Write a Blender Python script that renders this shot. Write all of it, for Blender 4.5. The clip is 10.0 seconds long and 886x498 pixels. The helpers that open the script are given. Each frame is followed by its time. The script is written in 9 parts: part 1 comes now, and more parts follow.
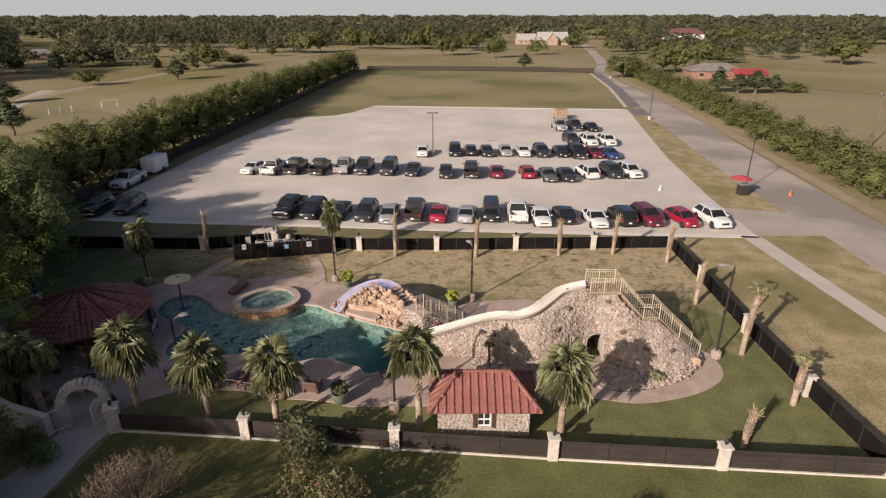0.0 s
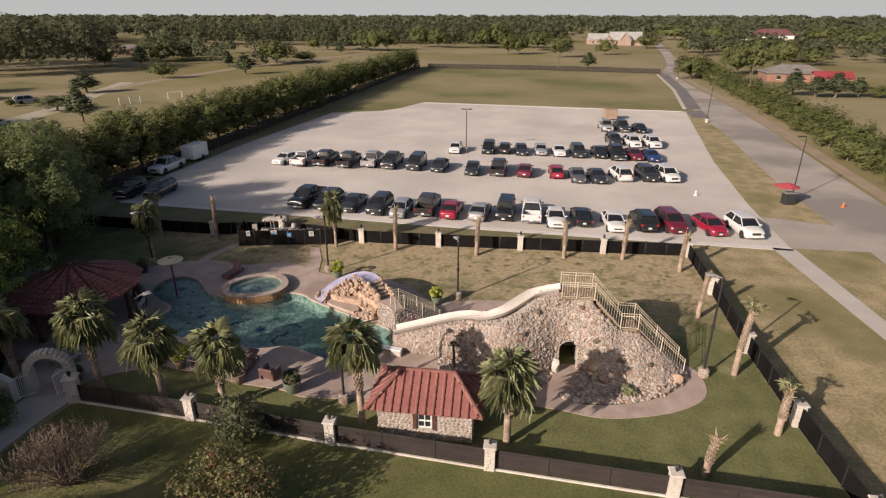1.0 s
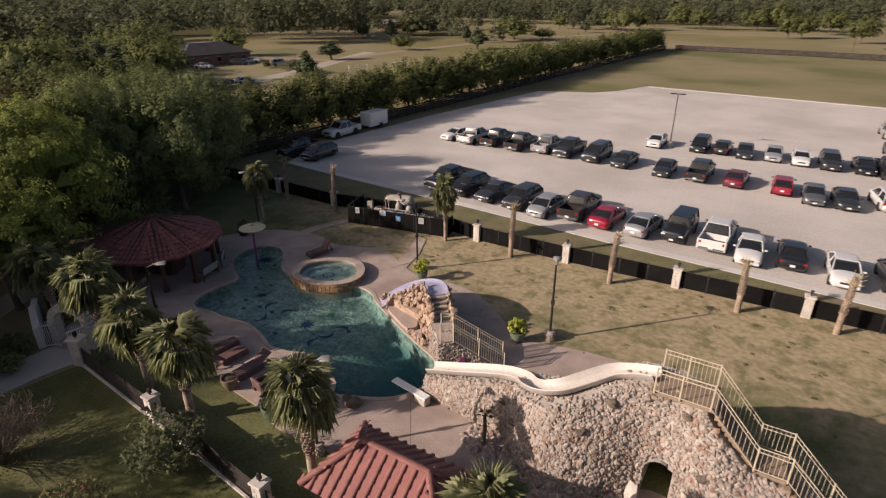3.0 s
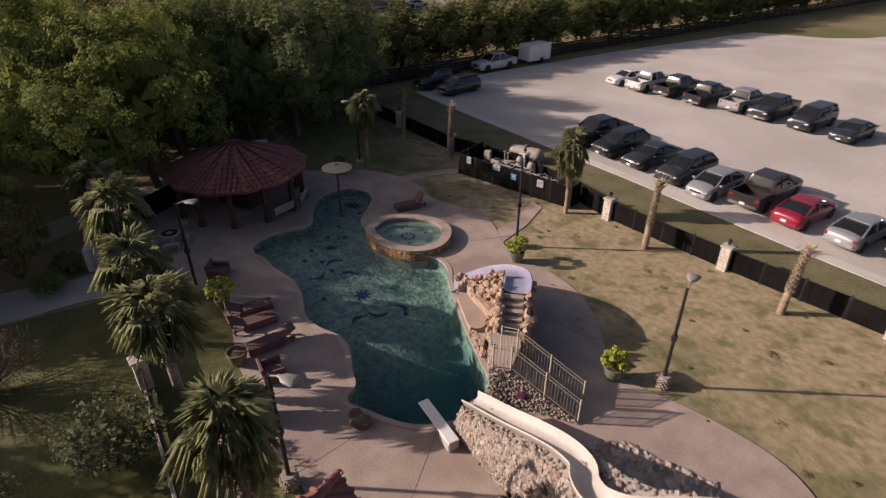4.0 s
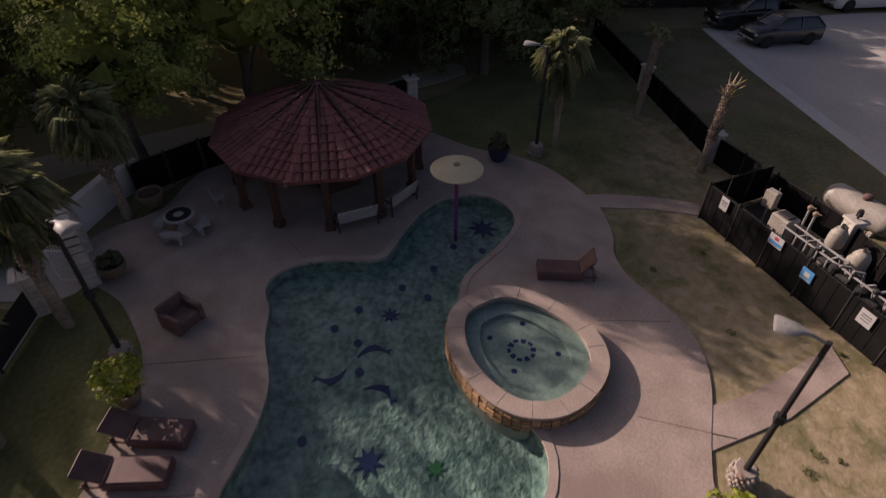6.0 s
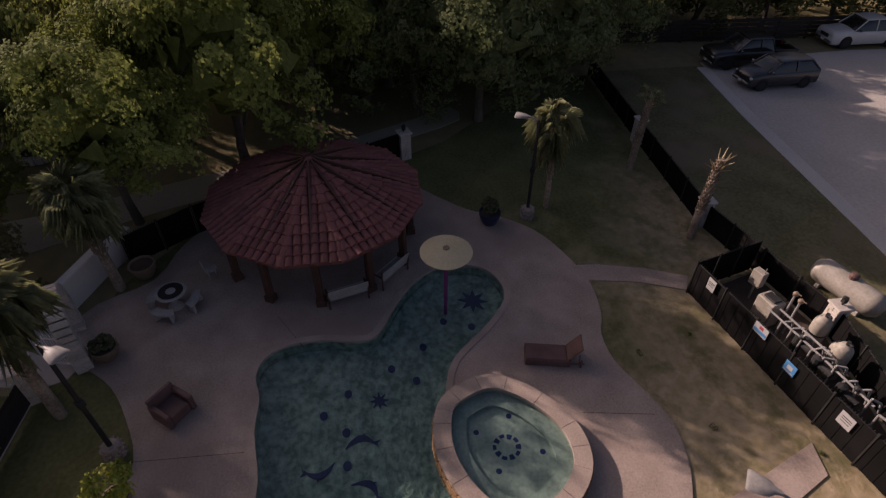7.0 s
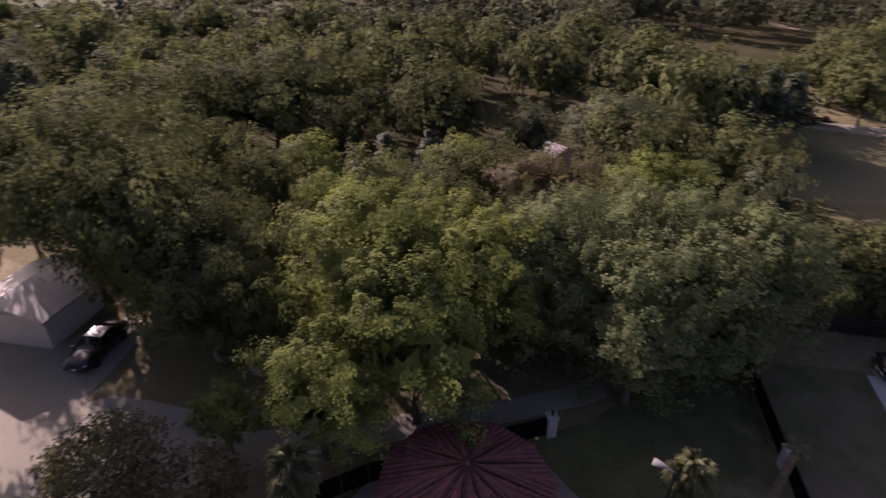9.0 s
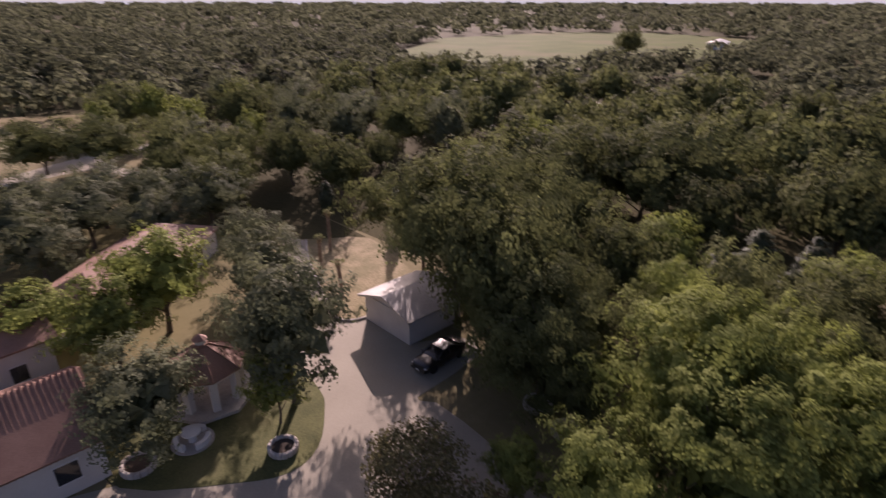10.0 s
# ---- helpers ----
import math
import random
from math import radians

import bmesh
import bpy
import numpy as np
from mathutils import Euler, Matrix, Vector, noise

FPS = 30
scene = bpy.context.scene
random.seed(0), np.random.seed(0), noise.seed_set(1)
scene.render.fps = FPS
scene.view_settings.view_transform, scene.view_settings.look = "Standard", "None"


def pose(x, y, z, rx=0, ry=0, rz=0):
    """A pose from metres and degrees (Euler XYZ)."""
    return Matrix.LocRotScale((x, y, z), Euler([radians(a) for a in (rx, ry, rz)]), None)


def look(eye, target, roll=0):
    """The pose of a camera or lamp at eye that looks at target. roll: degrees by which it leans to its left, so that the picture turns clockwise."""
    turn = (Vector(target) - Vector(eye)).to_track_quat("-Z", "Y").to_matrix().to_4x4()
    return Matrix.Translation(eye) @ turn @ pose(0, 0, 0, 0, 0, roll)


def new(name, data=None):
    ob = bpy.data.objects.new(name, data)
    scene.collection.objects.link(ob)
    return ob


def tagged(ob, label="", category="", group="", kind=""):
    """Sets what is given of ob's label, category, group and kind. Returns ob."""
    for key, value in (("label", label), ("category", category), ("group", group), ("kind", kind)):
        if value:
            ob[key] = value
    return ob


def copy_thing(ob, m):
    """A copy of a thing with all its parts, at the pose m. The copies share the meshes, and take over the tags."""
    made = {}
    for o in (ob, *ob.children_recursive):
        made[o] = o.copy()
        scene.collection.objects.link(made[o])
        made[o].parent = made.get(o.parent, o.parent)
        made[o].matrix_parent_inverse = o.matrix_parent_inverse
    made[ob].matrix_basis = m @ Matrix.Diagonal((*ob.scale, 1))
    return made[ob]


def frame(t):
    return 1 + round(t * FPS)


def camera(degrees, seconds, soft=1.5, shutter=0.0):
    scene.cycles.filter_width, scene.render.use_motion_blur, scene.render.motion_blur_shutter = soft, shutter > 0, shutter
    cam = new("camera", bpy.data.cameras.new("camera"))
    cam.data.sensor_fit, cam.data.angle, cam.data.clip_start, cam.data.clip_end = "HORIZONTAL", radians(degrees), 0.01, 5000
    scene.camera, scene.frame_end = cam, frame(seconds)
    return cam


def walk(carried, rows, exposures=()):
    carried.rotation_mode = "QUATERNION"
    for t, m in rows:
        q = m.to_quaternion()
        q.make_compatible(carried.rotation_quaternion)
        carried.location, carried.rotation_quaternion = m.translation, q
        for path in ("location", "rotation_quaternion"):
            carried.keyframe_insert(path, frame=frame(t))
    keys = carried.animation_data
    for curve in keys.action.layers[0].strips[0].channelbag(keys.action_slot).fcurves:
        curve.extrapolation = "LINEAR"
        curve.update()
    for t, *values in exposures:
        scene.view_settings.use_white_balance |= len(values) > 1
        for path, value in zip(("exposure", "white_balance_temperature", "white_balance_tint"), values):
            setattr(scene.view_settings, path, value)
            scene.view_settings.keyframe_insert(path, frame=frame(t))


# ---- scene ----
cam = camera(76.28, 10.0, soft=1.2, shutter=0.22)
# seconds, place, yaw, pitch, roll
PATH = [
    (0, 2.000, 0.000, 20.652, -0.00, -22.58, 0.05),
    (0.5, 4.869, 0.416, 20.283, 3.63, -22.61, -0.02),
    (1, 7.905, 1.337, 19.879, 7.30, -22.57, -0.07),
    (1.5, 10.613, 3.200, 19.375, 12.38, -22.52, 0.05),
    (2, 12.352, 5.881, 18.821, 18.06, -22.50, 0.15),
    (2.2, 12.838, 7.226, 18.649, 20.47, -22.53, 0.22),
    (3.5, 13.229, 17.889, 16.566, 40.77, -26.78, -0.25),
    (4, 11.420, 22.356, 15.634, 50.83, -30.23, -0.15),
    (4.5, 9.022, 26.257, 14.739, 60.19, -33.07, -0.42),
    (5, 5.667, 29.843, 13.896, 69.62, -36.41, -0.41),
    (5.5, 1.733, 32.729, 12.947, 78.40, -39.28, -0.03),
    (5.8, -0.271, 34.010, 12.612, 81.02, -39.83, -0.07),
    (6, -1.407, 34.681, 12.750, 81.00, -39.66, -0.04),
    (6.2, -2.260, 35.156, 13.053, 81.40, -39.96, -0.31),
    (7.3, -3.279, 35.358, 16.838, 81.12, -40.65, -0.26),
    (7.5, -3.375, 35.407, 18.162, 81.28, -39.41, -0.42),
    (8, -4.077, 35.510, 21.458, 80.65, -30.90, -0.66),
    (8.3, -4.284, 35.479, 22.890, 80.43, -29.69, -0.30),
    (8.5, -4.350, 35.357, 23.667, 81.15, -29.29, -0.60),
    (8.7, -4.377, 35.173, 24.289, 87.82, -29.01, -0.33),
    (8.8, -4.387, 35.054, 24.548, 91.50, -28.91, -0.45),
    (9, -4.400, 34.794, 24.977, 99.16, -29.07, -0.33),
    (9.2, -4.391, 34.603, 25.329, 105.42, -29.18, -0.30),
    (9.5, -4.376, 34.458, 25.752, 117.20, -29.19, -0.55),
    (9.8, -4.501, 34.492, 26.187, 129.41, -26.47, -0.23),
    (10, -4.588, 34.500, 26.503, 136.21, -23.78, -0.08),
]
walk(cam, [(t, pose(x, y, z, 90 + pitch, roll, yaw)) for t, x, y, z, yaw, pitch, roll in PATH],
     exposures=[(0.0, 0.45, 6500, 14), (2.2, 0.4, 6500, 15), (3.5, 0.29, 6530, 19), (5.0, 0.16, 6580, 23), (6.2, 0.1, 6700, 27), (7.5, 0.12, 6850, 31), (8.0, 0.28, 6450, 32), (8.5, 0.38, 6450, 34), (9.0, 0.62, 6150, 42), (9.5, 0.6, 6250, 39), (10.0, 0.67, 6300, 38)])

# ---- light ----
SUN_FROM = Vector((-0.68, -0.73, 0.0)).normalized()
SUN_HEIGHT = radians(23.5)
world = bpy.data.worlds.new("sky")
scene.world = world
world.use_nodes = True
wn, wl = world.node_tree.nodes, world.node_tree.links
sky = wn.new("ShaderNodeTexSky")
sky.sky_type = "NISHITA"
sky.sun_disc = False
sky.sun_elevation = SUN_HEIGHT
sky.sun_rotation = math.atan2(SUN_FROM.x, SUN_FROM.y)
sky.dust_density = 4.0
sky.air_density = 0.8
wl.new(sky.outputs["Color"], wn["Background"].inputs["Color"])
wn["Background"].inputs["Strength"].default_value = 0.07
sun_data = bpy.data.lights.new("sun", "SUN")
sun_data.energy = 5.0
sun_data.angle = radians(0.55)
sun_data.color = (1.0, 0.87, 0.74)
sun = new("sun", sun_data)
sun.matrix_world = look(SUN_FROM * 100 * math.cos(SUN_HEIGHT) + Vector((0, 0, 100 * math.sin(SUN_HEIGHT))), (0, 0, 0))

# ---- materials ----
def material(name, low, high, rough=0.8, scale=1.0, fine=12.0, bump=0.3, depth=0.02, metal=0.0, island=0.0, each=0.0,
             contrast=0.5, third=None, third_scale=0.08, third_span=(0.45, 0.6), leaf=0.0, spec=0.3):
    """Two colours mixed by coarse and fine noise, with relief; a third one in large patches; spread per piece or per thing."""
    m = bpy.data.materials.new(name)
    m.use_nodes = True
    n, l = m.node_tree.nodes, m.node_tree.links
    b = n["Principled BSDF"]
    geo = n.new("ShaderNodeNewGeometry")
    def noise_at(s, detail=4.0):
        t = n.new("ShaderNodeTexNoise")
        t.inputs["Scale"].default_value = s
        t.inputs["Detail"].default_value = detail
        l.new(geo.outputs["Position"], t.inputs["Vector"])
        return t
    def spread(value, lo, hi):
        r = n.new("ShaderNodeMapRange")
        r.inputs["From Min"].default_value, r.inputs["From Max"].default_value = lo, hi
        l.new(value, r.inputs["Value"])
        return r.outputs["Result"]
    coarse, grain = noise_at(scale), noise_at(fine, 6.0)
    both = n.new("ShaderNodeMath")
    both.operation = "ADD"
    l.new(coarse.outputs["Fac"], both.inputs[0])
    l.new(grain.outputs["Fac"], both.inputs[1])
    half = 0.5 * contrast
    fac = spread(both.outputs[0], 1.0 - half, 1.0 + half)
    def mix(f, a, c, kind="MIX"):
        x = n.new("ShaderNodeMix")
        x.data_type, x.blend_type = "RGBA", kind
        for sock, value in ((x.inputs["Factor"], f), (x.inputs["A"], a), (x.inputs["B"], c)):
            if isinstance(value, (int, float)):
                sock.default_value = value
            elif isinstance(value, tuple):
                sock.default_value = (*value, 1)
            else:
                l.new(value, sock)
        return x.outputs["Result"]
    colour = mix(fac, low, high)
    if third:
        patch = noise_at(third_scale, 5.0)
        colour = mix(spread(patch.outputs["Fac"], *third_span), colour, third)
    for source, amount in (("island", island), ("each", each)):
        if amount:
            if source == "island":
                value = geo.outputs["Random Per Island"]
            else:
                value = n.new("ShaderNodeObjectInfo").outputs["Random"]
            r = n.new("ShaderNodeMapRange")
            r.inputs["To Min"].default_value, r.inputs["To Max"].default_value = 1 - amount, 1 + amount
            l.new(value, r.inputs["Value"])
            h = n.new("ShaderNodeHueSaturation")
            l.new(colour, h.inputs["Color"])
            l.new(r.outputs["Result"], h.inputs["Value"])
            colour = h.outputs["Color"]
    l.new(colour, b.inputs["Base Color"])
    b.inputs["Roughness"].default_value = rough
    b.inputs["Metallic"].default_value = metal
    b.inputs["Specular IOR Level"].default_value = spec
    if bump:
        p = n.new("ShaderNodeBump")
        p.inputs["Strength"].default_value = bump
        p.inputs["Distance"].default_value = depth
        l.new(grain.outputs["Fac"], p.inputs["Height"])
        l.new(p.outputs["Normal"], b.inputs["Normal"])
    if leaf:
        t = n.new("ShaderNodeBsdfTranslucent")
        l.new(colour, t.inputs["Color"])
        s = n.new("ShaderNodeMixShader")
        s.inputs["Fac"].default_value = leaf
        l.new(b.outputs["BSDF"], s.inputs[1])
        l.new(t.outputs["BSDF"], s.inputs[2])
        l.new(s.outputs["Shader"], n["Material Output"].inputs["Surface"])
    return m

M = {}
M["field"] = material("field_grass", (0.198, 0.17, 0.095), (0.275, 0.23, 0.14), 0.95, 0.02, 1.5, 0.4, 0.05, contrast=0.5, third=(0.18, 0.158, 0.072), third_scale=0.012, spec=0.04)
M["dry_lawn"] = material("dry_lawn", (0.19, 0.16, 0.075), (0.35, 0.275, 0.16), 0.95, 0.5, 5.0, 0.6, 0.04, contrast=0.4, third=(0.165, 0.146, 0.062), third_scale=0.11, third_span=(0.5, 0.66))
M["verge"] = material("verge_turf", (0.095, 0.092, 0.04), (0.185, 0.165, 0.085), 0.95, 0.5, 6.0, 0.6, 0.04, contrast=0.5, third=(0.19, 0.145, 0.09), third_scale=0.2, third_span=(0.5, 0.64))
M["lawn"] = material("green_lawn", (0.068, 0.074, 0.024), (0.135, 0.137, 0.05), 0.95, 0.5, 7.0, 0.6, 0.04, contrast=0.55, third=(0.16, 0.145, 0.065), third_scale=0.13, third_span=(0.55, 0.7))
M["meadow"] = material("dry_meadow", (0.19, 0.165, 0.09), (0.27, 0.228, 0.135), 0.95, 0.06, 3.0, 0.4, 0.04, contrast=0.5, third=(0.14, 0.138, 0.064), third_scale=0.03, third_span=(0.45, 0.6), spec=0.04)
M["pasture"] = material("olive_pasture", (0.07, 0.09, 0.02), (0.11, 0.128, 0.034), 0.95, 0.05, 2.5, 0.4, 0.04, contrast=0.5, third=(0.13, 0.12, 0.05), third_scale=0.02, third_span=(0.5, 0.7), spec=0.05)
M["gravel"] = material("crushed_limestone", (0.41, 0.372, 0.335), (0.56, 0.51, 0.465), 0.95, 0.12, 6.0, 0.4, 0.02, contrast=0.5, third=(0.38, 0.34, 0.305), third_scale=0.05, third_span=(0.5, 0.75))
M["asphalt"] = material("worn_road", (0.27, 0.235, 0.205), (0.38, 0.335, 0.295), 0.95, 0.2, 8.0, 0.3, 0.01, contrast=0.7, third=(0.22, 0.195, 0.175), third_scale=0.07)
M["dark_asphalt"] = material("dark_asphalt", (0.12, 0.11, 0.105), (0.17, 0.155, 0.145), 0.95, 0.2, 8.0, 0.3, 0.01)
M["dirt"] = material("dirt_verge", (0.22, 0.165, 0.115), (0.30, 0.235, 0.17), 0.95, 0.3, 6.0, 0.4, 0.03)
M["concrete"] = material("concrete", (0.36, 0.325, 0.29), (0.45, 0.41, 0.37), 0.9, 0.5, 14.0, 0.25, 0.006, contrast=0.8)
M["deck"] = material("stamped_pool_deck", (0.285, 0.222, 0.185), (0.425, 0.335, 0.285), 0.8, 0.9, 14.0, 0.45, 0.01, contrast=0.5, third=(0.27, 0.20, 0.17), third_scale=0.25, third_span=(0.5, 0.75))
M["kerb_concrete"] = material("pale_kerb_concrete", (0.46, 0.43, 0.4), (0.57, 0.54, 0.5), 0.9, 0.4, 14.0, 0.25, 0.006, contrast=0.6)
M["drive"] = material("concrete_drive", (0.29, 0.26, 0.2), (0.38, 0.34, 0.265), 0.9, 0.25, 9.0, 0.25, 0.006, contrast=0.8)
M["plaster"] = material("pool_coping", (0.31, 0.243, 0.202), (0.43, 0.34, 0.288), 0.8, 1.0, 20.0, 0.3, 0.005)
M["stone"] = material("river_stone", (0.235, 0.19, 0.16), (0.40, 0.34, 0.29), 0.85, 1.5, 14.0, 0.35, 0.01, island=0.24, contrast=0.7, third=(0.25, 0.16, 0.12), third_scale=3.5, third_span=(0.54, 0.64))
M["stone_piece"] = material("river_stone_piece", (0.235, 0.19, 0.16), (0.40, 0.34, 0.29), 0.85, 1.5, 14.0, 0.35, 0.01, each=0.26, contrast=0.7, third=(0.25, 0.16, 0.12), third_scale=3.5, third_span=(0.54, 0.64))
M["mortar"] = material("mortar", (0.30, 0.265, 0.235), (0.40, 0.36, 0.32), 0.95, 1.0, 18.0, 0.5, 0.02)
M["ledge"] = material("stacked_ledge_stone", (0.30, 0.17, 0.08), (0.47, 0.31, 0.18), 0.85, 3.0, 22.0, 0.4, 0.01, island=0.35)
M["rock"] = material("sandstone_boulder", (0.27, 0.175, 0.12), (0.47, 0.355, 0.27), 0.9, 2.0, 9.0, 0.8, 0.05, island=0.2, contrast=0.5)
M["lime"] = material("limestone_pillar", (0.40, 0.355, 0.305), (0.56, 0.51, 0.455), 0.9, 2.0, 16.0, 0.4, 0.01, each=0.12)
M["tile"] = material("red_clay_tile", (0.18, 0.062, 0.055), (0.26, 0.10, 0.086), 0.62, 1.5, 20.0, 0.3, 0.006, island=0.16, contrast=0.8)
M["tile_piece"] = material("red_clay_tile_piece", (0.175, 0.072, 0.06), (0.25, 0.11, 0.092), 0.62, 1.5, 20.0, 0.3, 0.006, each=0.16, contrast=0.8)
M["terracotta"] = material("terracotta_roof", (0.22, 0.125, 0.088), (0.31, 0.18, 0.13), 0.75, 0.8, 14.0, 0.3, 0.01, island=0.15)
M["slide"] = material("cream_slide", (0.40, 0.36, 0.32), (0.49, 0.445, 0.40), 0.55, 1.0, 10.0, 0.1, 0.004, spec=0.5)
M["blue_slide"] = material("lilac_glazed_slide", (0.25, 0.235, 0.34), (0.36, 0.345, 0.46), 0.18, 1.5, 14.0, 0.15, 0.004, spec=0.5)
M["cream_paint"] = material("cream_painted_metal", (0.42, 0.36, 0.26), (0.52, 0.45, 0.34), 0.55, 2.0, 20.0, 0.1, 0.002)
M["white"] = material("white_paint", (0.66, 0.64, 0.61), (0.76, 0.74, 0.71), 0.6, 1.0, 14.0, 0.1, 0.003)
M["stucco"] = material("white_stucco", (0.56, 0.53, 0.49), (0.66, 0.63, 0.58), 0.9, 0.6, 22.0, 0.3, 0.006)
M["black_metal"] = material("black_metal", (0.018, 0.017, 0.017), (0.03, 0.028, 0.027), 0.6, 2.0, 20.0, 0.1, 0.002)
M["screen"] = material("black_fence_screen", (0.006, 0.0056, 0.0055), (0.012, 0.0112, 0.011), 0.85, 0.8, 14.0, 0.2, 0.004, each=0.2, spec=0.08)
M["board"] = material("weathered_dark_board", (0.024, 0.019, 0.018), (0.042, 0.033, 0.03), 0.75, 1.0, 18.0, 0.3, 0.004, each=0.18)
M["brown_wood"] = material("brown_stained_wood", (0.06, 0.03, 0.022), (0.105, 0.052, 0.038), 0.6, 1.5, 25.0, 0.3, 0.004, each=0.1)
M["wicker"] = material("brown_wicker", (0.10, 0.056, 0.05), (0.175, 0.097, 0.086), 0.6, 2.0, 60.0, 0.6, 0.01)
M["trunk"] = material("grey_bark", (0.09, 0.07, 0.055), (0.16, 0.13, 0.10), 0.95, 1.5, 16.0, 0.8, 0.03)
M["palm_trunk"] = material("palm_boots", (0.19, 0.135, 0.1), (0.4, 0.31, 0.24), 0.95, 3.0, 18.0, 0.8, 0.03, island=0.25)
M["trimmed_bark"] = material("trimmed_palm_bark", (0.17, 0.125, 0.09), (0.36, 0.28, 0.21), 0.95, 2.0, 14.0, 0.8, 0.03, island=0.25)
M["palm_leaf"] = material("palm_frond", (0.205, 0.215, 0.105), (0.395, 0.405, 0.235), 0.5, 1.0, 8.0, 0.1, 0.004, island=0.3, leaf=0.5, spec=0.4)
M["palm_dry"] = material("dry_palm_frond", (0.33, 0.26, 0.14), (0.47, 0.38, 0.23), 0.8, 1.0, 8.0, 0.1, 0.004, island=0.25, leaf=0.2)
M["leaf"] = material("oak_leaves", (0.103, 0.118, 0.043), (0.182, 0.193, 0.08), 0.75, 0.5, 5.0, 0.0, island=0.2, each=0.18, leaf=0.42, spec=0.05)
M["leaf_pear"] = material("pear_tree_leaves", (0.146, 0.173, 0.068), (0.244, 0.281, 0.124), 0.75, 0.5, 5.0, 0.0, island=0.2, each=0.14, leaf=0.42, spec=0.1)
M["leaf_light"] = material("light_leaves", (0.172, 0.200, 0.055), (0.296, 0.334, 0.093), 0.75, 0.5, 5.0, 0.0, island=0.2, each=0.12, leaf=0.42, spec=0.08)
M["leaf_grey"] = material("grey_green_leaves", (0.115, 0.130, 0.064), (0.195, 0.208, 0.121), 0.75, 0.5, 5.0, 0.0, island=0.2, each=0.12, leaf=0.42, spec=0.1)
M["leaf_row"] = material("row_tree_leaves", (0.085, 0.097, 0.034), (0.165, 0.178, 0.07), 0.75, 0.5, 5.0, 0.0, island=0.2, each=0.14, leaf=0.36, spec=0.06)
M["leaf_myrtle"] = material("myrtle_leaves", (0.125, 0.118, 0.05), (0.225, 0.205, 0.095), 0.75, 0.5, 5.0, 0.0, island=0.25, leaf=0.42)
M["leaf_rust"] = material("rust_leaves", (0.14, 0.118, 0.05), (0.225, 0.185, 0.08), 0.75, 0.5, 5.0, 0.0, island=0.2, leaf=0.42)
M["cedar"] = material("cedar_needles", (0.044, 0.058, 0.027), (0.084, 0.100, 0.048), 0.7, 0.5, 5.0, 0.0, island=0.2, each=0.15, leaf=0.15)
# greyer than the near leaves: distance haze put into the colour
M["far_leaf"] = material("far_foliage", (0.086, 0.093, 0.052), (0.139, 0.146, 0.087), 0.75, 0.04, 0.6, 0.0, island=0.2, leaf=0.55, spec=0.03)
M["bloom"] = material("red_blossom", (0.22, 0.07, 0.06), (0.32, 0.13, 0.1), 0.7, 1.0, 8.0, 0.0, island=0.3, leaf=0.3)
M["seed"] = material("brown_seed_heads", (0.19, 0.12, 0.075), (0.28, 0.19, 0.12), 0.8, 1.0, 8.0, 0.0, island=0.3, leaf=0.2)
M["twig"] = material("bare_twigs", (0.15, 0.11, 0.085), (0.25, 0.19, 0.145), 0.9, 1.0, 8.0, 0.0, island=0.2)
M["lime_bush"] = material("lime_green_leaves", (0.24, 0.28, 0.03), (0.40, 0.42, 0.08), 0.55, 1.0, 9.0, 0.0, island=0.3, leaf=0.3)
M["tyre"] = material("tyre_rubber", (0.016, 0.016, 0.016), (0.026, 0.026, 0.026), 0.85, 3.0, 20.0, 0.1, 0.002)
M["rim"] = material("alloy_rim", (0.30, 0.30, 0.30), (0.40, 0.40, 0.40), 0.35, 3.0, 20.0, 0.0, metal=0.8)
M["car_glass"] = material("tinted_car_glass", (0.012, 0.013, 0.014), (0.02, 0.021, 0.022), 0.08, 0.5, 4.0, 0.0, spec=0.6)
M["lamp_glass"] = material("headlight_glass", (0.50, 0.50, 0.50), (0.60, 0.60, 0.60), 0.12, 2.0, 20.0, 0.0, spec=0.6)
M["tail_glass"] = material("tail_light", (0.25, 0.012, 0.012), (0.32, 0.02, 0.02), 0.15, 2.0, 20.0, 0.0, spec=0.6)
M["plate"] = material("number_plate", (0.60, 0.60, 0.58), (0.70, 0.70, 0.68), 0.5, 4.0, 20.0, 0.0)
M["chrome"] = material("chrome_trim", (0.42, 0.42, 0.42), (0.50, 0.50, 0.50), 0.22, 3.0, 20.0, 0.0, metal=0.9)
M["black_plastic"] = material("black_plastic", (0.022, 0.022, 0.022), (0.034, 0.034, 0.034), 0.65, 3.0, 20.0, 0.0)
M["lamp_head"] = material("grey_lamp_housing", (0.20, 0.19, 0.18), (0.28, 0.265, 0.25), 0.5, 3.0, 20.0, 0.1, 0.002)
# tank and pipe colours darkened in place of tree shade over the equipment
M["tank"] = material("dimmed_beige_tank", (0.27, 0.24, 0.2), (0.37, 0.335, 0.285), 0.5, 1.5, 12.0, 0.1, 0.003)
M["pipe"] = material("dimmed_white_pipe", (0.22, 0.212, 0.205), (0.34, 0.33, 0.32), 0.5, 3.0, 20.0, 0.0)
# white cast stone greyed in its colour to stand for shade on it
M["cast"] = material("dimmed_cast_stone", (0.27, 0.255, 0.24), (0.40, 0.38, 0.36), 0.85, 2.0, 25.0, 0.3, 0.004)
M["sign_white"] = material("dull_white_sign", (0.36, 0.35, 0.34), (0.44, 0.43, 0.42), 0.5, 4.0, 20.0, 0.0)
M["sign_blue"] = material("blue_sign", (0.05, 0.20, 0.42), (0.08, 0.26, 0.50), 0.5, 4.0, 20.0, 0.0)
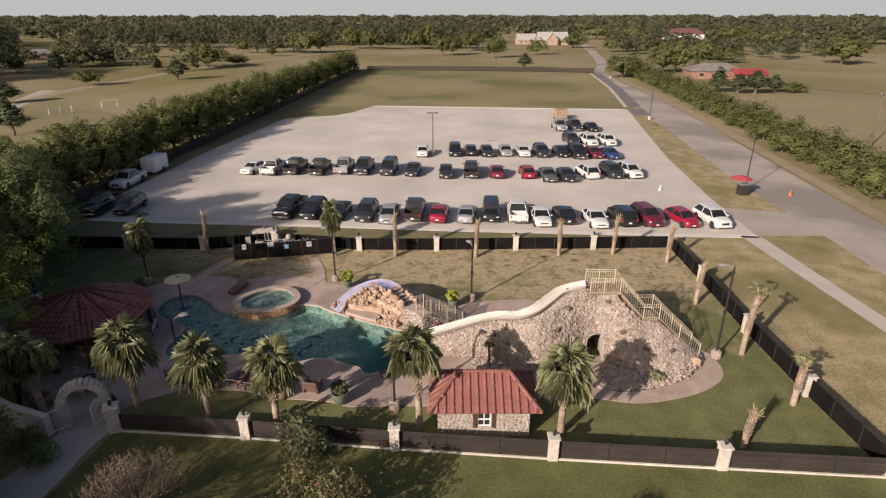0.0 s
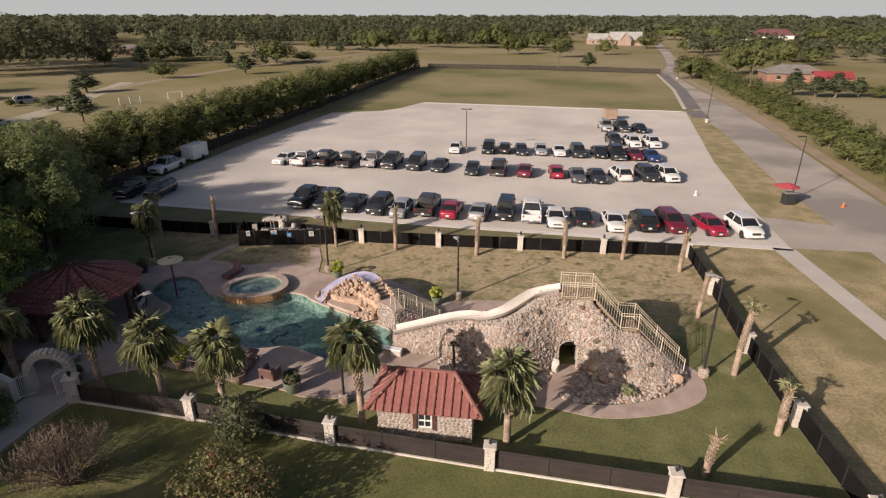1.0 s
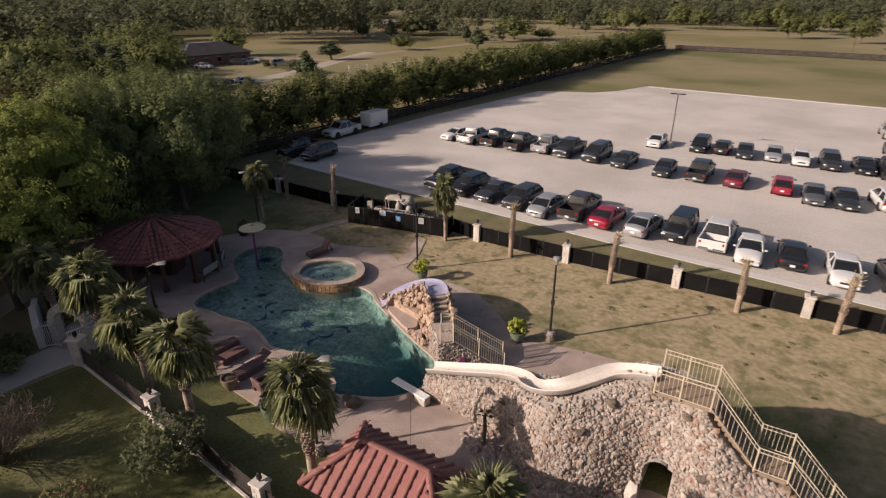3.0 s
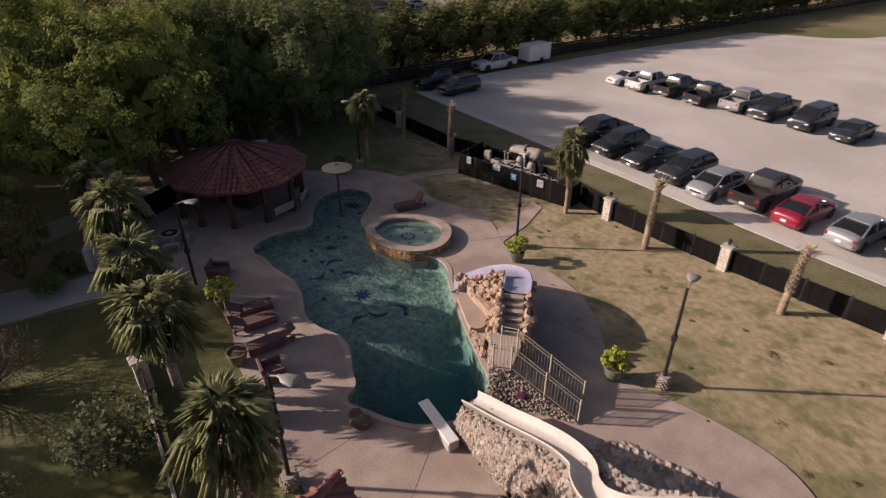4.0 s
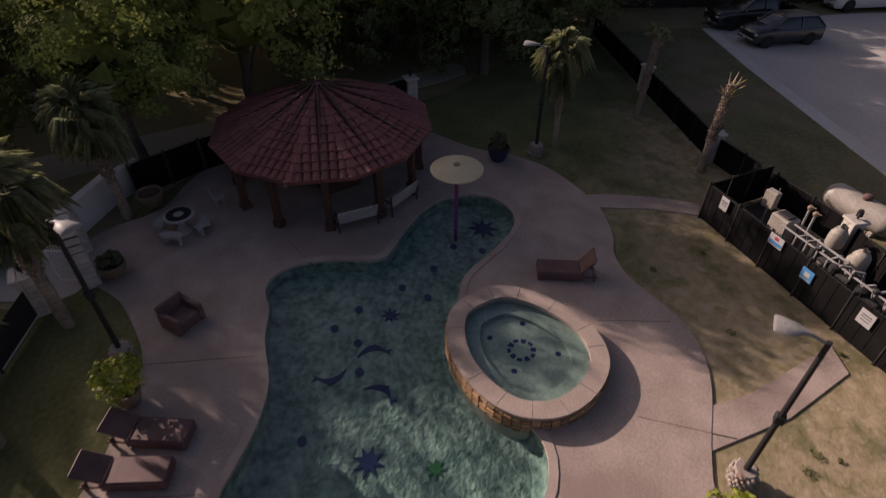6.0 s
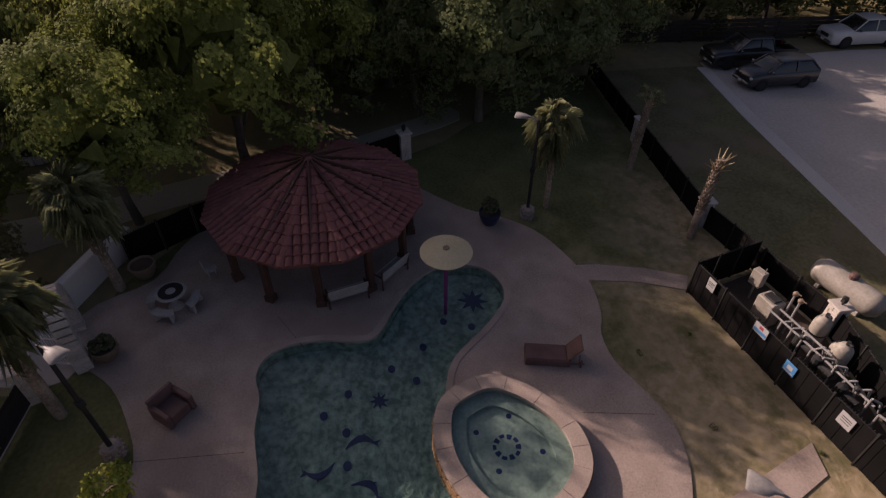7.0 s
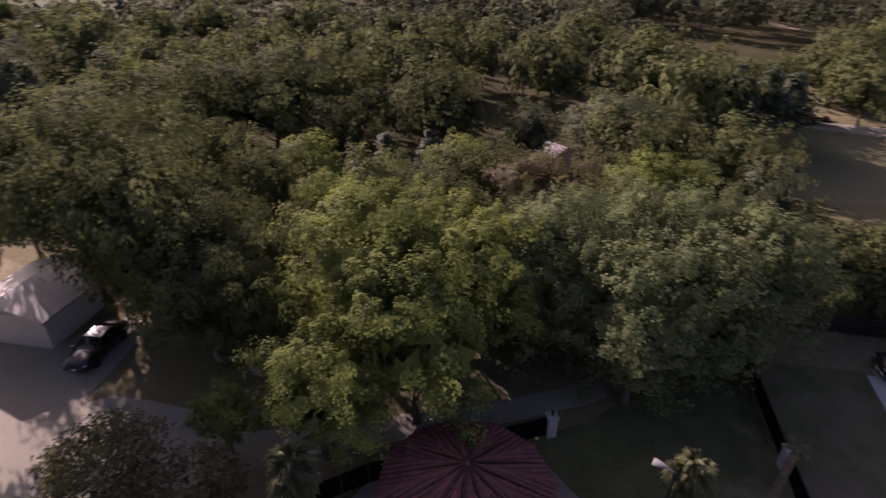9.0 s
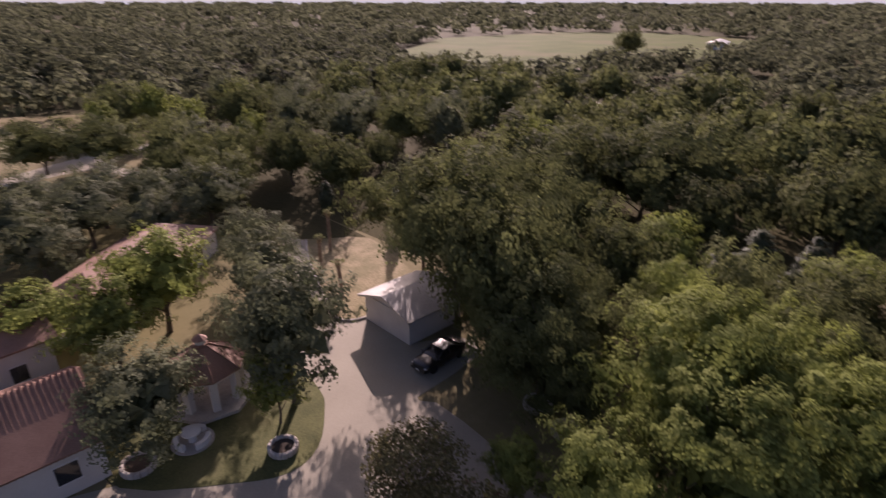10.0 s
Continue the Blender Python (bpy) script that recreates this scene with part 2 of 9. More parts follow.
M["mosaic"] = material("dark_blue_mosaic", (0.006, 0.012, 0.06), (0.015, 0.03, 0.11), 0.5, 4.0, 40.0, 0.0)
M["mosaic_green"] = material("green_mosaic", (0.02, 0.12, 0.04), (0.04, 0.17, 0.07), 0.5, 4.0, 40.0, 0.0)
M["purple"] = material("magenta_pole", (0.16, 0.03, 0.12), (0.22, 0.05, 0.17), 0.5, 2.0, 20.0, 0.0)
M["cream_disc"] = material("cream_umbrella_top", (0.46, 0.40, 0.25), (0.56, 0.49, 0.32), 0.6, 1.2, 12.0, 0.1, 0.003)
M["brick"] = material("red_brown_brick", (0.20, 0.11, 0.08), (0.28, 0.16, 0.12), 0.9, 0.8, 10.0, 0.3, 0.01)
M["tan_brick"] = material("tan_brick", (0.30, 0.215, 0.165), (0.40, 0.30, 0.24), 0.9, 0.8, 10.0, 0.3, 0.01)
M["shingle"] = material("grey_shingle", (0.14, 0.125, 0.115), (0.20, 0.18, 0.165), 0.9, 0.5, 9.0, 0.3, 0.01)
M["dark_shingle"] = material("dark_shingle", (0.06, 0.052, 0.05), (0.095, 0.083, 0.08), 0.9, 0.5, 9.0, 0.3, 0.01)
M["pale_shingle"] = material("pale_shingle", (0.27, 0.26, 0.25), (0.36, 0.345, 0.33), 0.9, 0.4, 6.0, 0.3, 0.01)
M["maroon_roof"] = material("maroon_roof", (0.095, 0.043, 0.047), (0.14, 0.06, 0.062), 0.85, 0.4, 6.0, 0.3, 0.01)
M["red_roof"] = material("red_metal_roof", (0.20, 0.03, 0.035), (0.27, 0.048, 0.05), 0.7, 0.4, 6.0, 0.1, 0.01)
M["metal_roof"] = material("galvanised_roof", (0.42, 0.40, 0.38), (0.52, 0.50, 0.47), 0.35, 0.6, 6.0, 0.1, 0.005, metal=0.4)
M["window"] = material("dark_window", (0.02, 0.022, 0.025), (0.035, 0.038, 0.04), 0.08, 1.0, 8.0, 0.0, spec=0.6)
M["red_canvas"] = material("red_canvas", (0.28, 0.04, 0.05), (0.36, 0.065, 0.07), 0.8, 1.0, 10.0, 0.1, 0.003)
M["orange"] = material("orange_plastic", (0.6, 0.12, 0.03), (0.7, 0.16, 0.05), 0.5, 2.0, 10.0, 0.0)
M["pot_green"] = material("green_glazed_pot", (0.09, 0.12, 0.08), (0.16, 0.19, 0.13), 0.3, 1.5, 14.0, 0.1, 0.003, spec=0.5)
M["pot_brown"] = material("brown_pot", (0.17, 0.12, 0.08), (0.25, 0.18, 0.13), 0.5, 1.5, 14.0, 0.1, 0.003)
M["pot_blue"] = material("dark_blue_pot", (0.015, 0.02, 0.05), (0.03, 0.035, 0.08), 0.3, 1.5, 14.0, 0.1, 0.003)
# litter tone darkened so that gaps between crowns look shaded
M["shade_dark_floor"] = material("shade_toned_litter", (0.05, 0.046, 0.021), (0.095, 0.083, 0.04), 0.95, 0.1, 2.0, 0.5, 0.05, contrast=0.6, spec=0.04)
M["soil"] = material("soil", (0.06, 0.045, 0.035), (0.10, 0.075, 0.055), 0.95, 2.0, 18.0, 0.6, 0.02)
M["step"] = material("dark_flagstone_step", (0.22, 0.16, 0.11), (0.30, 0.22, 0.155), 0.85, 1.2, 12.0, 0.3, 0.01)

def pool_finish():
    """Teal pebble plaster; darkens with depth in place of light absorbed by water."""
    # mottled colour stands in for ripple light on the pool floor
    m = material("depth_tinted_plaster", (0.105, 0.155, 0.14), (0.32, 0.39, 0.335), 0.6, 2.4, 5.0, 1.0, 0.12, contrast=0.45)
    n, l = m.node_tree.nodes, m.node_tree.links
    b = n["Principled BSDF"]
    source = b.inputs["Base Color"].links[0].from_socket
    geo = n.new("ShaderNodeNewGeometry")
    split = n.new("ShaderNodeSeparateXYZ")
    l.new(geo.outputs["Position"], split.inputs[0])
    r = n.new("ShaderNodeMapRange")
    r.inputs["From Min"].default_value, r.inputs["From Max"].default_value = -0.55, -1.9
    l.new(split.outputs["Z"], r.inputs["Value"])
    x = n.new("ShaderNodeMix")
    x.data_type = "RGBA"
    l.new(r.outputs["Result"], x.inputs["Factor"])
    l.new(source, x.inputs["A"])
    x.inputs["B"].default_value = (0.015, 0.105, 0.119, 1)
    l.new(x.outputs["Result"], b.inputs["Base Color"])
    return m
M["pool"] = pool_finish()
M["spa_plaster"] = material("pale_spa_plaster", (0.20, 0.235, 0.21), (0.34, 0.375, 0.335), 0.6, 2.0, 9.0, 0.6, 0.03, contrast=0.6)

def water_material():
    m = bpy.data.materials.new("water")
    m.use_nodes = True
    n, l = m.node_tree.nodes, m.node_tree.links
    n.remove(n["Principled BSDF"])
    clear, gloss, mix, fres = (n.new(k) for k in ("ShaderNodeBsdfTransparent", "ShaderNodeBsdfGlossy", "ShaderNodeMixShader", "ShaderNodeLayerWeight"))
    clear.inputs["Color"].default_value = (0.80, 0.91, 0.885, 1)
    gloss.inputs["Roughness"].default_value = 0.04
    power, limit = n.new("ShaderNodeMath"), n.new("ShaderNodeMath")
    power.operation, limit.operation = "POWER", "MULTIPLY_ADD"
    power.inputs[1].default_value, limit.inputs[1].default_value, limit.inputs[2].default_value = 4.0, 0.75, 0.02
    geo, wave, bump = n.new("ShaderNodeNewGeometry"), n.new("ShaderNodeTexNoise"), n.new("ShaderNodeBump")
    wave.inputs["Scale"].default_value = 2.2
    wave.inputs["Detail"].default_value = 3.0
    bump.inputs["Strength"].default_value = 0.5
    bump.inputs["Distance"].default_value = 0.05
    l.new(geo.outputs["Position"], wave.inputs["Vector"])
    l.new(wave.outputs["Fac"], bump.inputs["Height"])
    l.new(bump.outputs["Normal"], gloss.inputs["Normal"])
    l.new(bump.outputs["Normal"], fres.inputs["Normal"])
    l.new(fres.outputs["Facing"], power.inputs[0])
    l.new(power.outputs[0], limit.inputs[0])
    l.new(limit.outputs[0], mix.inputs["Fac"])
    l.new(clear.outputs[0], mix.inputs[1])
    l.new(gloss.outputs[0], mix.inputs[2])
    l.new(mix.outputs[0], n["Material Output"].inputs["Surface"])
    return m
M["water"] = water_material()
def haze_material():
    """The bright low sky."""
    m = bpy.data.materials.new("hazy_low_sky")
    m.use_nodes = True
    glow = m.node_tree.nodes.new("ShaderNodeEmission")
    glow.inputs["Color"].default_value = (0.37, 0.375, 0.365, 1)
    m.node_tree.links.new(glow.outputs[0], m.node_tree.nodes["Material Output"].inputs["Surface"])
    return m
M["haze"] = haze_material()

PAINT = {}
def paint(name, colour, metal=0.0):
    if name not in PAINT:
        c = tuple(0.85 * v for v in colour)
        m = material(name + "_car_paint", c, colour, 0.32, 1.0, 9.0, 0.0, metal=metal, contrast=1.0, spec=0.5)
        m.node_tree.nodes["Principled BSDF"].inputs["Coat Weight"].default_value = 0.6
        m.node_tree.nodes["Principled BSDF"].inputs["Coat Roughness"].default_value = 0.08
        PAINT[name] = m
    return PAINT[name]
COLOURS = {"black": (0.012, 0.012, 0.013), "charcoal": (0.045, 0.047, 0.05), "grey": (0.13, 0.135, 0.14), "silver": (0.40, 0.40, 0.40), "white": (0.60, 0.59, 0.57),
           "red": (0.27, 0.011, 0.032), "dark red": (0.125, 0.011, 0.024), "blue": (0.02, 0.04, 0.13), "brown": (0.035, 0.026, 0.024)}

# ---- shapes ----
class Geo:
    """Collects vertices and faces for one mesh."""
    def __init__(self):
        self.v, self.f = [], []
    def add(self, verts, faces):
        k = len(self.v)
        self.v.extend(tuple(map(float, p)) for p in verts)
        self.f.extend(tuple(i + k for i in f) for f in faces)
        return self
    def quads(self, array):
        """array: n x corners x 3, each row a free face."""
        k, c = len(self.v), array.shape[1]
        self.v.extend(map(tuple, array.reshape(-1, 3).tolist()))
        self.f.extend(tuple(range(k + c * i, k + c * i + c)) for i in range(len(array)))
        return self
    def box(self, c, s, rz=0.0, b=0.0, m=None):
        """A box of size s round c, with its edges cut by b."""
        h = [0.5 * a for a in s]
        b = min(b, 0.45 * min(s))
        turn = m or (Matrix.Translation(c) @ Matrix.Rotation(rz, 4, "Z"))
        if not b:
            vs = [(x * h[0], y * h[1], z * h[2]) for z in (-1, 1) for y in (-1, 1) for x in (-1, 1)]
            fs = [(0, 2, 3, 1), (4, 5, 7, 6), (0, 1, 5, 4), (2, 6, 7, 3), (0, 4, 6, 2), (1, 3, 7, 5)]
        else:
            key, vs, fs = {}, [], []
            for z in (-1, 1):
                for y in (-1, 1):
                    for x in (-1, 1):
                        for k in range(3):
                            sg = (x, y, z)
                            key[x, y, z, k] = len(vs)
                            vs.append(tuple(sg[a] * (h[a] - (0 if a == k else b)) for a in range(3)))
            for k in range(3):
                i, j = (k + 1) % 3, (k + 2) % 3
                for s0 in (-1, 1):
                    loop = []
                    for si, sj in ((-1, -1), (1, -1), (1, 1), (-1, 1)):
                        sg = [0, 0, 0]
                        sg[k], sg[i], sg[j] = s0, si, sj
                        loop.append(key[(*sg, k)])
                    fs.append(tuple(loop if s0 > 0 else loop[::-1]))
                for si in (-1, 1):
                    for sj in (-1, 1):
                        a, c2 = [0, 0, 0], [0, 0, 0]
                        a[k], a[i], a[j] = -1, si, sj
                        c2[k], c2[i], c2[j] = 1, si, sj
                        loop = [key[(*a, i)], key[(*c2, i)], key[(*c2, j)], key[(*a, j)]]
                        fs.append(tuple(loop if si * sj < 0 else loop[::-1]))
            for z in (-1, 1):
                for y in (-1, 1):
                    for x in (-1, 1):
                        loop = [key[x, y, z, k] for k in range(3)]
                        fs.append(tuple(loop if x * y * z > 0 else loop[::-1]))
        return self.add([turn @ Vector(p) for p in vs], fs)
    def cyl(self, p0, p1, r0, r1=None, n=10, cap=True):
        r1 = r0 if r1 is None else r1
        p0, p1 = Vector(p0), Vector(p1)
        q = (p1 - p0).to_track_quat("Z", "Y")
        ring = [Vector((math.cos(2 * math.pi * i / n), math.sin(2 * math.pi * i / n), 0)) for i in range(n)]
        vs = [p0 + q @ (r * r0) for r in ring] + [p1 + q @ (r * r1) for r in ring]
        fs = [(i, (i + 1) % n, n + (i + 1) % n, n + i) for i in range(n)]
        if cap:
            fs += [tuple(range(n - 1, -1, -1)), tuple(range(n, 2 * n))]
        return self.add(vs, fs)
    def tube(self, pts, r, n=6):
        for a, b in zip(pts, pts[1:]):
            self.cyl(a, b, r, r, n)
        return self
    def lathe(self, profile, c=(0, 0, 0), n=20):
        """profile: (radius, z) from the bottom up, turned round c."""
        vs = [(c[0] + r * math.cos(2 * math.pi * i / n), c[1] + r * math.sin(2 * math.pi * i / n), c[2] + z) for r, z in profile for i in range(n)]
        fs = [(k * n + i, k * n + (i + 1) % n, (k + 1) * n + (i + 1) % n, (k + 1) * n + i) for k in range(len(profile) - 1) for i in range(n)]
        return self.add(vs, fs)
    def prism(self, pts, z0, z1):
        n = len(pts)
        area = sum(pts[i][0] * pts[(i + 1) % n][1] - pts[(i + 1) % n][0] * pts[i][1] for i in range(n))
        if area < 0:
            pts = pts[::-1]
        vs = [(x, y, z0) for x, y in pts] + [(x, y, z1) for x, y in pts]
        fs = [(i, (i + 1) % n, n + (i + 1) % n, n + i) for i in range(n)]
        return self.add(vs, fs + [tuple(range(n - 1, -1, -1)), tuple(range(n, 2 * n))])
    def lump(self, c, s, sub=1, rough=0.2, rnd=random, rz=0.0):
        vs, fs = ICO[sub]
        seed = Vector((rnd.random() * 90, rnd.random() * 90, rnd.random() * 90))
        turn = Matrix.Rotation(rz, 3, "Z")
        out = []
        for p in vs:
            k = 1 + rough * (2 * noise.noise(p * 1.3 + seed))
            out.append(Vector(c) + turn @ Vector((p.x * s[0] * k, p.y * s[1] * k, p.z * s[2] * k)))
        return self.add(out, fs)
    def mesh(self, name, mat, smooth=0.0):
        me = bpy.data.meshes.new(name)
        me.from_pydata(self.v, [], self.f)
        me.materials.append(mat)
        if smooth:
            me.shade_smooth()
            me.set_sharp_from_angle(angle=radians(smooth))
        return me

ICO = {}
for level in (1, 2, 3):
    ball = bmesh.new()
    bmesh.ops.create_icosphere(ball, subdivisions=level, radius=1.0)
    ball.verts.ensure_lookup_table()
    ICO[level] = ([v.co.copy() for v in ball.verts], [tuple(v.index for v in f.verts) for f in ball.faces])
    ball.free()

def thing(name, label, category, at=(0, 0, 0), rz=0.0, group="", kind=""):
    ob = new(name)
    ob.empty_display_size = 0.3
    ob.matrix_basis = pose(*at, 0, 0, math.degrees(rz))
    return tagged(ob, label, category, group, kind)

def part(name, geo, mat, parent, label="", smooth=0.0, at=None):
    ob = new(name, geo if isinstance(geo, bpy.types.Mesh) else geo.mesh(name, mat, smooth))
    ob.parent = parent
    if at is not None:
        ob.matrix_basis = at if isinstance(at, Matrix) else Matrix.Translation(at)
    return tagged(ob, label)

def solid(name, geo, mat, label, category, smooth=0.0, group="", kind=""):
    return tagged(new(name, geo.mesh(name, mat, smooth)), label, category, group, kind)

def curve(points, steps=4, closed=True):
    """A smooth line through points."""
    n, out = len(points), []
    for i in range(n if closed else n - 1):
        p = [Vector(points[(i + k) % n] if closed else points[min(max(i + k, 0), n - 1)]) for k in (-1, 0, 1, 2)]
        for s in range(steps):
            t = s / steps
            q = 0.5 * (2 * p[1] + (p[2] - p[0]) * t + (2 * p[0] - 5 * p[1] + 4 * p[2] - p[3]) * t * t + (3 * p[1] - p[0] - 3 * p[2] + p[3]) * t ** 3)
            out.append(tuple(q))
    if not closed:
        out.append(tuple(points[-1]))
    return out

def grown(loop, d):
    """The loop moved outwards by d."""
    n = len(loop)
    area = sum(loop[i][0] * loop[(i + 1) % n][1] - loop[(i + 1) % n][0] * loop[i][1] for i in range(n))
    s = 1 if area > 0 else -1
    out = []
    for i in range(n):
        a, b = Vector(loop[i - 1][:2]), Vector(loop[(i + 1) % n][:2])
        t = (b - a).normalized()
        out.append((loop[i][0] + s * d * t.y, loop[i][1] - s * d * t.x))
    return out

def sheet(loops, z, skirt=0.0):
    """A flat sheet inside the first loop, with the other loops as holes, and an edge that hangs down by skirt."""
    bm = bmesh.new()
    edges = []
    for loop in loops:
        vs = [bm.verts.new((p[0], p[1], z)) for p in loop]
        edges += [bm.edges.new((vs[i], vs[(i + 1) % len(vs)])) for i in range(len(vs))]
    bmesh.ops.triangle_fill(bm, use_beauty=True, use_dissolve=False, edges=edges)
    bmesh.ops.recalc_face_normals(bm, faces=bm.faces)
    bm.verts.index_update()
    g = Geo()
    up = sum(f.normal.z for f in bm.faces) > 0
    fs = [tuple(v.index for v in (f.verts if up else reversed(f.verts))) for f in bm.faces]
    g.add([v.co for v in bm.verts], fs)
    bm.free()
    if skirt:
        for loop in loops:
            n = len(loop)
            g.add([(p[0], p[1], z) for p in loop] + [(p[0], p[1], z - skirt) for p in loop], [(i, (i + 1) % n, n + (i + 1) % n, n + i) for i in range(n)])
    return g

def strip(a, b, z):
    """A sheet between two lines of points."""
    g = Geo()
    n = len(a)
    g.add([(p[0], p[1], z) for p in a] + [(p[0], p[1], z) for p in b], [(i, i + 1, n + i + 1, n + i) for i in range(n - 1)])
    return g

def inside(p, loop):
    hit, j = False, len(loop) - 1
    for i in range(len(loop)):
        (xi, yi), (xj, yj) = loop[i][:2], loop[j][:2]
        if (yi > p[1]) != (yj > p[1]) and p[0] < (xj - xi) * (p[1] - yi) / (yj - yi) + xi:
            hit = not hit
        j = i
    return hit

def setting(name, geo, mat, label, category, smooth=0.0):
    return tagged(new(name, geo.mesh(name, mat, smooth)), label, category, "", "structure")

# ---- ground ----
POOL_RAW = [(-16.5, 35.1), (-17.97, 35.95), (-19.1, 36.84), (-19.7, 37.95), (-19.5, 39.3), (-18.6, 40.0), (-17.5, 39.95), (-16.3, 39.0), (-15.0, 37.6), (-13.6, 37.1), (-12.4, 36.75),
            (-11.0, 36.9), (-9.6, 37.9), (-8.6, 38.4), (-7.5, 38.15), (-6.6, 37.46), (-4.7, 36.4), (-2.76, 35.4), (-1.08, 34.64), (-0.06, 34.1), (0.5, 33.1), (0.65, 32.2)]
POOL_RAW += [(0.05, 30.9), (-0.72, 30.2), (-1.96, 29.6), (-2.64, 29.3), (-3.0, 29.5), (-3.3, 30.0), (-4.1, 30.35), (-4.8, 30.7), (-5.5, 31.0), (-6.4, 31.0), (-7.3, 30.65), (-8.4, 30.55),
             (-9.2, 30.83), (-10.3, 31.25), (-11.6, 31.45), (-13.2, 31.2), (-14.4, 31.25), (-15.3, 31.05), (-16.05, 31.3), (-16.5, 32.1), (-16.55, 33.3), (-16.35, 34.3)]
POOL = curve(POOL_RAW, 3)
FAR = 4400.0
ring = [(4250 * math.cos(a), 4250 * math.sin(a)) for a in np.linspace(0, 2 * math.pi, 97)[:-1]]
setting("backdrop", Geo().add([(x, y, -5) for x, y in ring] + [(x, y, 420) for x, y in ring], [(i, (i + 1) % 96, 96 + (i + 1) % 96, 96 + i) for i in range(96)]), M["haze"], "pale hazy sky low over the horizon", "sky")
setting("ground", sheet([[(-FAR, -FAR), (FAR, -FAR), (FAR, FAR), (-FAR, FAR)], grown(POOL, 0.1)], 0.0), M["field"], "dry olive and straw coloured open grassland around the place", "ground")
YARD = [(-15.6, 24.3), (-8.4, 23.75), (-0.5, 22.95), (7.5, 22.2), (15.7, 21.55), (23.55, 20.95), (23.25, 27.3), (23.2, 34.3), (23.5, 42.5), (23.7, 49.9), (1.4, 49.4), (-5.9, 49.45), (-14.3, 50.95), (-20, 49.6), (-36.5, 50.1), (-36.5, 47), (-29.5, 39.5), (-26.5, 34), (-24.2, 28.3), (-20.5, 25.6)]

def yard_material():
    """Watered green turf to the south, straw coloured turf to the north."""
    m = material("yard_turf", (0.08, 0.086, 0.03), (0.165, 0.162, 0.068), 0.95, 0.6, 7.0, 0.6, 0.04, contrast=0.6)
    n, l = m.node_tree.nodes, m.node_tree.links
    b = n["Principled BSDF"]
    source = b.inputs["Base Color"].links[0].from_socket
    geo, split, patch, stain = (n.new(k) for k in ("ShaderNodeNewGeometry", "ShaderNodeSeparateXYZ", "ShaderNodeTexNoise", "ShaderNodeTexNoise"))
    patch.inputs["Scale"].default_value, patch.inputs["Detail"].default_value = 0.3, 9.0
    stain.inputs["Scale"].default_value, stain.inputs["Detail"].default_value = 2.6, 12.0
    for k in (split, patch, stain):
        l.new(geo.outputs["Position"], k.inputs[0])
    lean = n.new("ShaderNodeMath")
    lean.operation = "MULTIPLY_ADD"
    l.new(patch.outputs["Fac"], lean.inputs[0])
    lean.inputs[1].default_value = 26.0
    l.new(split.outputs["Y"], lean.inputs[2])
    # greener again towards the west; the darker tone also stands in for shade
    west, cap, both = (n.new("ShaderNodeMath") for _ in range(3))
    west.operation, cap.operation, both.operation = "MULTIPLY_ADD", "MINIMUM", "ADD"
    l.new(split.outputs["X"], west.inputs[0])
    west.inputs[1].default_value, west.inputs[2].default_value = 0.8, 8.5
    l.new(west.outputs[0], cap.inputs[0])
    cap.inputs[1].default_value = 0.0
    l.new(lean.outputs[0], both.inputs[0])
    l.new(cap.outputs[0], both.inputs[1])
    r = n.new("ShaderNodeMapRange")
    r.inputs["From Min"].default_value, r.inputs["From Max"].default_value = 47.0, 56.0
    l.new(both.outputs[0], r.inputs["Value"])
    x, y = n.new("ShaderNodeMix"), n.new("ShaderNodeMix")
    x.data_type = y.data_type = "RGBA"
    q = n.new("ShaderNodeMapRange")
    q.inputs["From Min"].default_value, q.inputs["From Max"].default_value = 0.3, 0.7
    l.new(stain.outputs["Fac"], q.inputs["Value"])
    l.new(q.outputs["Result"], y.inputs["Factor"])
    y.inputs["A"].default_value = (0.24, 0.192, 0.10, 1)
    y.inputs["B"].default_value = (0.40, 0.315, 0.205, 1)
    l.new(r.outputs["Result"], x.inputs["Factor"])
    l.new(source, x.inputs["A"])
    # olive blotches in the straw
    blot, w, z = n.new("ShaderNodeTexNoise"), n.new("ShaderNodeMapRange"), n.new("ShaderNodeMix")
    blot.inputs["Scale"].default_value, blot.inputs["Detail"].default_value, blot.inputs["Roughness"].default_value = 0.75, 8.0, 0.65
    l.new(geo.outputs["Position"], blot.inputs["Vector"])
    w.inputs["From Min"].default_value, w.inputs["From Max"].default_value, w.inputs["To Max"].default_value = 0.5, 0.62, 0.75
    l.new(blot.outputs["Fac"], w.inputs["Value"])
    z.data_type = "RGBA"
    l.new(w.outputs["Result"], z.inputs["Factor"])
    l.new(y.outputs["Result"], z.inputs["A"])
    z.inputs["B"].default_value = (0.125, 0.12, 0.05, 1)
    l.new(z.outputs["Result"], x.inputs["B"])
    l.new(x.outputs["Result"], b.inputs["Base Color"])
    return m
M["yard"] = yard_material()
setting("yard_lawn", sheet([YARD, grown(POOL, 0.15)], 0.02), M["yard"], "fenced yard turf, green in the south and straw dry in the north", "lawn")
FRONT = [(-15.6, 24.2), (-8.4, 23.6), (7.5, 22.05), (23.6, 20.8), (60, 18), (60, -60), (-6, -60), (-6, 5), (-13, 12), (-16.5, 19)]
setting("front_lawn", sheet([FRONT], 0.015), M["lawn"], "green mown lawn in front of the fence, partly shaded", "lawn")
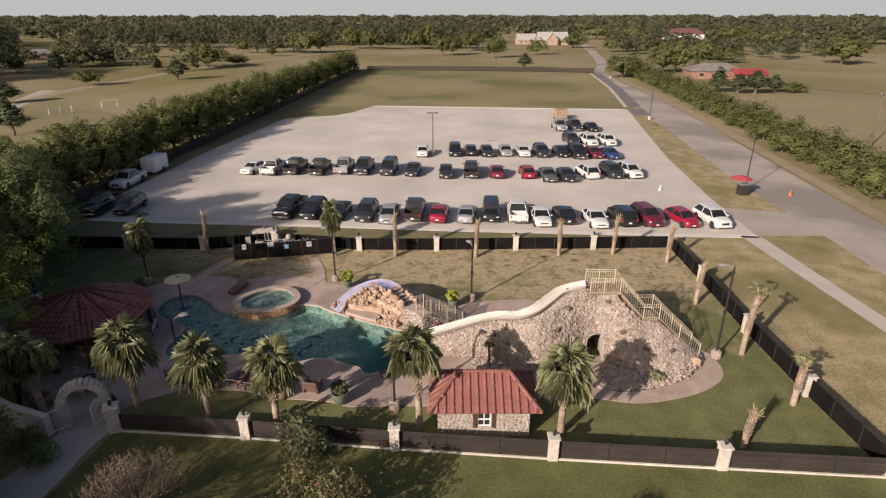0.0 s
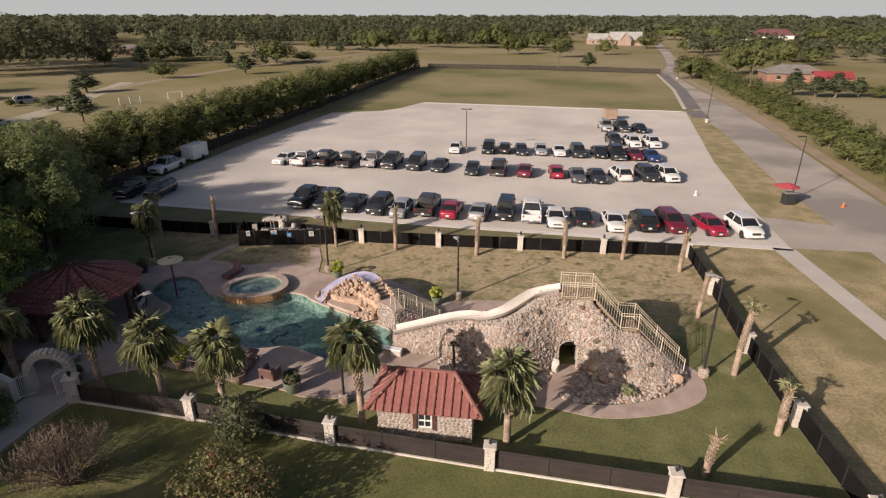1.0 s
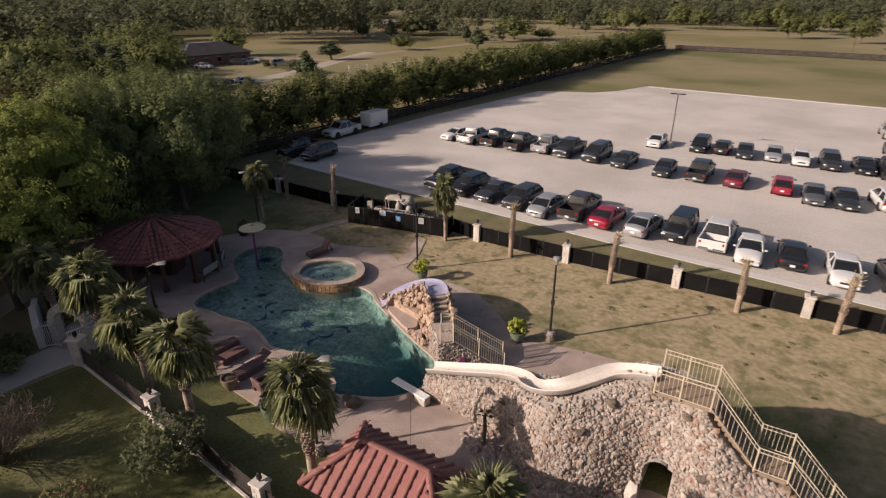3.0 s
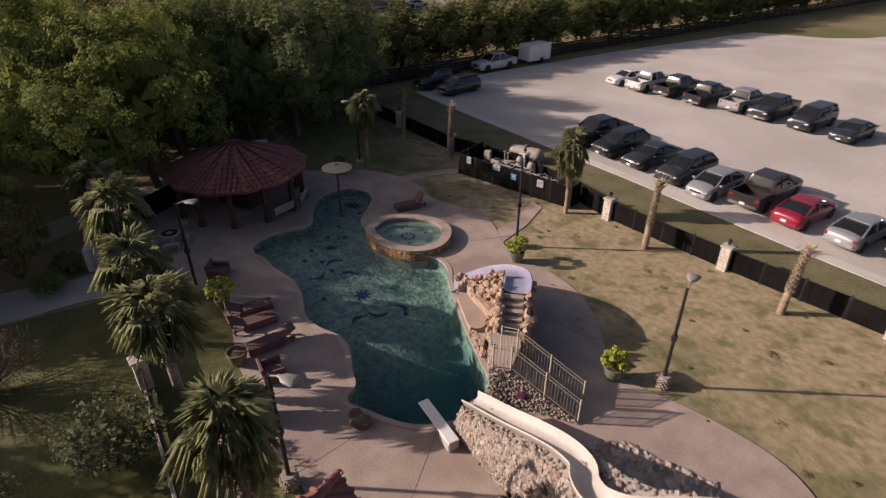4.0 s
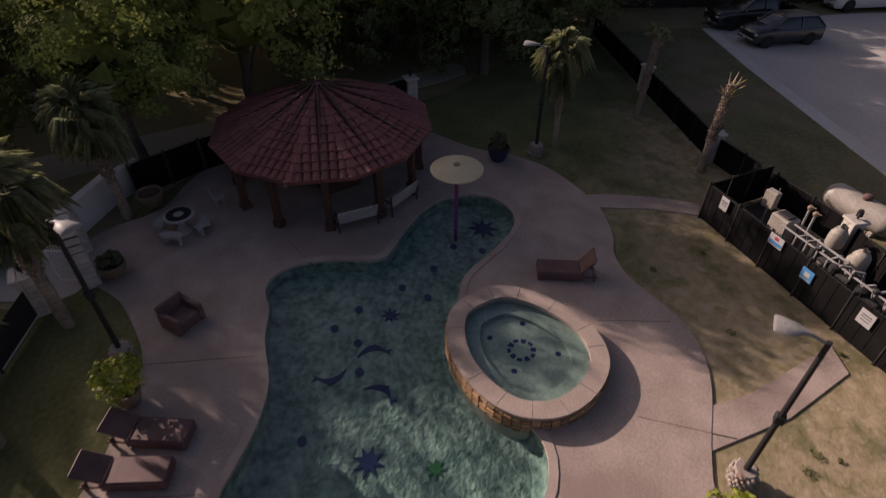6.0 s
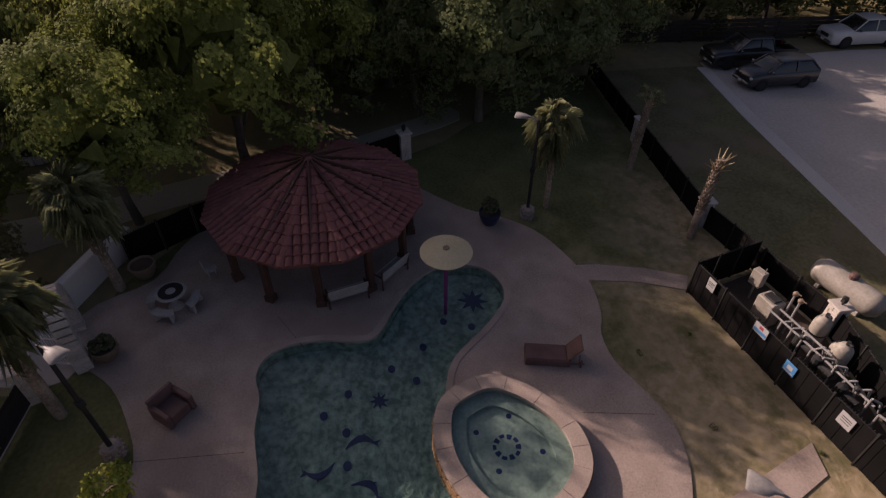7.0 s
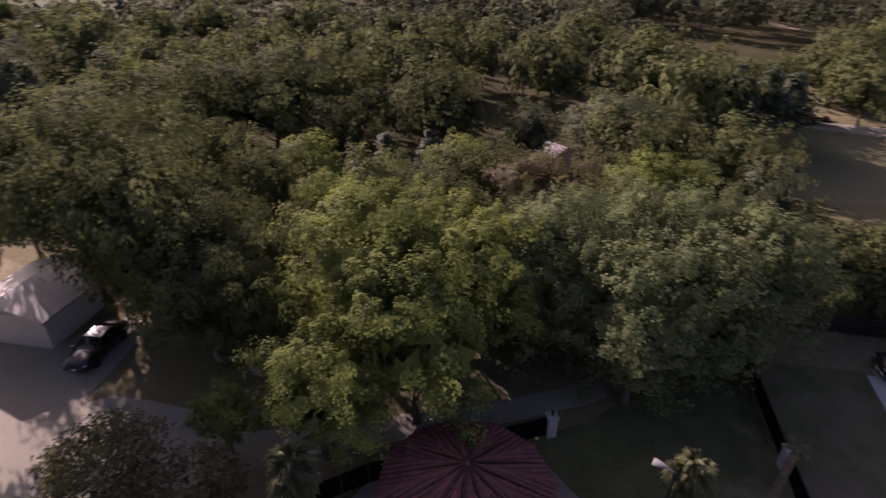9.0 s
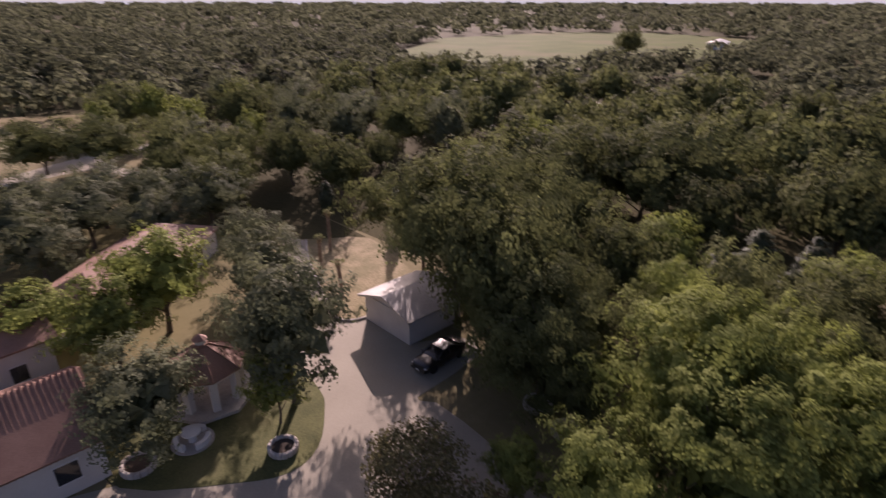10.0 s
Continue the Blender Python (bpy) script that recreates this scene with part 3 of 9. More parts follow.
EAST = [(23.8, 20.8), (60, 18), (39.9, 40), (40.6, 57), (41.3, 73), (45.4, 110), (47.0, 132), (45.2, 134.0), (36.9, 86.7), (34.5, 66.1), (33.6, 53.0), (24, 53.2), (23.9, 49.9)]
setting("verge_lawn", sheet([EAST], 0.016), M["dry_lawn"], "patchy dry turf strip beside the road", "lawn")
BACKFIELD = [(-36, 120), (-28.5, 236), (59.2, 224.3), (47.5, 138.5), (44.9, 134.2), (17.6, 137.2), (-15.1, 140.5), (-20, 127), (-31, 122)]
setting("back_field", sheet([BACKFIELD], 0.014), M["meadow"], "mown straw coloured field behind the parking lot", "field")
setting("north_verge", sheet([[(-37, 57.9), (-30, 57.1), (-18.8, 56.3), (-9.3, 55.6), (2.9, 54.5), (25.2, 53.0), (24, 50), (1.4, 49.5), (-5.9, 49.55), (-14.3, 51.05), (-20, 49.7), (-37, 50.2)]], 0.013), M["verge"], "dry grass strip between the fence and the parking lot", "lawn")
LOT = [(-37.5, 58.4), (-30, 57.6), (-18.8, 56.8), (-9.3, 56.1), (2.9, 55.0), (25.2, 53.5), (33.6, 53.0), (34.5, 66.1), (36.9, 86.7), (45.2, 134.6), (17.6, 137.1), (-15.1, 140.5), (-18.5, 131), (-22, 126.5), (-32, 122.5), (-36.5, 90), (-38, 70)]
setting("parking_lot", sheet([LOT], 0.03, 0.03), M["gravel"], "pale crushed limestone parking lot", "parking lot")
KERB = [(-36.6, 58.15), (-30, 57.4), (-18.8, 56.6), (-9.3, 55.9), (2.9, 54.75), (25.2, 53.25), (33.6, 52.75)]
g = Geo()
for a, b in zip(KERB, KERB[1:]):
    d = Vector((b[0] - a[0], b[1] - a[1]))
    g.box(((a[0] + b[0]) / 2, (a[1] + b[1]) / 2, 0.0), (d.length + 0.06, 0.8, 0.09), math.atan2(d.y, d.x), 0.012)
setting("kerb", g, M["kerb_concrete"], "flat pale concrete kerb strip along the parking lot", "kerb")
g = Geo()
for a, b in (((-14.6, 140.4), (17.6, 137.1)), ((17.6, 137.1), (44.4, 134.4)), ((46.0, 138.6), (52.3, 175.0)), ((52.3, 175.0), (57.7, 222.0))):
    d = Vector((b[0] - a[0], b[1] - a[1]))
    g.box(((a[0] + b[0]) / 2, (a[1] + b[1]) / 2, 0.06), (d.length, 0.8, 0.12), math.atan2(d.y, d.x), 0.02)
setting("far_kerb", g, M["concrete"], "pale concrete strip between the lot and the back field", "kerb")
ROAD_L = [(39.0, -40), (39.4, 30), (39.8, 43.6), (40.6, 57.0), (41.3, 73.8), (45.4, 110.1), (47.8, 139.0), (59.2, 219.8), (72, 270), (90, 365), (112, 500)]
ROAD_R = [(46.5, -40), (47.5, 30), (48.0, 43), (48.6, 57.5), (50.6, 76.7), (53.0, 97.2), (57.0, 135), (63.5, 222), (77, 270), (95, 365), (118, 500)]
setting("road", strip(curve(ROAD_L, 4, False), curve(ROAD_R, 4, False), 0.035), M["asphalt"], "worn pale asphalt lane beside the lot", "road")
setting("side_drive", strip([(33.6, 53.0), (34.3, 62.0)], [(40.4, 53.0), (40.8, 60.0)], 0.033), M["asphalt"], "worn asphalt drive into the parking lot", "road")
setting("dark_lane", strip([(46.0, 138), (52.5, 175), (58.0, 222)], [(49.6, 138), (55.8, 175), (61.5, 222)], 0.040), M["dark_asphalt"], "dark asphalt lane along the back field", "road")
setting("lot_exit", strip([(44.5, 126.5), (45.4, 134.5)], [(48.0, 126.0), (49.2, 137)], 0.037), M["dark_asphalt"], "dark asphalt mouth of the parking lot", "road")
setting("road_verge", strip([(48.4, 30), (49.2, 57), (51.3, 77), (53.7, 97), (57.6, 135), (63.8, 220)], [(50.3, 30), (50.9, 57), (53.2, 77), (55.8, 97), (60, 135), (65.6, 220)], 0.02), M["dirt"], "brown dirt verge along the road", "verge")
setting("walkway", strip([(31.9, 53.0), (32.5, 42.5), (33.0, 34.2), (33.8, 18), (34.5, -20)], [(33.9, 52.7), (34.2, 43.8), (34.5, 35.9), (35.4, 18), (36.2, -20)], 0.045), M["concrete"], "pale concrete walkway across dry grass", "path")
DECK_RAW = [(-23.3, 39.6), (-22.5, 41.0), (-21.4, 42.2), (-19.9, 42.95), (-18.05, 43.45), (-16.3, 43.3), (-15.4, 42.95), (-14.2, 42.95), (-13.0, 43.4), (-11.75, 43.8), (-10.45, 43.7), (-9.3, 43.25), (-8.0, 42.5), (-6.7, 41.9),
            (-5.6, 41.85), (-4.0, 42.05), (-2.2, 41.8), (-0.7, 41.1), (0.5, 40.2), (1.4, 39.4), (2.2, 38.5), (3.3, 38.4), (5.6, 38.95), (7.9, 39.2), (9.4, 38.9)]
DECK_RAW += [(10.6, 38.0), (11.5, 36.2), (12.2, 34.6), (8, 33.8), (5.5, 31.0), (5.2, 28.9), (5.0, 27.0), (1.6, 26.3), (-0.7, 26.3), (-3.3, 26.2), (-4.4, 26.6), (-5.9, 26.8), (-7.7, 27.0), (-9.8, 27.65), (-11.3, 27.75),
             (-12.8, 27.9), (-14.3, 27.3), (-15.6, 26.5), (-16.6, 25.4), (-18.0, 24.3), (-19.5, 25.0), (-20.6, 26.8), (-22.8, 27.6), (-24.6, 29.5), (-26.4, 33.5), (-26.3, 36.5), (-24.6, 38.3)]
DECK = curve(DECK_RAW, 3)
setting("pool_deck", sheet([DECK, grown(POOL, 0.12)], 0.075, 0.08), M["deck"], "pinkish stamped concrete pool deck with curving edges", "deck")
setting("stepping_path", sheet([[(-19.0, 43.1), (-18.9, 44.1), (-18.4, 45.9), (-17.7, 47.4), (-17.0, 47.0), (-17.7, 45.3), (-18.1, 43.4)]], 0.06, 0.06), M["deck"], "narrow pinkish concrete path from deck to enclosure", "path")
setting("lamp_path", sheet([[(-9.0, 43.0), (-9.2, 44.3), (-10.4, 47.6), (-9.4, 47.4), (-8.35, 44.9), (-7.8, 42.4)]], 0.06, 0.06), M["deck"], "pinkish concrete path from deck to enclosure", "path")
setting("gate_walk", sheet([curve([(-16.5, 25.2), (-15.9, 24.3), (-16.2, 22.6), (-16.5, 19.8), (-17.5, 15.0), (-20.5, 15.5), (-19.5, 19.5), (-18.6, 22.8), (-18.4, 24.6)], 3)], 0.05, 0.05), M["concrete"], "shaded concrete walk to the arched gate", "path")
RING = curve([(4.9, 28.7), (7.0, 27.9), (9.0, 27.2), (11.0, 26.9), (13.2, 26.5), (15.5, 26.9), (17.6, 27.7), (19.2, 29.0), (19.6, 30.6), (19.2, 32.0), (17.6, 32.2), (17.9, 30.2), (16.5, 28.6), (14.0, 27.7), (11.9, 27.7), (12.3, 29.4), (12.4, 31.2), (11.1, 31.2), (10.7, 29.6), (9.5, 28.7), (7.4, 29.3), (5.2, 30.0)], 3)
setting("flagstone_walk", sheet([RING], 0.05, 0.05), M["deck"], "brownish flagstone walk curving round the stone mound", "path")
DRIVE = curve([(-26.3, 9.2), (-26.9, 10.6), (-26.6, 16.3), (-25.2, 18.6), (-26.4, 23.0), (-27.8, 27.0), (-29.6, 32.5), (-32.2, 38.2), (-33.4, 40.4), (-31.8, 40.8), (-30.2, 37.8), (-28.0, 33.4), (-26.0, 28.0), (-23.9, 23.0), (-21.0, 18.0), (-17.2, 13.2), (-11.0, 8.0), (-4, 5), (-4, 2.0), (-8, 3.0), (-13.2, 7.3), (-15.9, 8.9), (-18.3, 8.2), (-20.4, 5.8), (-21.4, 3.8), (-22.0, 0.0), (-23.5, -5.0), (-27.5, -12.0), (-31, -18), (-34.0, -24), (-36, -22), (-33.0, -16.5), (-29.6, -8.0), (-28.4, -4.4), (-29.2, -2.8), (-31.0, -2.3), (-30.6, 3.6), (-34, 5), (-34, 8.6)], 2)
setting("driveway", sheet([DRIVE], 0.03, 0.03), M["drive"], "pale concrete driveway curving between trees and lawns", "driveway")
setting("island_lawn", sheet([curve([(-8, 3.3), (-13.0, 7.6), (-15.9, 9.2), (-18.4, 8.5), (-20.6, 5.8), (-21.6, 3.6), (-22.0, -2), (-19, -8), (-12, -7), (-8, -2)], 3)], 0.05, 0.05), M["lawn"], "green lawn island inside the driveway", "lawn")
setting("corner_lawn", sheet([curve([(-30.9, -2.7), (-29.2, -3.1), (-28.7, -4.3), (-29.8, -7.8), (-33.2, -16.2), (-36, -21), (-42, -17), (-38, -4)], 3)], 0.06, 0.06), M["dry_lawn"], "dry lawn corner edged by a kerb", "lawn")
g = Geo()
edge = curve([(-31.0, -2.4), (-29.2, -2.85), (-28.4, -4.3), (-29.6, -7.9), (-33.0, -16.4), (-36, -22)], 4, False)
for a, b in zip(edge, edge[1:]):
    d = Vector((b[0] - a[0], b[1] - a[1]))
    g.box(((a[0] + b[0]) / 2, (a[1] + b[1]) / 2, 0.09), (d.length + 0.04, 0.22, 0.2), math.atan2(d.y, d.x), 0.03)
setting("lawn_kerb", g, M["concrete"], "pale concrete kerb round the lawn corner", "kerb")
setting("west_lawn", sheet([[(-66, 62), (-66, 122), (-92, 150), (-150, 170), (-170, 110), (-128, 84), (-104, 70), (-82, 60)]], 0.012), M["meadow"], "dry lawn round the brick house", "lawn")
setting("west_lane", strip([(-84, 55), (-95.5, 74.5), (-88, 96), (-92, 117), (-108, 160), (-112, 172)], [(-88, 54), (-100, 76), (-94, 98), (-98, 118), (-113, 160), (-117, 172)], 0.02), M["drive"], "pale gravel lane past the brick house", "road")
setting("far_lane", strip([(-230, 110), (-108, 148), (-111, 171), (-106, 222), (-100, 260), (-70, 340), (20, 350)], [(-230, 106), (-104, 144), (-106, 171), (-101, 222), (-95, 258), (-68, 335), (20, 345)], 0.022), M["dirt"], "pale dirt lane through the fields", "road")
MEADOW = [(-172, -190), (-323, -300), (-461, -292), (-515, -226), (-495, -148), (-460, -110), (-285, -66), (-215, -72), (-160, -95), (-150, -130)]
setting("far_meadow", sheet([MEADOW], 0.012), M["pasture"], "olive green open pasture among far woods", "field")
setting("bare_patch", sheet([[(-250, -118), (-268, -112), (-274, -84), (-240, -80), (-215, -105)]], 0.03), M["dirt"], "bare brown earth corner of the far pasture", "field")
setting("green_patch", sheet([curve([(-4, -100), (-28, -92), (-34, -104), (-26, -122), (0, -125)], 3)], 0.012), M["lawn"], "bright green lawn between trees", "lawn")
setting("far_drive", sheet([curve([(-12, -72), (-26, -74), (-30, -60), (-33, -62), (-29, -80), (-41, -84), (-44, -88), (-30, -86), (-14, -78)], 3)], 0.014), M["drive"], "pale concrete drive between far trees", "driveway")

# ---- pool ----
basin = thing("swimming_pool", "free form swimming pool with pebble plaster tinted like deep water and blue mosaics", "pool", kind="structure")
def pool_depth(x, y):
    s = min(max((x + 15.0) / 15.0, 0.0), 1.0)
    return 0.55 + 0.35 * s + 1.9 * max(0.0, (s - 0.55) / 0.45) ** 1.2
rings = [POOL, grown(POOL, -0.06), grown(POOL, -0.35)]
g = Geo()
n = len(POOL)
lay = [[(p[0], p[1], 0.08) for p in grown(POOL, 0.13)], [(p[0], p[1], 0.02) for p in POOL], [(p[0], p[1], -0.45) for p in POOL], [(p[0], p[1], -pool_depth(*p) + 0.12) for p in rings[1]], [(p[0], p[1], -pool_depth(*p)) for p in rings[2]]]
for k in range(1, len(lay) - 1):
    g.add(lay[k] + lay[k + 1], [(i, n + i, n + (i + 1) % n, (i + 1) % n) for i in range(n)])
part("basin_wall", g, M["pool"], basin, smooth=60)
bm = bmesh.new()
vs = [bm.verts.new((p[0], p[1], 0)) for p in rings[2]]
bmesh.ops.triangle_fill(bm, use_beauty=True, use_dissolve=False, edges=[bm.edges.new((vs[i], vs[(i + 1) % n])) for i in range(n)])
bmesh.ops.subdivide_edges(bm, edges=bm.edges[:], cuts=3, use_grid_fill=True)
for v in bm.verts:
    v.co.z = -pool_depth(v.co.x, v.co.y)
bmesh.ops.recalc_face_normals(bm, faces=bm.faces)
bm.verts.index_update()
up = sum(f.normal.z for f in bm.faces) > 0
floor_geo = Geo().add([v.co for v in bm.verts], [tuple(v.index for v in (f.verts if up else reversed(f.verts))) for f in bm.faces])
bm.free()
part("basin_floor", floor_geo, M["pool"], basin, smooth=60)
g = Geo()
outer, lip = grown(POOL, 0.2), grown(POOL, -0.03)
for k, (ring_a, za, ring_b, zb) in enumerate(((outer, 0.082, outer, 0.10), (outer, 0.10, lip, 0.10), (lip, 0.10, lip, 0.0))):
    g.add([(p[0], p[1], za) for p in ring_a] + [(p[0], p[1], zb) for p in ring_b], [(i, (i + 1) % n, n + (i + 1) % n, n + i) for i in range(n)])
part("coping", g, M["plaster"], basin, "rounded tan coping", smooth=40)
solid("pool_water", sheet([grown(POOL, 0.01)], -0.06), M["water"], "clear teal pool water with soft ripples", "water", kind="structure")

def mosaic(shape, x, y, rz, s):
    """A flat figure of dark tiles on the pool floor."""
    g = Geo()
    zs = -pool_depth(x, y) + 0.03
    if shape == "dolphin":
        spine = [(-0.85, -0.32), (-0.5, 0.0), (-0.1, 0.16), (0.25, 0.1), (0.55, -0.12), (0.72, -0.36)]
        wide = [0.03, 0.13, 0.19, 0.16, 0.09, 0.04]
        line = curve(spine, 3, False)
        ws = np.interp(np.linspace(0, 5, len(line)), range(6), wide)
        pts = [(p[0], p[1] + w) for p, w in zip(line, ws)] + [(p[0], p[1] - w) for p, w in reversed(list(zip(line, ws)))]
        shapes = [pts, [(0.62, -0.15), (0.95, -0.1), (0.78, -0.25), (0.82, -0.5)], [(-0.05, 0.3), (0.18, 0.42), (0.15, 0.2)]]
    elif shape == "star":
        shapes = [[((0.5 if i % 2 else 0.22) * math.cos(i * math.pi / 8), (0.45 if i % 2 else 0.2) * math.sin(i * math.pi / 8)) for i in range(16)]]
    else:
        shapes = [[(0.16 * math.cos(i * math.pi / 5), 0.13 * math.sin(i * math.pi / 5)) for i in range(10)]]
    for pts in shapes:
        loop = [(x + s * (p[0] * math.cos(rz) - p[1] * math.sin(rz)), y + s * (p[0] * math.sin(rz) + p[1] * math.cos(rz))) for p in pts]
        g.prism(loop, zs - 0.1, zs)
    return g
for shape, x, y, rz, s in (("dolphin", -12.85, 34.36, 1.6, 0.6), ("dolphin", -12.0, 33.07, -1.4, 0.58), ("dolphin", -11.35, 34.5, 0.93, 0.58), ("star", -9.25, 34.0, 0.0, 0.95), ("dolphin", -7.75, 32.8, 1.78, 0.56), ("dolphin", -7.4, 33.74, -2.2, 0.56),
                           ("dolphin", -7.1, 34.97, 0.0, 0.56), ("star", -14.2, 35.0, 0.4, 0.7), ("star", -18.2, 38.9, 0.2, 1.3)):
    part("mosaic", mosaic(shape, x, y, rz, s), M["mosaic"], basin, "dark blue tile figure")
part("mosaic", mosaic("star", -8.8, 35.67, 0.2, 0.6), M["mosaic_green"], basin, "green tile turtle shape")
for x, y in ((-16.2, 36.7), (-15.4, 35.5), (-14.8, 36.3), (-13.9, 33.2), (-13.2, 33.9), (-14.6, 34.0), (-17.3, 37.6), (-16.9, 38.6), (-10.1, 32.3), (-12.1, 33.9)):
    part("mosaic", mosaic("dot", x, y, 0, 1.0), M["mosaic"], basin, "dark tile spot")

# ---- raised spa ----
SPA = thing("spa", "raised oval spa with tan coping and stacked ledge stone wall", "spa", kind="structure")
SPA_OUT = curve([(-12.95, 36.75), (-13.6, 37.4), (-13.9, 38.6), (-13.2, 39.8), (-11.9, 40.7), (-10.6, 40.75), (-9.6, 40.0), (-9.1, 38.9), (-9.35, 37.75), (-10.3, 36.95), (-11.6, 36.55)], 5)
SPA_IN = grown(SPA_OUT, -0.42)
n = len(SPA_OUT)
g = Geo()
for ra, za, rb, zb in ((SPA_OUT, -0.9, SPA_OUT, 0.40), (SPA_IN, 0.40, SPA_IN, -0.75)):
    g.add([(p[0], p[1], za) for p in ra] + [(p[0], p[1], zb) for p in rb], [(i, (i + 1) % n, n + (i + 1) % n, n + i) for i in range(n)])
part("core_wall", g, M["mortar"], SPA, smooth=50)
part("spa_floor", sheet([grown(SPA_IN, 0.05)], 0.1), M["spa_plaster"], SPA)
seat_out, seat_in = SPA_IN, grown(SPA_IN, -0.5)
g = Geo()
for ra, za, rb, zb in ((grown(SPA_IN, 0.03), 0.22, seat_in, 0.22), (seat_in, 0.22, seat_in, 0.09)):
    g.add([(p[0], p[1], za) for p in ra] + [(p[0], p[1], zb) for p in rb], [(i, (i + 1) % n, n + (i + 1) % n, n + i) for i in range(n)])
part("seat_ledge", g, M["spa_plaster"], SPA, smooth=50)
rnd = random.Random(5)
k = 0
while k < n:
    step = rnd.choice((3, 4, 4))
    ids = [(k + j) % n for j in range(min(step, n - k) + 1)]
    a, b = grown(SPA_OUT, 0.06), grown(SPA_IN, -0.05)
    loop = [a[i] for i in ids] + [b[i] for i in reversed(ids)]
    c = (sum(p[0] for p in loop) / len(loop), sum(p[1] for p in loop) / len(loop))
    loop = [(c[0] + (p[0] - c[0]) * 0.985, c[1] + (p[1] - c[1]) * 0.985) for p in loop]
    part("coping_stone", Geo().prism(loop, 0.40, 0.49 + rnd.uniform(-0.004, 0.006)), M["plaster"], SPA)
    k += step
for row in range(9):
    g = Geo()
    z = -0.12 + 0.057 * row
    i = rnd.randrange(2)
    while i < n:
        p, q = SPA_OUT[i % n], SPA_OUT[(i + 1) % n]
        mid = ((p[0] + q[0]) / 2, (p[1] + q[1]) / 2)
        d = Vector((q[0] - p[0], q[1] - p[1]))
        g.box((mid[0], mid[1], z), (d.length * rnd.uniform(0.85, 0.98), 0.12 + rnd.random() * 0.10, 0.048), math.atan2(d.y, d.x), 0.008)
        i += 1
    part("ledge_course", g, M["ledge"], SPA)
solid("spa_water", sheet([grown(SPA_IN, 0.02)], 0.33), M["water"], "still clear water inside the spa", "water", kind="structure")
for i in range(10):
    a0 = i * 0.62832
    arc = [(-11.6 + r * math.cos(a), 38.6 + r * math.sin(a)) for r, aa in ((0.42, (a0, a0 + 0.2, a0 + 0.42)), (0.26 + 0.05 * (i % 2), (a0 + 0.42, a0 + 0.2, a0))) for a in aa]
    part("mosaic", Geo().prism(arc, 0.08, 0.108), M["mosaic"], SPA, "blue tile figure")
for x, y in ((-12.6, 38.9), (-10.9, 38.2), (-11.3, 39.6), (-12.2, 37.8)):
    part("mosaic", Geo().cyl((x, y, 0.08), (x, y, 0.108), 0.09, n=8), M["mosaic"], SPA, "blue tile spot")

# ---- fences ----
def stone_pillar(at, rz=0.0, s=1.0, h=1.42):
    t = thing("stone_pillar", "pale limestone fence pillar with cap and small dark lantern", "pillar", (*at, 0), rz, "pillars along the fence")
    g = Geo()
    rnd = random.Random(int(at[0] * 13 + at[1] * 7))
    z = 0.0
    while z < h - 0.12:
        dz = rnd.uniform(0.16, 0.24)
        dz = min(dz, h - 0.1 - z) if h - 0.1 - z - dz > 0.05 else h - 0.1 - z
        cut = rnd.uniform(-0.12, 0.12)
        w = 0.5 * s
        for x0, x1 in ((-w / 2, cut), (cut, w / 2)):
            for y0, y1 in ((-w / 2, rnd.uniform(-0.1, 0.1)), (None, w / 2)):
                if y0 is None:
                    y0 = last
                last = y1
                g.box(((x0 + x1) / 2, (y0 + y1) / 2, z + dz / 2), (abs(x1 - x0) - 0.008, abs(y1 - y0) - 0.008, dz - 0.008), 0, 0.015)
        z += dz
    part("shaft", g, M["lime"], t)
    part("cap", Geo().box((0, 0, h - 0.04), (0.62 * s, 0.62 * s, 0.1), 0, 0.025), M["lime"], t)
    lamp = part("lantern", Geo().cyl((0, 0, h), (0, 0, h + 0.1), 0.035, n=8).box((0, 0, h + 0.2), (0.15, 0.15, 0.2), 0, 0.01).lathe([(0.13, 0.30), (0.07, 0.36), (0.0, 0.4)], (0, 0, h), 4), M["black_metal"], t, "small dark metal lantern")
    return t

def bay_points(a, b, step):
    d = Vector((b[0] - a[0], b[1] - a[1]))
    k = max(1, round(d.length / step))
    return [(a[0] + d.x * i / k, a[1] + d.y * i / k) for i in range(k + 1)], math.atan2(d.y, d.x), d.length / k

def board_fence(pts, name, label):
    """Horizontal dark boards on posts, on a low stone kerb."""
    f = thing(name, label, "fence", kind="structure")
    for a, b in zip(pts, pts[1:]):
        ps, rz, w = bay_points(a, b, 2.6)
        d = Vector((math.cos(rz), math.sin(rz)))
        length = (Vector(b) - Vector(a)).length
        mid = ((a[0] + b[0]) / 2, (a[1] + b[1]) / 2)
        for p in ps:
            part("post", Geo().box((p[0], p[1], 0.6), (0.07, 0.07, 1.2), rz, 0.008), M["black_metal"], f)
        for i in range(6):
            part("board", Geo().box((mid[0], mid[1], 0.22 + 0.165 * i), (length - 0.5, 0.03, 0.159), rz, 0.006), M["board"], f)
        part("stone_kerb", Geo().box((mid[0] + 0.05 * d.y, mid[1] - 0.1, 0.05), (length, 0.13, 0.1), rz, 0.02), M["lime"], f, "pale stone kerb")
    return f

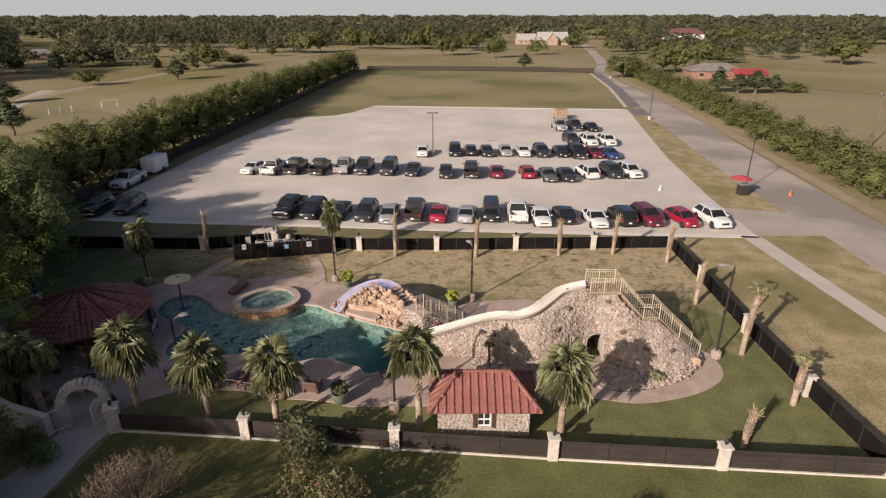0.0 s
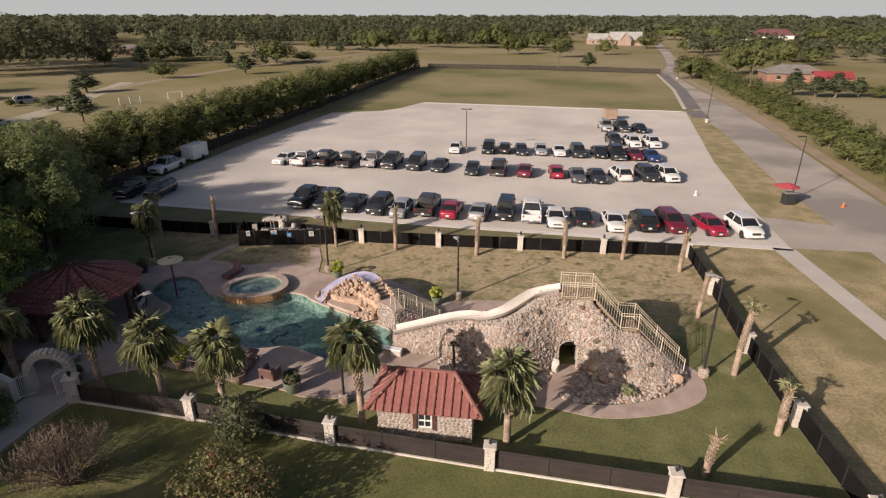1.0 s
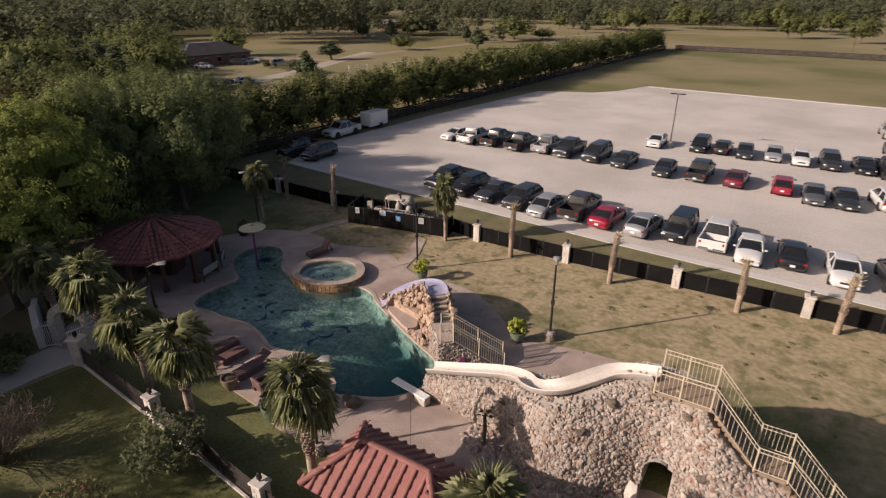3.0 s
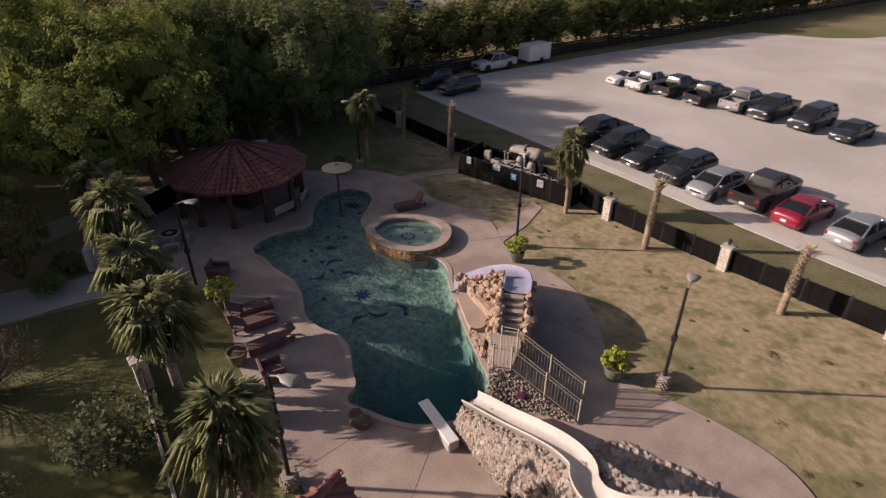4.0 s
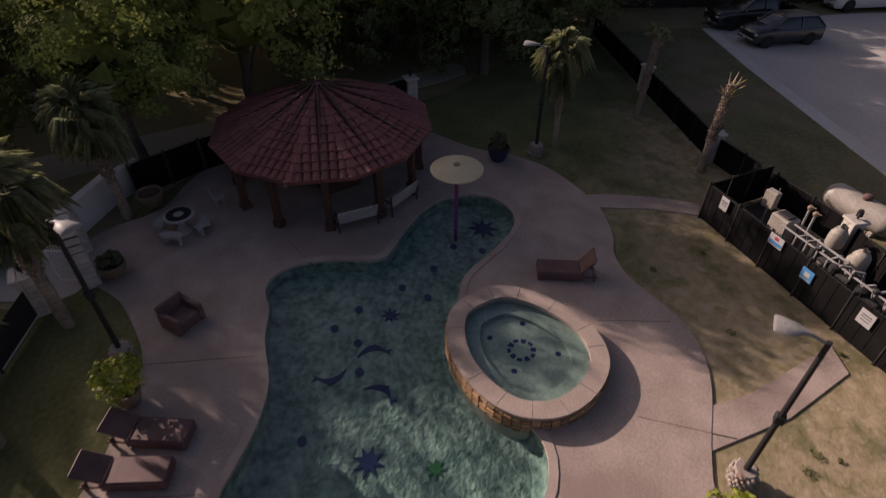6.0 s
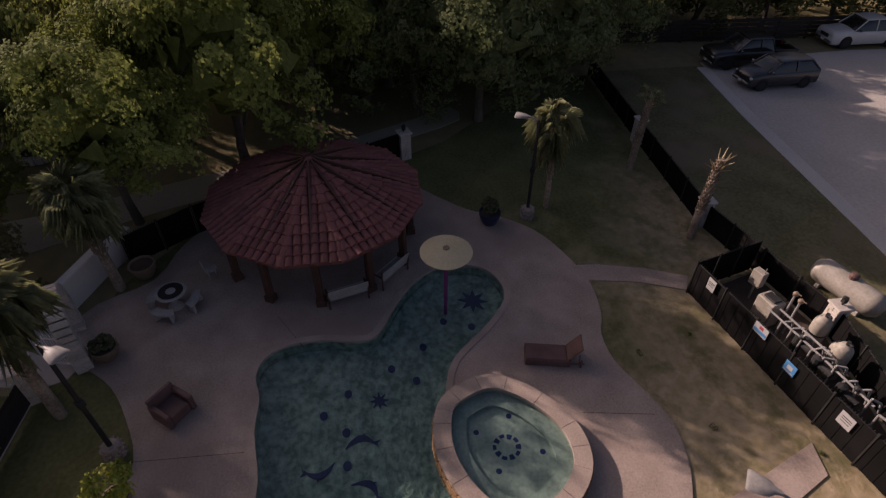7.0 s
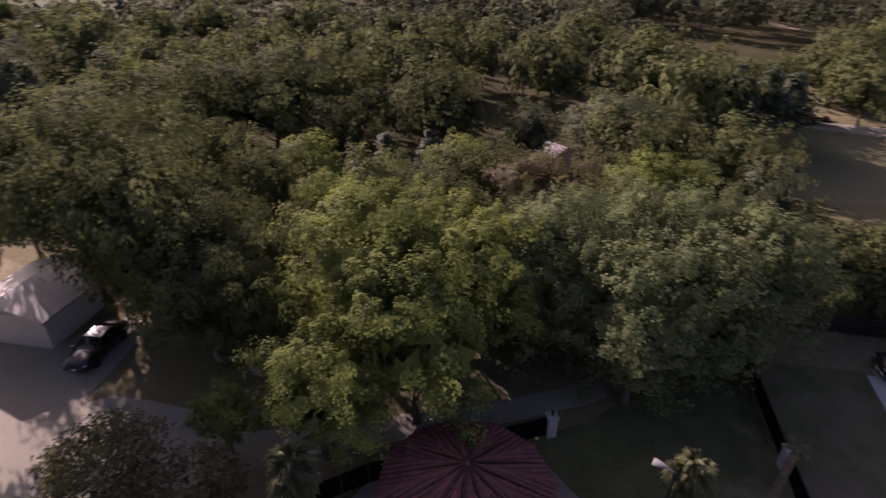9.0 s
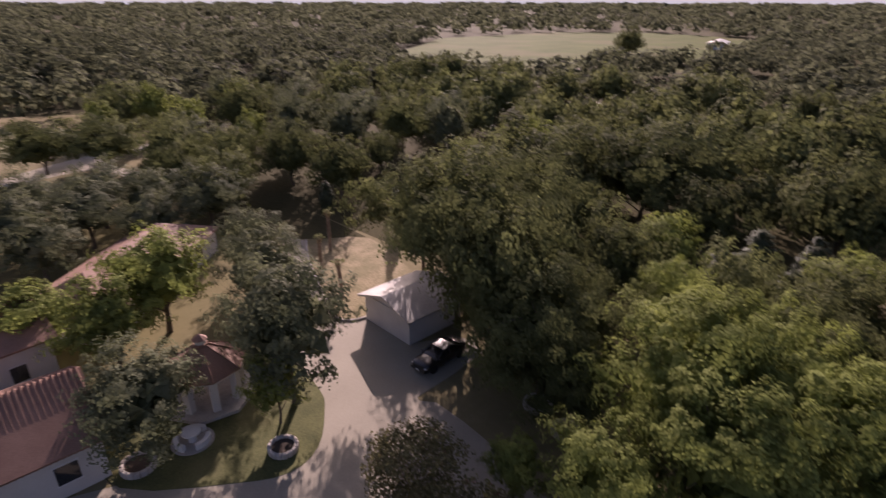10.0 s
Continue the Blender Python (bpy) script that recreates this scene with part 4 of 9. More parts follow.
def screen_fence(pts, name, label, h=1.25, step=1.85):
    """Black metal pickets behind panels of black screen cloth."""
    f = thing(name, label, "fence", kind="structure")
    panels = {}
    for a, b in zip(pts, pts[1:]):
        ps, rz, w = bay_points(a, b, step)
        key = round(w, 2)
        if key not in panels:
            g = Geo()
            for i in range(7):
                x0 = -w / 2 + 0.05 + (w - 0.1) * i / 7
                g.box((x0 + (w - 0.1) / 14, 0.012 * (i % 2), h / 2 + 0.02), ((w - 0.1) / 7, 0.012, h - 0.12))
            rails = Geo().box((0, 0.04, h - 0.06), (w, 0.03, 0.04), 0, 0.004).box((0, 0.04, 0.14), (w, 0.03, 0.04), 0, 0.004)
            for i in range(14):
                rails.box((-w / 2 + w * (i + 0.5) / 14, 0.04, h / 2 + 0.04), (0.016, 0.016, h))
            post = Geo().box((0, 0, h / 2 + 0.04), (0.06, 0.06, h + 0.08), 0, 0.006)
            panels[key] = (g.mesh("screen_panel", M["screen"]), rails.mesh("picket_panel", M["black_metal"]), post.mesh("post", M["black_metal"]))
        cloth, rail, post = panels[key]
        for p, q in zip(ps, ps[1:]):
            m = pose((p[0] + q[0]) / 2, (p[1] + q[1]) / 2, 0, 0, 0, math.degrees(rz))
            part("screen_panel", cloth, None, f, at=m)
            part("picket_panel", rail, None, f, at=m)
            part("post", post, None, f, at=pose(p[0], p[1], 0, 0, 0, math.degrees(rz)))
    return f
SOUTH = [(-15.5, 24.3), (-8.37, 23.73), (-0.48, 22.92), (7.48, 22.2), (15.66, 21.55), (23.55, 20.95)]
board_fence(SOUTH, "south_fence", "dark brown horizontal board fence on a stone kerb")
NORTH = [(-36.5, 50.1), (-28.0, 49.7), (-20.7, 49.45), (-14.3, 50.85), (-5.9, 49.35), (1.38, 49.3), (8.86, 49.5), (16.24, 49.65), (23.6, 49.85)]
screen_fence(NORTH, "north_fence", "low black metal fence with black screen panels")
EASTF = [(23.6, 49.85), (23.5, 42.5), (23.2, 34.3), (23.25, 27.3), (23.55, 20.95)]
screen_fence(EASTF, "east_fence", "low black metal fence with dark screen panels on the lawn")
screen_fence([(-21.6, 25.7), (-23.3, 28.0), (-26.3, 33.6), (-28.2, 37.3)], "drive_fence", "black screen fence between the deck and the shaded drive", 1.5)
for p in SOUTH[1:-1]:
    stone_pillar(p)
stone_pillar((-15.6, 24.33), 0.4, 1.25, 1.56)
for p in NORTH[1:]:
    stone_pillar(p)
for p in EASTF[1:-1] + [(23.55, 20.95)]:
    stone_pillar(p)
stone_pillar((-28.2, 37.3), 0.3, 1.1, 1.5)
back = [(-28.2, 236), (16.7, 233.1), (59.2, 224.3)]
g = Geo()
for a, b in zip(back, back[1:]):
    ps, rz, w = bay_points(a, b, 2.4)
    for i, p in enumerate(ps):
        g.box((p[0], p[1], 0.9), (0.12, 0.12, 1.8), rz)
    mid = ((a[0] + b[0]) / 2, (a[1] + b[1]) / 2)
    for i in range(5):
        g.box((mid[0], mid[1], 0.3 + 0.32 * i), ((Vector(b) - Vector(a)).length, 0.04, 0.26), rz)
setting("back_fence", g, M["board"], "dark board fence along the far edge of the field", "fence")
g = Geo()
for p in bay_points((-41.4, 54), (-31.5, 236), 2.4)[0]:
    g.box((p[0], p[1], 0.8), (0.1, 0.1, 1.6))
for i in range(5):
    g.box((-36.45, 145, 0.25 + 0.3 * i), (0.04, 182.3, 0.24), math.atan2(9.9, -182) - math.pi)
setting("west_fence", g, M["board"], "dark board fence under the tree row", "fence")

# ---- pump house ----
ph = thing("pump_house", "small cobblestone pump house with red clay tile hip roof", "building")
x0, x1, y0, y1, hw = 1.75, 6.5, 23.75, 26.35, 1.95
wx0, wx1, wz0, wz1 = 3.78, 4.48, 0.7, 1.55
g = Geo()
for a, b, c, d in ((x0, wx0, 0, hw), (wx1, x1, 0, hw), (wx0, wx1, 0, wz0), (wx0, wx1, wz1, hw)):
    g.box(((a + b) / 2, y0 + 0.1, (c + d) / 2), (b - a, 0.2, d - c))
g.box(((x0 + x1) / 2, y1 - 0.1, hw / 2), (x1 - x0, 0.2, hw)).box((x0 + 0.1, (y0 + y1) / 2, hw / 2), (0.2, y1 - y0 - 0.4, hw)).box((x1 - 0.1, (y0 + y1) / 2, hw / 2), (0.2, y1 - y0 - 0.4, hw))
part("wall", g, M["mortar"], ph)
rnd = random.Random(11)
stones = [Geo().lump((0, 0, 0), (0.11, 0.05, 0.085), 1, 0.25, rnd).mesh("stone", M["stone_piece"]) for _ in range(6)]
count = 0
for face, length in (("s", x1 - x0), ("e", y1 - y0), ("w", y1 - y0)):
    for row in range(11):
        u = rnd.uniform(0.02, 0.14)
        while u < length - 0.05:
            z = 0.09 + row * 0.172 + rnd.uniform(-0.02, 0.02)
            if face == "s":
                p, rz = (x0 + u, y0 - 0.005, z), 0
                skip = wx0 - 0.1 < p[0] < wx1 + 0.1 and wz0 - 0.1 < z < wz1 + 0.1
            else:
                p, rz, skip = ((x1 + 0.005 if face == "e" else x0 - 0.005), y0 + u, z), 90, False
            u += rnd.uniform(0.17, 0.26)
            if skip or count > 560:
                continue
            count += 1
            if face == "s" or count % 2:
                part("stone", stones[count % 6], None, ph, at=pose(*p, 0, rnd.uniform(-20, 20), rz) @ Matrix.Scale(rnd.uniform(0.75, 1.15), 4))
win = part("window", Geo().box(((wx0 + wx1) / 2, y0 + 0.1, (wz0 + wz1) / 2), (wx1 - wx0, 0.02, wz1 - wz0)), M["window"], ph, "dark window pane")
fr = Geo()
for zc in (wz0 + 0.03, (wz0 + wz1) / 2, wz1 - 0.03):
    fr.box(((wx0 + wx1) / 2, y0 + 0.06, zc), (wx1 - wx0, 0.06, 0.06), 0, 0.006)
for xc in (wx0 + 0.03, (wx0 + wx1) / 2, wx1 - 0.03):
    fr.box((xc, y0 + 0.055, (wz0 + wz1) / 2), (0.05, 0.05, wz1 - wz0), 0, 0.006)
part("frame", fr, M["white"], win, "white window frame")
for xs in (wx0 - 0.14, wx1 + 0.14):
    part("shutter", Geo().box((xs, y0 - 0.05, (wz0 + wz1) / 2), (0.2, 0.03, wz1 - wz0 + 0.1), 0, 0.006), M["brown_wood"], ph, "dark brown shutter")

def barrel(length, r=0.1, n=6):
    """One half-round roof tile along +y, thicker at its lower end."""
    g = Geo()
    vs = []
    for y, k in ((0.0, 1.12), (length, 0.88)):
        for i in range(n + 1):
            a = math.pi * i / n
            vs.append((r * k * math.cos(a), y, r * k * 0.8 * math.sin(a)))
    m = n + 1
    g.add(vs, [(i, m + i, m + i + 1, i + 1) for i in range(n)] + [tuple(range(n + 1))])
    return g

def tiled_face(a, b, c, d, wide=0.23, row=0.34):
    """Poses of tiles on a roof face: eave a to b, top d to c."""
    a, b, c, d = (Vector(p) for p in (a, b, c, d))
    along = (b - a).normalized()
    up = (d - a) - along * (d - a).dot(along)
    slope = up.length
    up.normalize()
    nrm = along.cross(up)
    rows = max(1, round(slope / row))
    out = []
    for j in range(rows):
        t0 = j / rows
        left, right = a.lerp(d, t0), b.lerp(c, t0)
        lo, hi = (left - a).dot(along), (right - a).dot(along)
        k0, k1 = math.ceil(lo / wide - 0.05), math.floor(hi / wide + 0.05)
        for k in range(k0, k1 + 1):
            p = a + along * (k * wide) + up * (slope * t0) + nrm * 0.02
            m = Matrix((along, up, nrm)).transposed().to_4x4()
            out.append(Matrix.Translation(p) @ m @ Matrix.Rotation(radians(-3.0), 4, "X"))
    return out, slope / rows

def roof_deck(faces, t=0.06):
    g = Geo()
    for f in faces:
        f = [Vector(p) for p in f]
        nrm = (f[1] - f[0]).cross(f[2] - f[0]).normalized()
        k = len(f)
        g.add(f + [p - nrm * t for p in f], [tuple(range(k)), tuple(range(2 * k - 1, k - 1, -1))] + [(i, k + i, k + (i + 1) % k, (i + 1) % k) for i in range(k)])
    return g
E0 = [(1.25, 23.25, 1.93), (7.0, 23.25, 1.93), (7.0, 26.85, 1.93), (1.25, 26.85, 1.93)]
R0, R1 = (2.75, 25.05, 3.2), (5.5, 25.05, 3.2)
PHF = [(E0[0], E0[1], R1, R0), (E0[1], E0[2], R1, R1), (E0[2], E0[3], R0, R1), (E0[3], E0[0], R0, R0)]
roof = part("roof", roof_deck([f if f[2] != f[3] else f[:3] for f in PHF]), M["tile"], ph, "red clay tile hip roof")
tile_mesh = barrel(0.37, 0.085).mesh("tile", M["tile_piece"], 50)
for f in PHF:
    for m in tiled_face(*f, 0.42, 0.34)[0]:
        part("tile", tile_mesh, None, roof, at=m)
ridge_tile = barrel(0.42, 0.13).mesh("ridge_tile", M["tile_piece"], 50)
for a, b in ((R0, R1), (E0[0], R0), (E0[1], R1), (E0[2], R1), (E0[3], R0)):
    a, b = Vector(a), Vector(b)
    d = b - a
    k = round(d.length / 0.38)
    y = d.normalized()
    x = y.cross(Vector((0, 0, 1))).normalized()
    m = Matrix((x, y, x.cross(y))).transposed().to_4x4()
    for i in range(k):
        part("ridge_tile", ridge_tile, None, roof, at=Matrix.Translation(a + d * (i / k) + Vector((0, 0, 0.05))) @ m)

# ---- gazebo ----
GC = Vector((-22.0, 33.2, 0.0))
gz = thing("gazebo", "large twelve-sided open gazebo with red clay tile roof on wooden posts", "gazebo", tuple(GC))
SIDES, RE, ZE, ZA, RP = 12, 4.25, 2.36, 3.98, 3.72
corner = lambda r, z, i: Vector((r * math.cos(math.pi / 6 * (i + 0.5)), r * math.sin(math.pi / 6 * (i + 0.5)), z))
rf = part("roof", roof_deck([(corner(RE, ZE, i), corner(RE, ZE, i + 1), Vector((0, 0, ZA))) for i in range(SIDES)]), M["tile"], gz, "red clay tile roof with lighter ridge tiles")
tiles, ridge = Geo(), Geo()
shape_v, shape_f = barrel(0.46, 0.15).v, barrel(0.46, 0.15).f
for i in range(SIDES):
    a, b, top = corner(RE, ZE, i), corner(RE, ZE, i + 1), Vector((0, 0, ZA))
    for m in tiled_face(a, b, top, top, 0.3, 0.42)[0]:
        tiles.add([m @ Vector(p) for p in shape_v], shape_f)
    d = top - a
    y = d.normalized()
    x = y.cross(Vector((0, 0, 1))).normalized()
    m = Matrix((x, y, x.cross(y))).transposed().to_4x4()
    for k in range(11):
        mm = Matrix.Translation(a + d * (k / 11.0) + Vector((0, 0, 0.02))) @ m
        ridge.add([mm @ (Vector(p) * 1.0) for p in shape_v], shape_f)
tagged(part("roof_tiles", tiles, M["tile"], rf, smooth=50), kind="stuff")
tagged(part("ridge_tiles", ridge, M["tile"], rf, smooth=50), kind="stuff")
part("finial", Geo().lathe([(0.2, ZA - 0.05), (0.16, ZA + 0.1), (0.0, ZA + 0.16)], n=10), M["tile"], gz)
post_mesh = Geo().box((0, 0, 1.12), (0.26, 0.26, 2.24), 0, 0.03).box((0, 0, 0.15), (0.36, 0.36, 0.3), 0, 0.03).box((0, 0, 2.12), (0.34, 0.34, 0.16), 0, 0.03).mesh("post", M["brown_wood"])
for i in range(SIDES):
    a = math.pi / 6 * i
    part("post", post_mesh, None, gz, at=pose(RP * math.cos(a), RP * math.sin(a), 0.075, 0, 0, math.degrees(a)))
    b = math.pi / 6 * (i + 0.5)
    part("beam", Geo().box((RP * math.cos(b) * 0.966, RP * math.sin(b) * 0.966, 2.25), (0.14, 2.1, 0.2), b, 0.02), M["brown_wood"], gz)
    part("rafter", Geo().box((0, 0, 0), (4.3, 0.08, 0.14), m=Matrix.Rotation(a, 4, "Z") @ Matrix.Translation((2.15, 0, 3.22)) @ Matrix.Rotation(math.atan2(1.9, 4.3), 4, "Y")), M["brown_wood"], gz)
part("bar_counter", Geo().box((0, 0, 0.5), (2.6, 1.6, 1.0), 0.4, 0.04).box((0, 0, 1.04), (2.9, 1.9, 0.08), 0.4, 0.03), M["brown_wood"], gz, "dark wooden bar counter")
solid_floor = part("floor_slab", Geo().prism([tuple(corner(4.5, 0, i))[:2] for i in range(SIDES)], 0.03, 0.09), M["deck"], gz)
def swing_bench(at, rz):
    t = thing("swing_bench", "white slatted hanging bench under the gazebo eave", "bench", at, rz, "benches in the gazebo")
    seat = part("seat", Geo().box((0, 0, 0.42), (1.5, 0.5, 0.04), 0, 0.01), M["cast"], t)
    for i in range(5):
        part("slat", Geo().box((0, 0.24 + 0.02 * i, 0.5 + 0.1 * i), (1.5, 0.02, 0.07), 0, 0.006), M["cast"], t)
    part("front_rail", Geo().box((0, -0.26, 0.40), (1.56, 0.05, 0.09), 0, 0.01), M["white"], t, "white front rail")
    for x in (-0.74, 0.74):
        part("arm", Geo().box((x, 0, 0.62), (0.06, 0.5, 0.05), 0, 0.01).box((x, -0.22, 0.3), (0.06, 0.06, 0.6), 0, 0.01).box((x, 0.24, 0.45), (0.06, 0.06, 0.9), 0, 0.01), M["brown_wood"], t)
    return t
for ang in (15, 45):
    a = radians(ang)
    swing_bench((GC.x + 3.75 * math.cos(a), GC.y + 3.75 * math.sin(a), 0.08), a + math.pi / 2 + math.pi)

# ---- joints of the pool deck ----
for a, b in (((-9.0, 41.0), (-8.0, 43.2)), ((-1.2, 39.0), (0.9, 39.5)), ((-12.4, 41.2), (-12.0, 43.4)), ((-4.4, 30.1), (-4.9, 26.4)), ((-8.6, 30.2), (-8.9, 27.2)), ((-12.6, 31.0), (-12.8, 27.4)), ((-16.3, 32.6), (-18.6, 31.2)), ((0.6, 30.9), (2.6, 28.0)), ((-1.2, 29.8), (-1.0, 26.3))):
    a, b = Vector((*a, 0)), Vector((*b, 0))
    side = Vector((-(b - a).y, (b - a).x, 0)).normalized() * 0.007
    setting("deck_joint", Geo().prism([tuple(p.xy) for p in (a - side, b - side, b + side, a + side)], 0.05, 0.0795), M["soil"], "thin dark control joint across the deck", "joint")

# ---- stone mound with water slide ----
mound = thing("slide_mound", "tall cobblestone mound with arched doorway carrying a water slide", "rock mound")
XS = [0.8, 1.2, 2.6, 4.5, 5.6, 6.2, 7.0, 7.8, 8.6, 9.6, 10.4, 10.9, 11.7, 12.6, 13.4, 14.5, 15.6, 17.0, 18.2, 18.8]
FOOT = [31.8, 31.55, 31.35, 31.2, 31.0, 30.2, 29.6, 29.35, 29.4, 29.9, 30.6, 31.05, 31.15, 30.9, 29.7, 29.3, 29.25, 29.5, 30.3, 30.9]
CREST = [31.95, 31.75, 31.65, 31.6, 31.4, 30.75, 30.25, 30.0, 30.4, 31.1, 31.5, 31.55, 31.6, 31.2, 31.0, 31.0, 31.1, 31.0, 31.0, 31.2]
TOP = [0.92, 1.0, 1.5, 2.1, 2.48, 2.75, 3.05, 3.3, 3.68, 4.2, 4.6, 4.72, 4.75, 4.7, 3.9, 2.85, 2.65, 1.55, 0.5, 0.15]
REAR = [32.6, 32.7, 32.75, 32.75, 32.65, 32.5, 32.3, 32.4, 32.7, 33.0, 33.0, 33.0, 32.9, 32.7, 32.5, 32.5, 32.5, 32.3, 31.9, 31.6]
BACK = [32.9, 33.1, 33.4, 33.5, 33.5, 33.5, 33.6, 33.8, 34.2, 34.5, 34.5, 34.4, 34.3, 34.1, 33.7, 33.4, 33.2, 32.8, 32.2, 31.8]
DX = 0.2
cols = np.arange(0.8, 18.81, DX)
def along(values, x):
    return float(np.interp(x, XS, values))
FRONT_ROWS = 22
def face_point(x, t, side):
    """A point of the mound's skin: side 0 front (t from foot to crest), 1 back."""
    z = along(TOP, x)
    if side == 0:
        y0, y1 = along(FOOT, x), along(CREST, x)
        bulge = 0.18 * math.sin(math.pi * t)
        return Vector((x, y0 + (y1 - y0) * t ** 1.3 - bulge, z * t))
    y0, y1 = along(BACK, x), along(REAR, x)
    return Vector((x, y0 + (y1 - y0) * t, z * t))
def in_arch(x, z):
    u = abs(x - 11.72)
    return u < 0.56 and z < 1.35 + math.sqrt(max(0.0, 0.56 ** 2 - u * u))
g = Geo()
grid = [[face_point(x, j / FRONT_ROWS, 0) + Vector((0, 0.05 * noise.noise((x * 1.5, j * 0.4, 3)), 0)) for j in range(FRONT_ROWS + 1)] for x in cols]
base = len(g.v)
g.v.extend(tuple(p) for col in grid for p in col)
m1 = FRONT_ROWS + 1
for i in range(len(cols) - 1):
    for j in range(FRONT_ROWS):
        c = (grid[i][j] + grid[i + 1][j + 1]) / 2
        if not in_arch(c.x, c.z):
            g.f.append((base + i * m1 + j, base + (i + 1) * m1 + j, base + (i + 1) * m1 + j + 1, base + i * m1 + j + 1))
for i in range(len(cols) - 1):
    xa, xb = cols[i], cols[i + 1]
    fa, fb, ra, rb, ba, bb = face_point(xa, 1, 0), face_point(xb, 1, 0), face_point(xa, 1, 1), face_point(xb, 1, 1), face_point(xa, 0, 1), face_point(xb, 0, 1)
    g.add([fa, fb, rb, ra], [(0, 1, 2, 3)])
    g.add([ra, rb, bb, ba], [(0, 1, 2, 3)])
for x in (cols[0], cols[-1]):
    g.add([face_point(x, 0, 0), face_point(x, 1, 0), face_point(x, 1, 1), face_point(x, 0, 1)], [(0, 1, 2, 3)])
part("core", g, M["mortar"], mound, smooth=45)
g = Geo()
arc = [(11.72 + 0.56 * math.cos(a), 1.35 + 0.56 * math.sin(a)) for a in np.linspace(0, math.pi, 9)]
prof = [(12.28, 0.0)] + arc + [(11.16, 0.0)]
k = len(prof)
g.add([(x, 30.95, z) for x, z in prof] + [(x, 33.6, z) for x, z in prof], [(i, k + i, k + i + 1, i + 1) for i in range(k - 1)] + [tuple(range(k, 2 * k))])
part("tunnel_lining", g, M["mortar"], mound, "shadowed lining of the arched doorway")
rnd = random.Random(21)
stone_shapes = [Geo().lump((0, 0, 0), (0.078, 0.048, 0.06), 1, 0.25, rnd) for _ in range(10)]
stone_meshes = [s.mesh("stone", M["stone_piece"], 0) for s in stone_shapes]
rest = Geo()
picked = 0
for i in range(14500):
    x = rnd.uniform(0.85, 18.7)
    side = 0 if rnd.random() < 0.78 else (1 if rnd.random() < 0.6 else 2)
    t = rnd.random()
    if side == 2:
        a, b = face_point(x, 1, 0), face_point(x, 1, 1)
        p = a.lerp(b, t)
        n1 = Vector((0, 0, 1))
        if x > 10.6:
            continue
    else:
        p = face_point(x, t, side)
        e = 0.04
        n1 = (face_point(min(x + e, 18.8), t, side) - p).cross(face_point(x, min(t + e, 1), side) - face_point(x, max(t - e, 0), side)).normalized()
        if n1.y * (1 if side == 0 else -1) > 0:
            n1 = -n1
    if side == 0 and in_arch(p.x, p.z - 0.1):
        continue
    q = n1.to_track_quat("-Y", "Z")
    s = rnd.uniform(0.6, 1.3) * (1.0 if rnd.random() > 0.06 else 1.8)
    m = Matrix.Translation(p + n1 * 0.03) @ q.to_matrix().to_4x4() @ Matrix.Rotation(rnd.uniform(0, 6.28), 4, "Y") @ Matrix.Scale(s, 4)
    if picked < 300 and side == 0 and 9.2 < x < 14.5 and rnd.random() < 0.8:
        picked += 1
        part("stone", stone_meshes[i % 10], None, mound, at=m)
    else:
        sh = stone_shapes[i % 10]
        rest.add([m @ Vector(v) for v in sh.v], sh.f)
tagged(part("cobble_facing", rest, M["stone"], mound, "rounded pale river stones set in mortar"), kind="stuff")
bed = Geo()
BED = [(12.45, 31.0), (12.2, 29.4), (11.0, 28.2), (11.6, 27.75), (13.2, 27.75), (15.2, 28.1), (16.9, 28.8), (18.2, 30.0), (18.6, 31.1), (17.5, 30.6), (15.6, 29.6), (13.6, 29.9)]
BED2 = [(6.2, 29.8), (7.0, 28.9), (8.6, 28.5), (10.2, 29.0), (10.8, 30.2), (10.6, 31.0), (9.6, 30.2), (8.2, 29.5)]
BED3 = [(7.0, 27.2), (8.6, 26.7), (9.0, 27.3), (7.4, 28.0)]
BED5 = [(3.7, 30.9), (3.9, 30.0), (4.7, 29.4), (5.8, 29.1), (6.7, 29.2), (6.3, 30.0), (5.6, 30.8), (4.6, 31.1)]
BED4 = [(4.1, 34.9), (5.0, 35.7), (6.3, 36.1), (8.3, 36.7), (9.5, 35.5), (6.6, 34.6), (5.3, 33.7)]
for loop, many in ((BED, 1750), (BED2, 420), (BED3, 90), (BED4, 330), (BED5, 300)):
    k = 0
    while k < many:
        x, y = rnd.uniform(min(p[0] for p in loop), max(p[0] for p in loop)), rnd.uniform(min(p[1] for p in loop), max(p[1] for p in loop))
        if inside((x, y), loop):
            k += 1
            s = rnd.uniform(0.07, 0.2) * (1.4 if loop is BED4 else 1.15 if loop is BED5 else 0.9)
            rise = 0.05 + max(0.0, 0.35 - 0.2 * abs(y - 29.6)) * (loop is BED)
            bed.lump((x, y, rnd.uniform(0.02, rise)), (s, s * rnd.uniform(0.6, 1), s * 0.6), 1, 0.3, rnd, rnd.uniform(0, 6))
solid("cobble_bed", bed, M["stone"], "loose pale cobbles piled at the foot of the mound", "cobbles", kind="stuff")
def boulder(at, s, label="brown sandstone boulder beside the mound", mat="rock", sub=2):
    return solid("boulder", Geo().lump(at, s, sub, 0.35, random.Random(int(at[0] * 31))), M[mat], label, "boulder", group="boulders", smooth=35)
boulder((17.6, 30.15, 0.3), (0.55, 0.4, 0.36), "reddish brown boulder at the foot of the stairs")
boulder((13.2, 30.2, 0.8), (0.45, 0.4, 0.35), "brown boulder on the cobble slope")
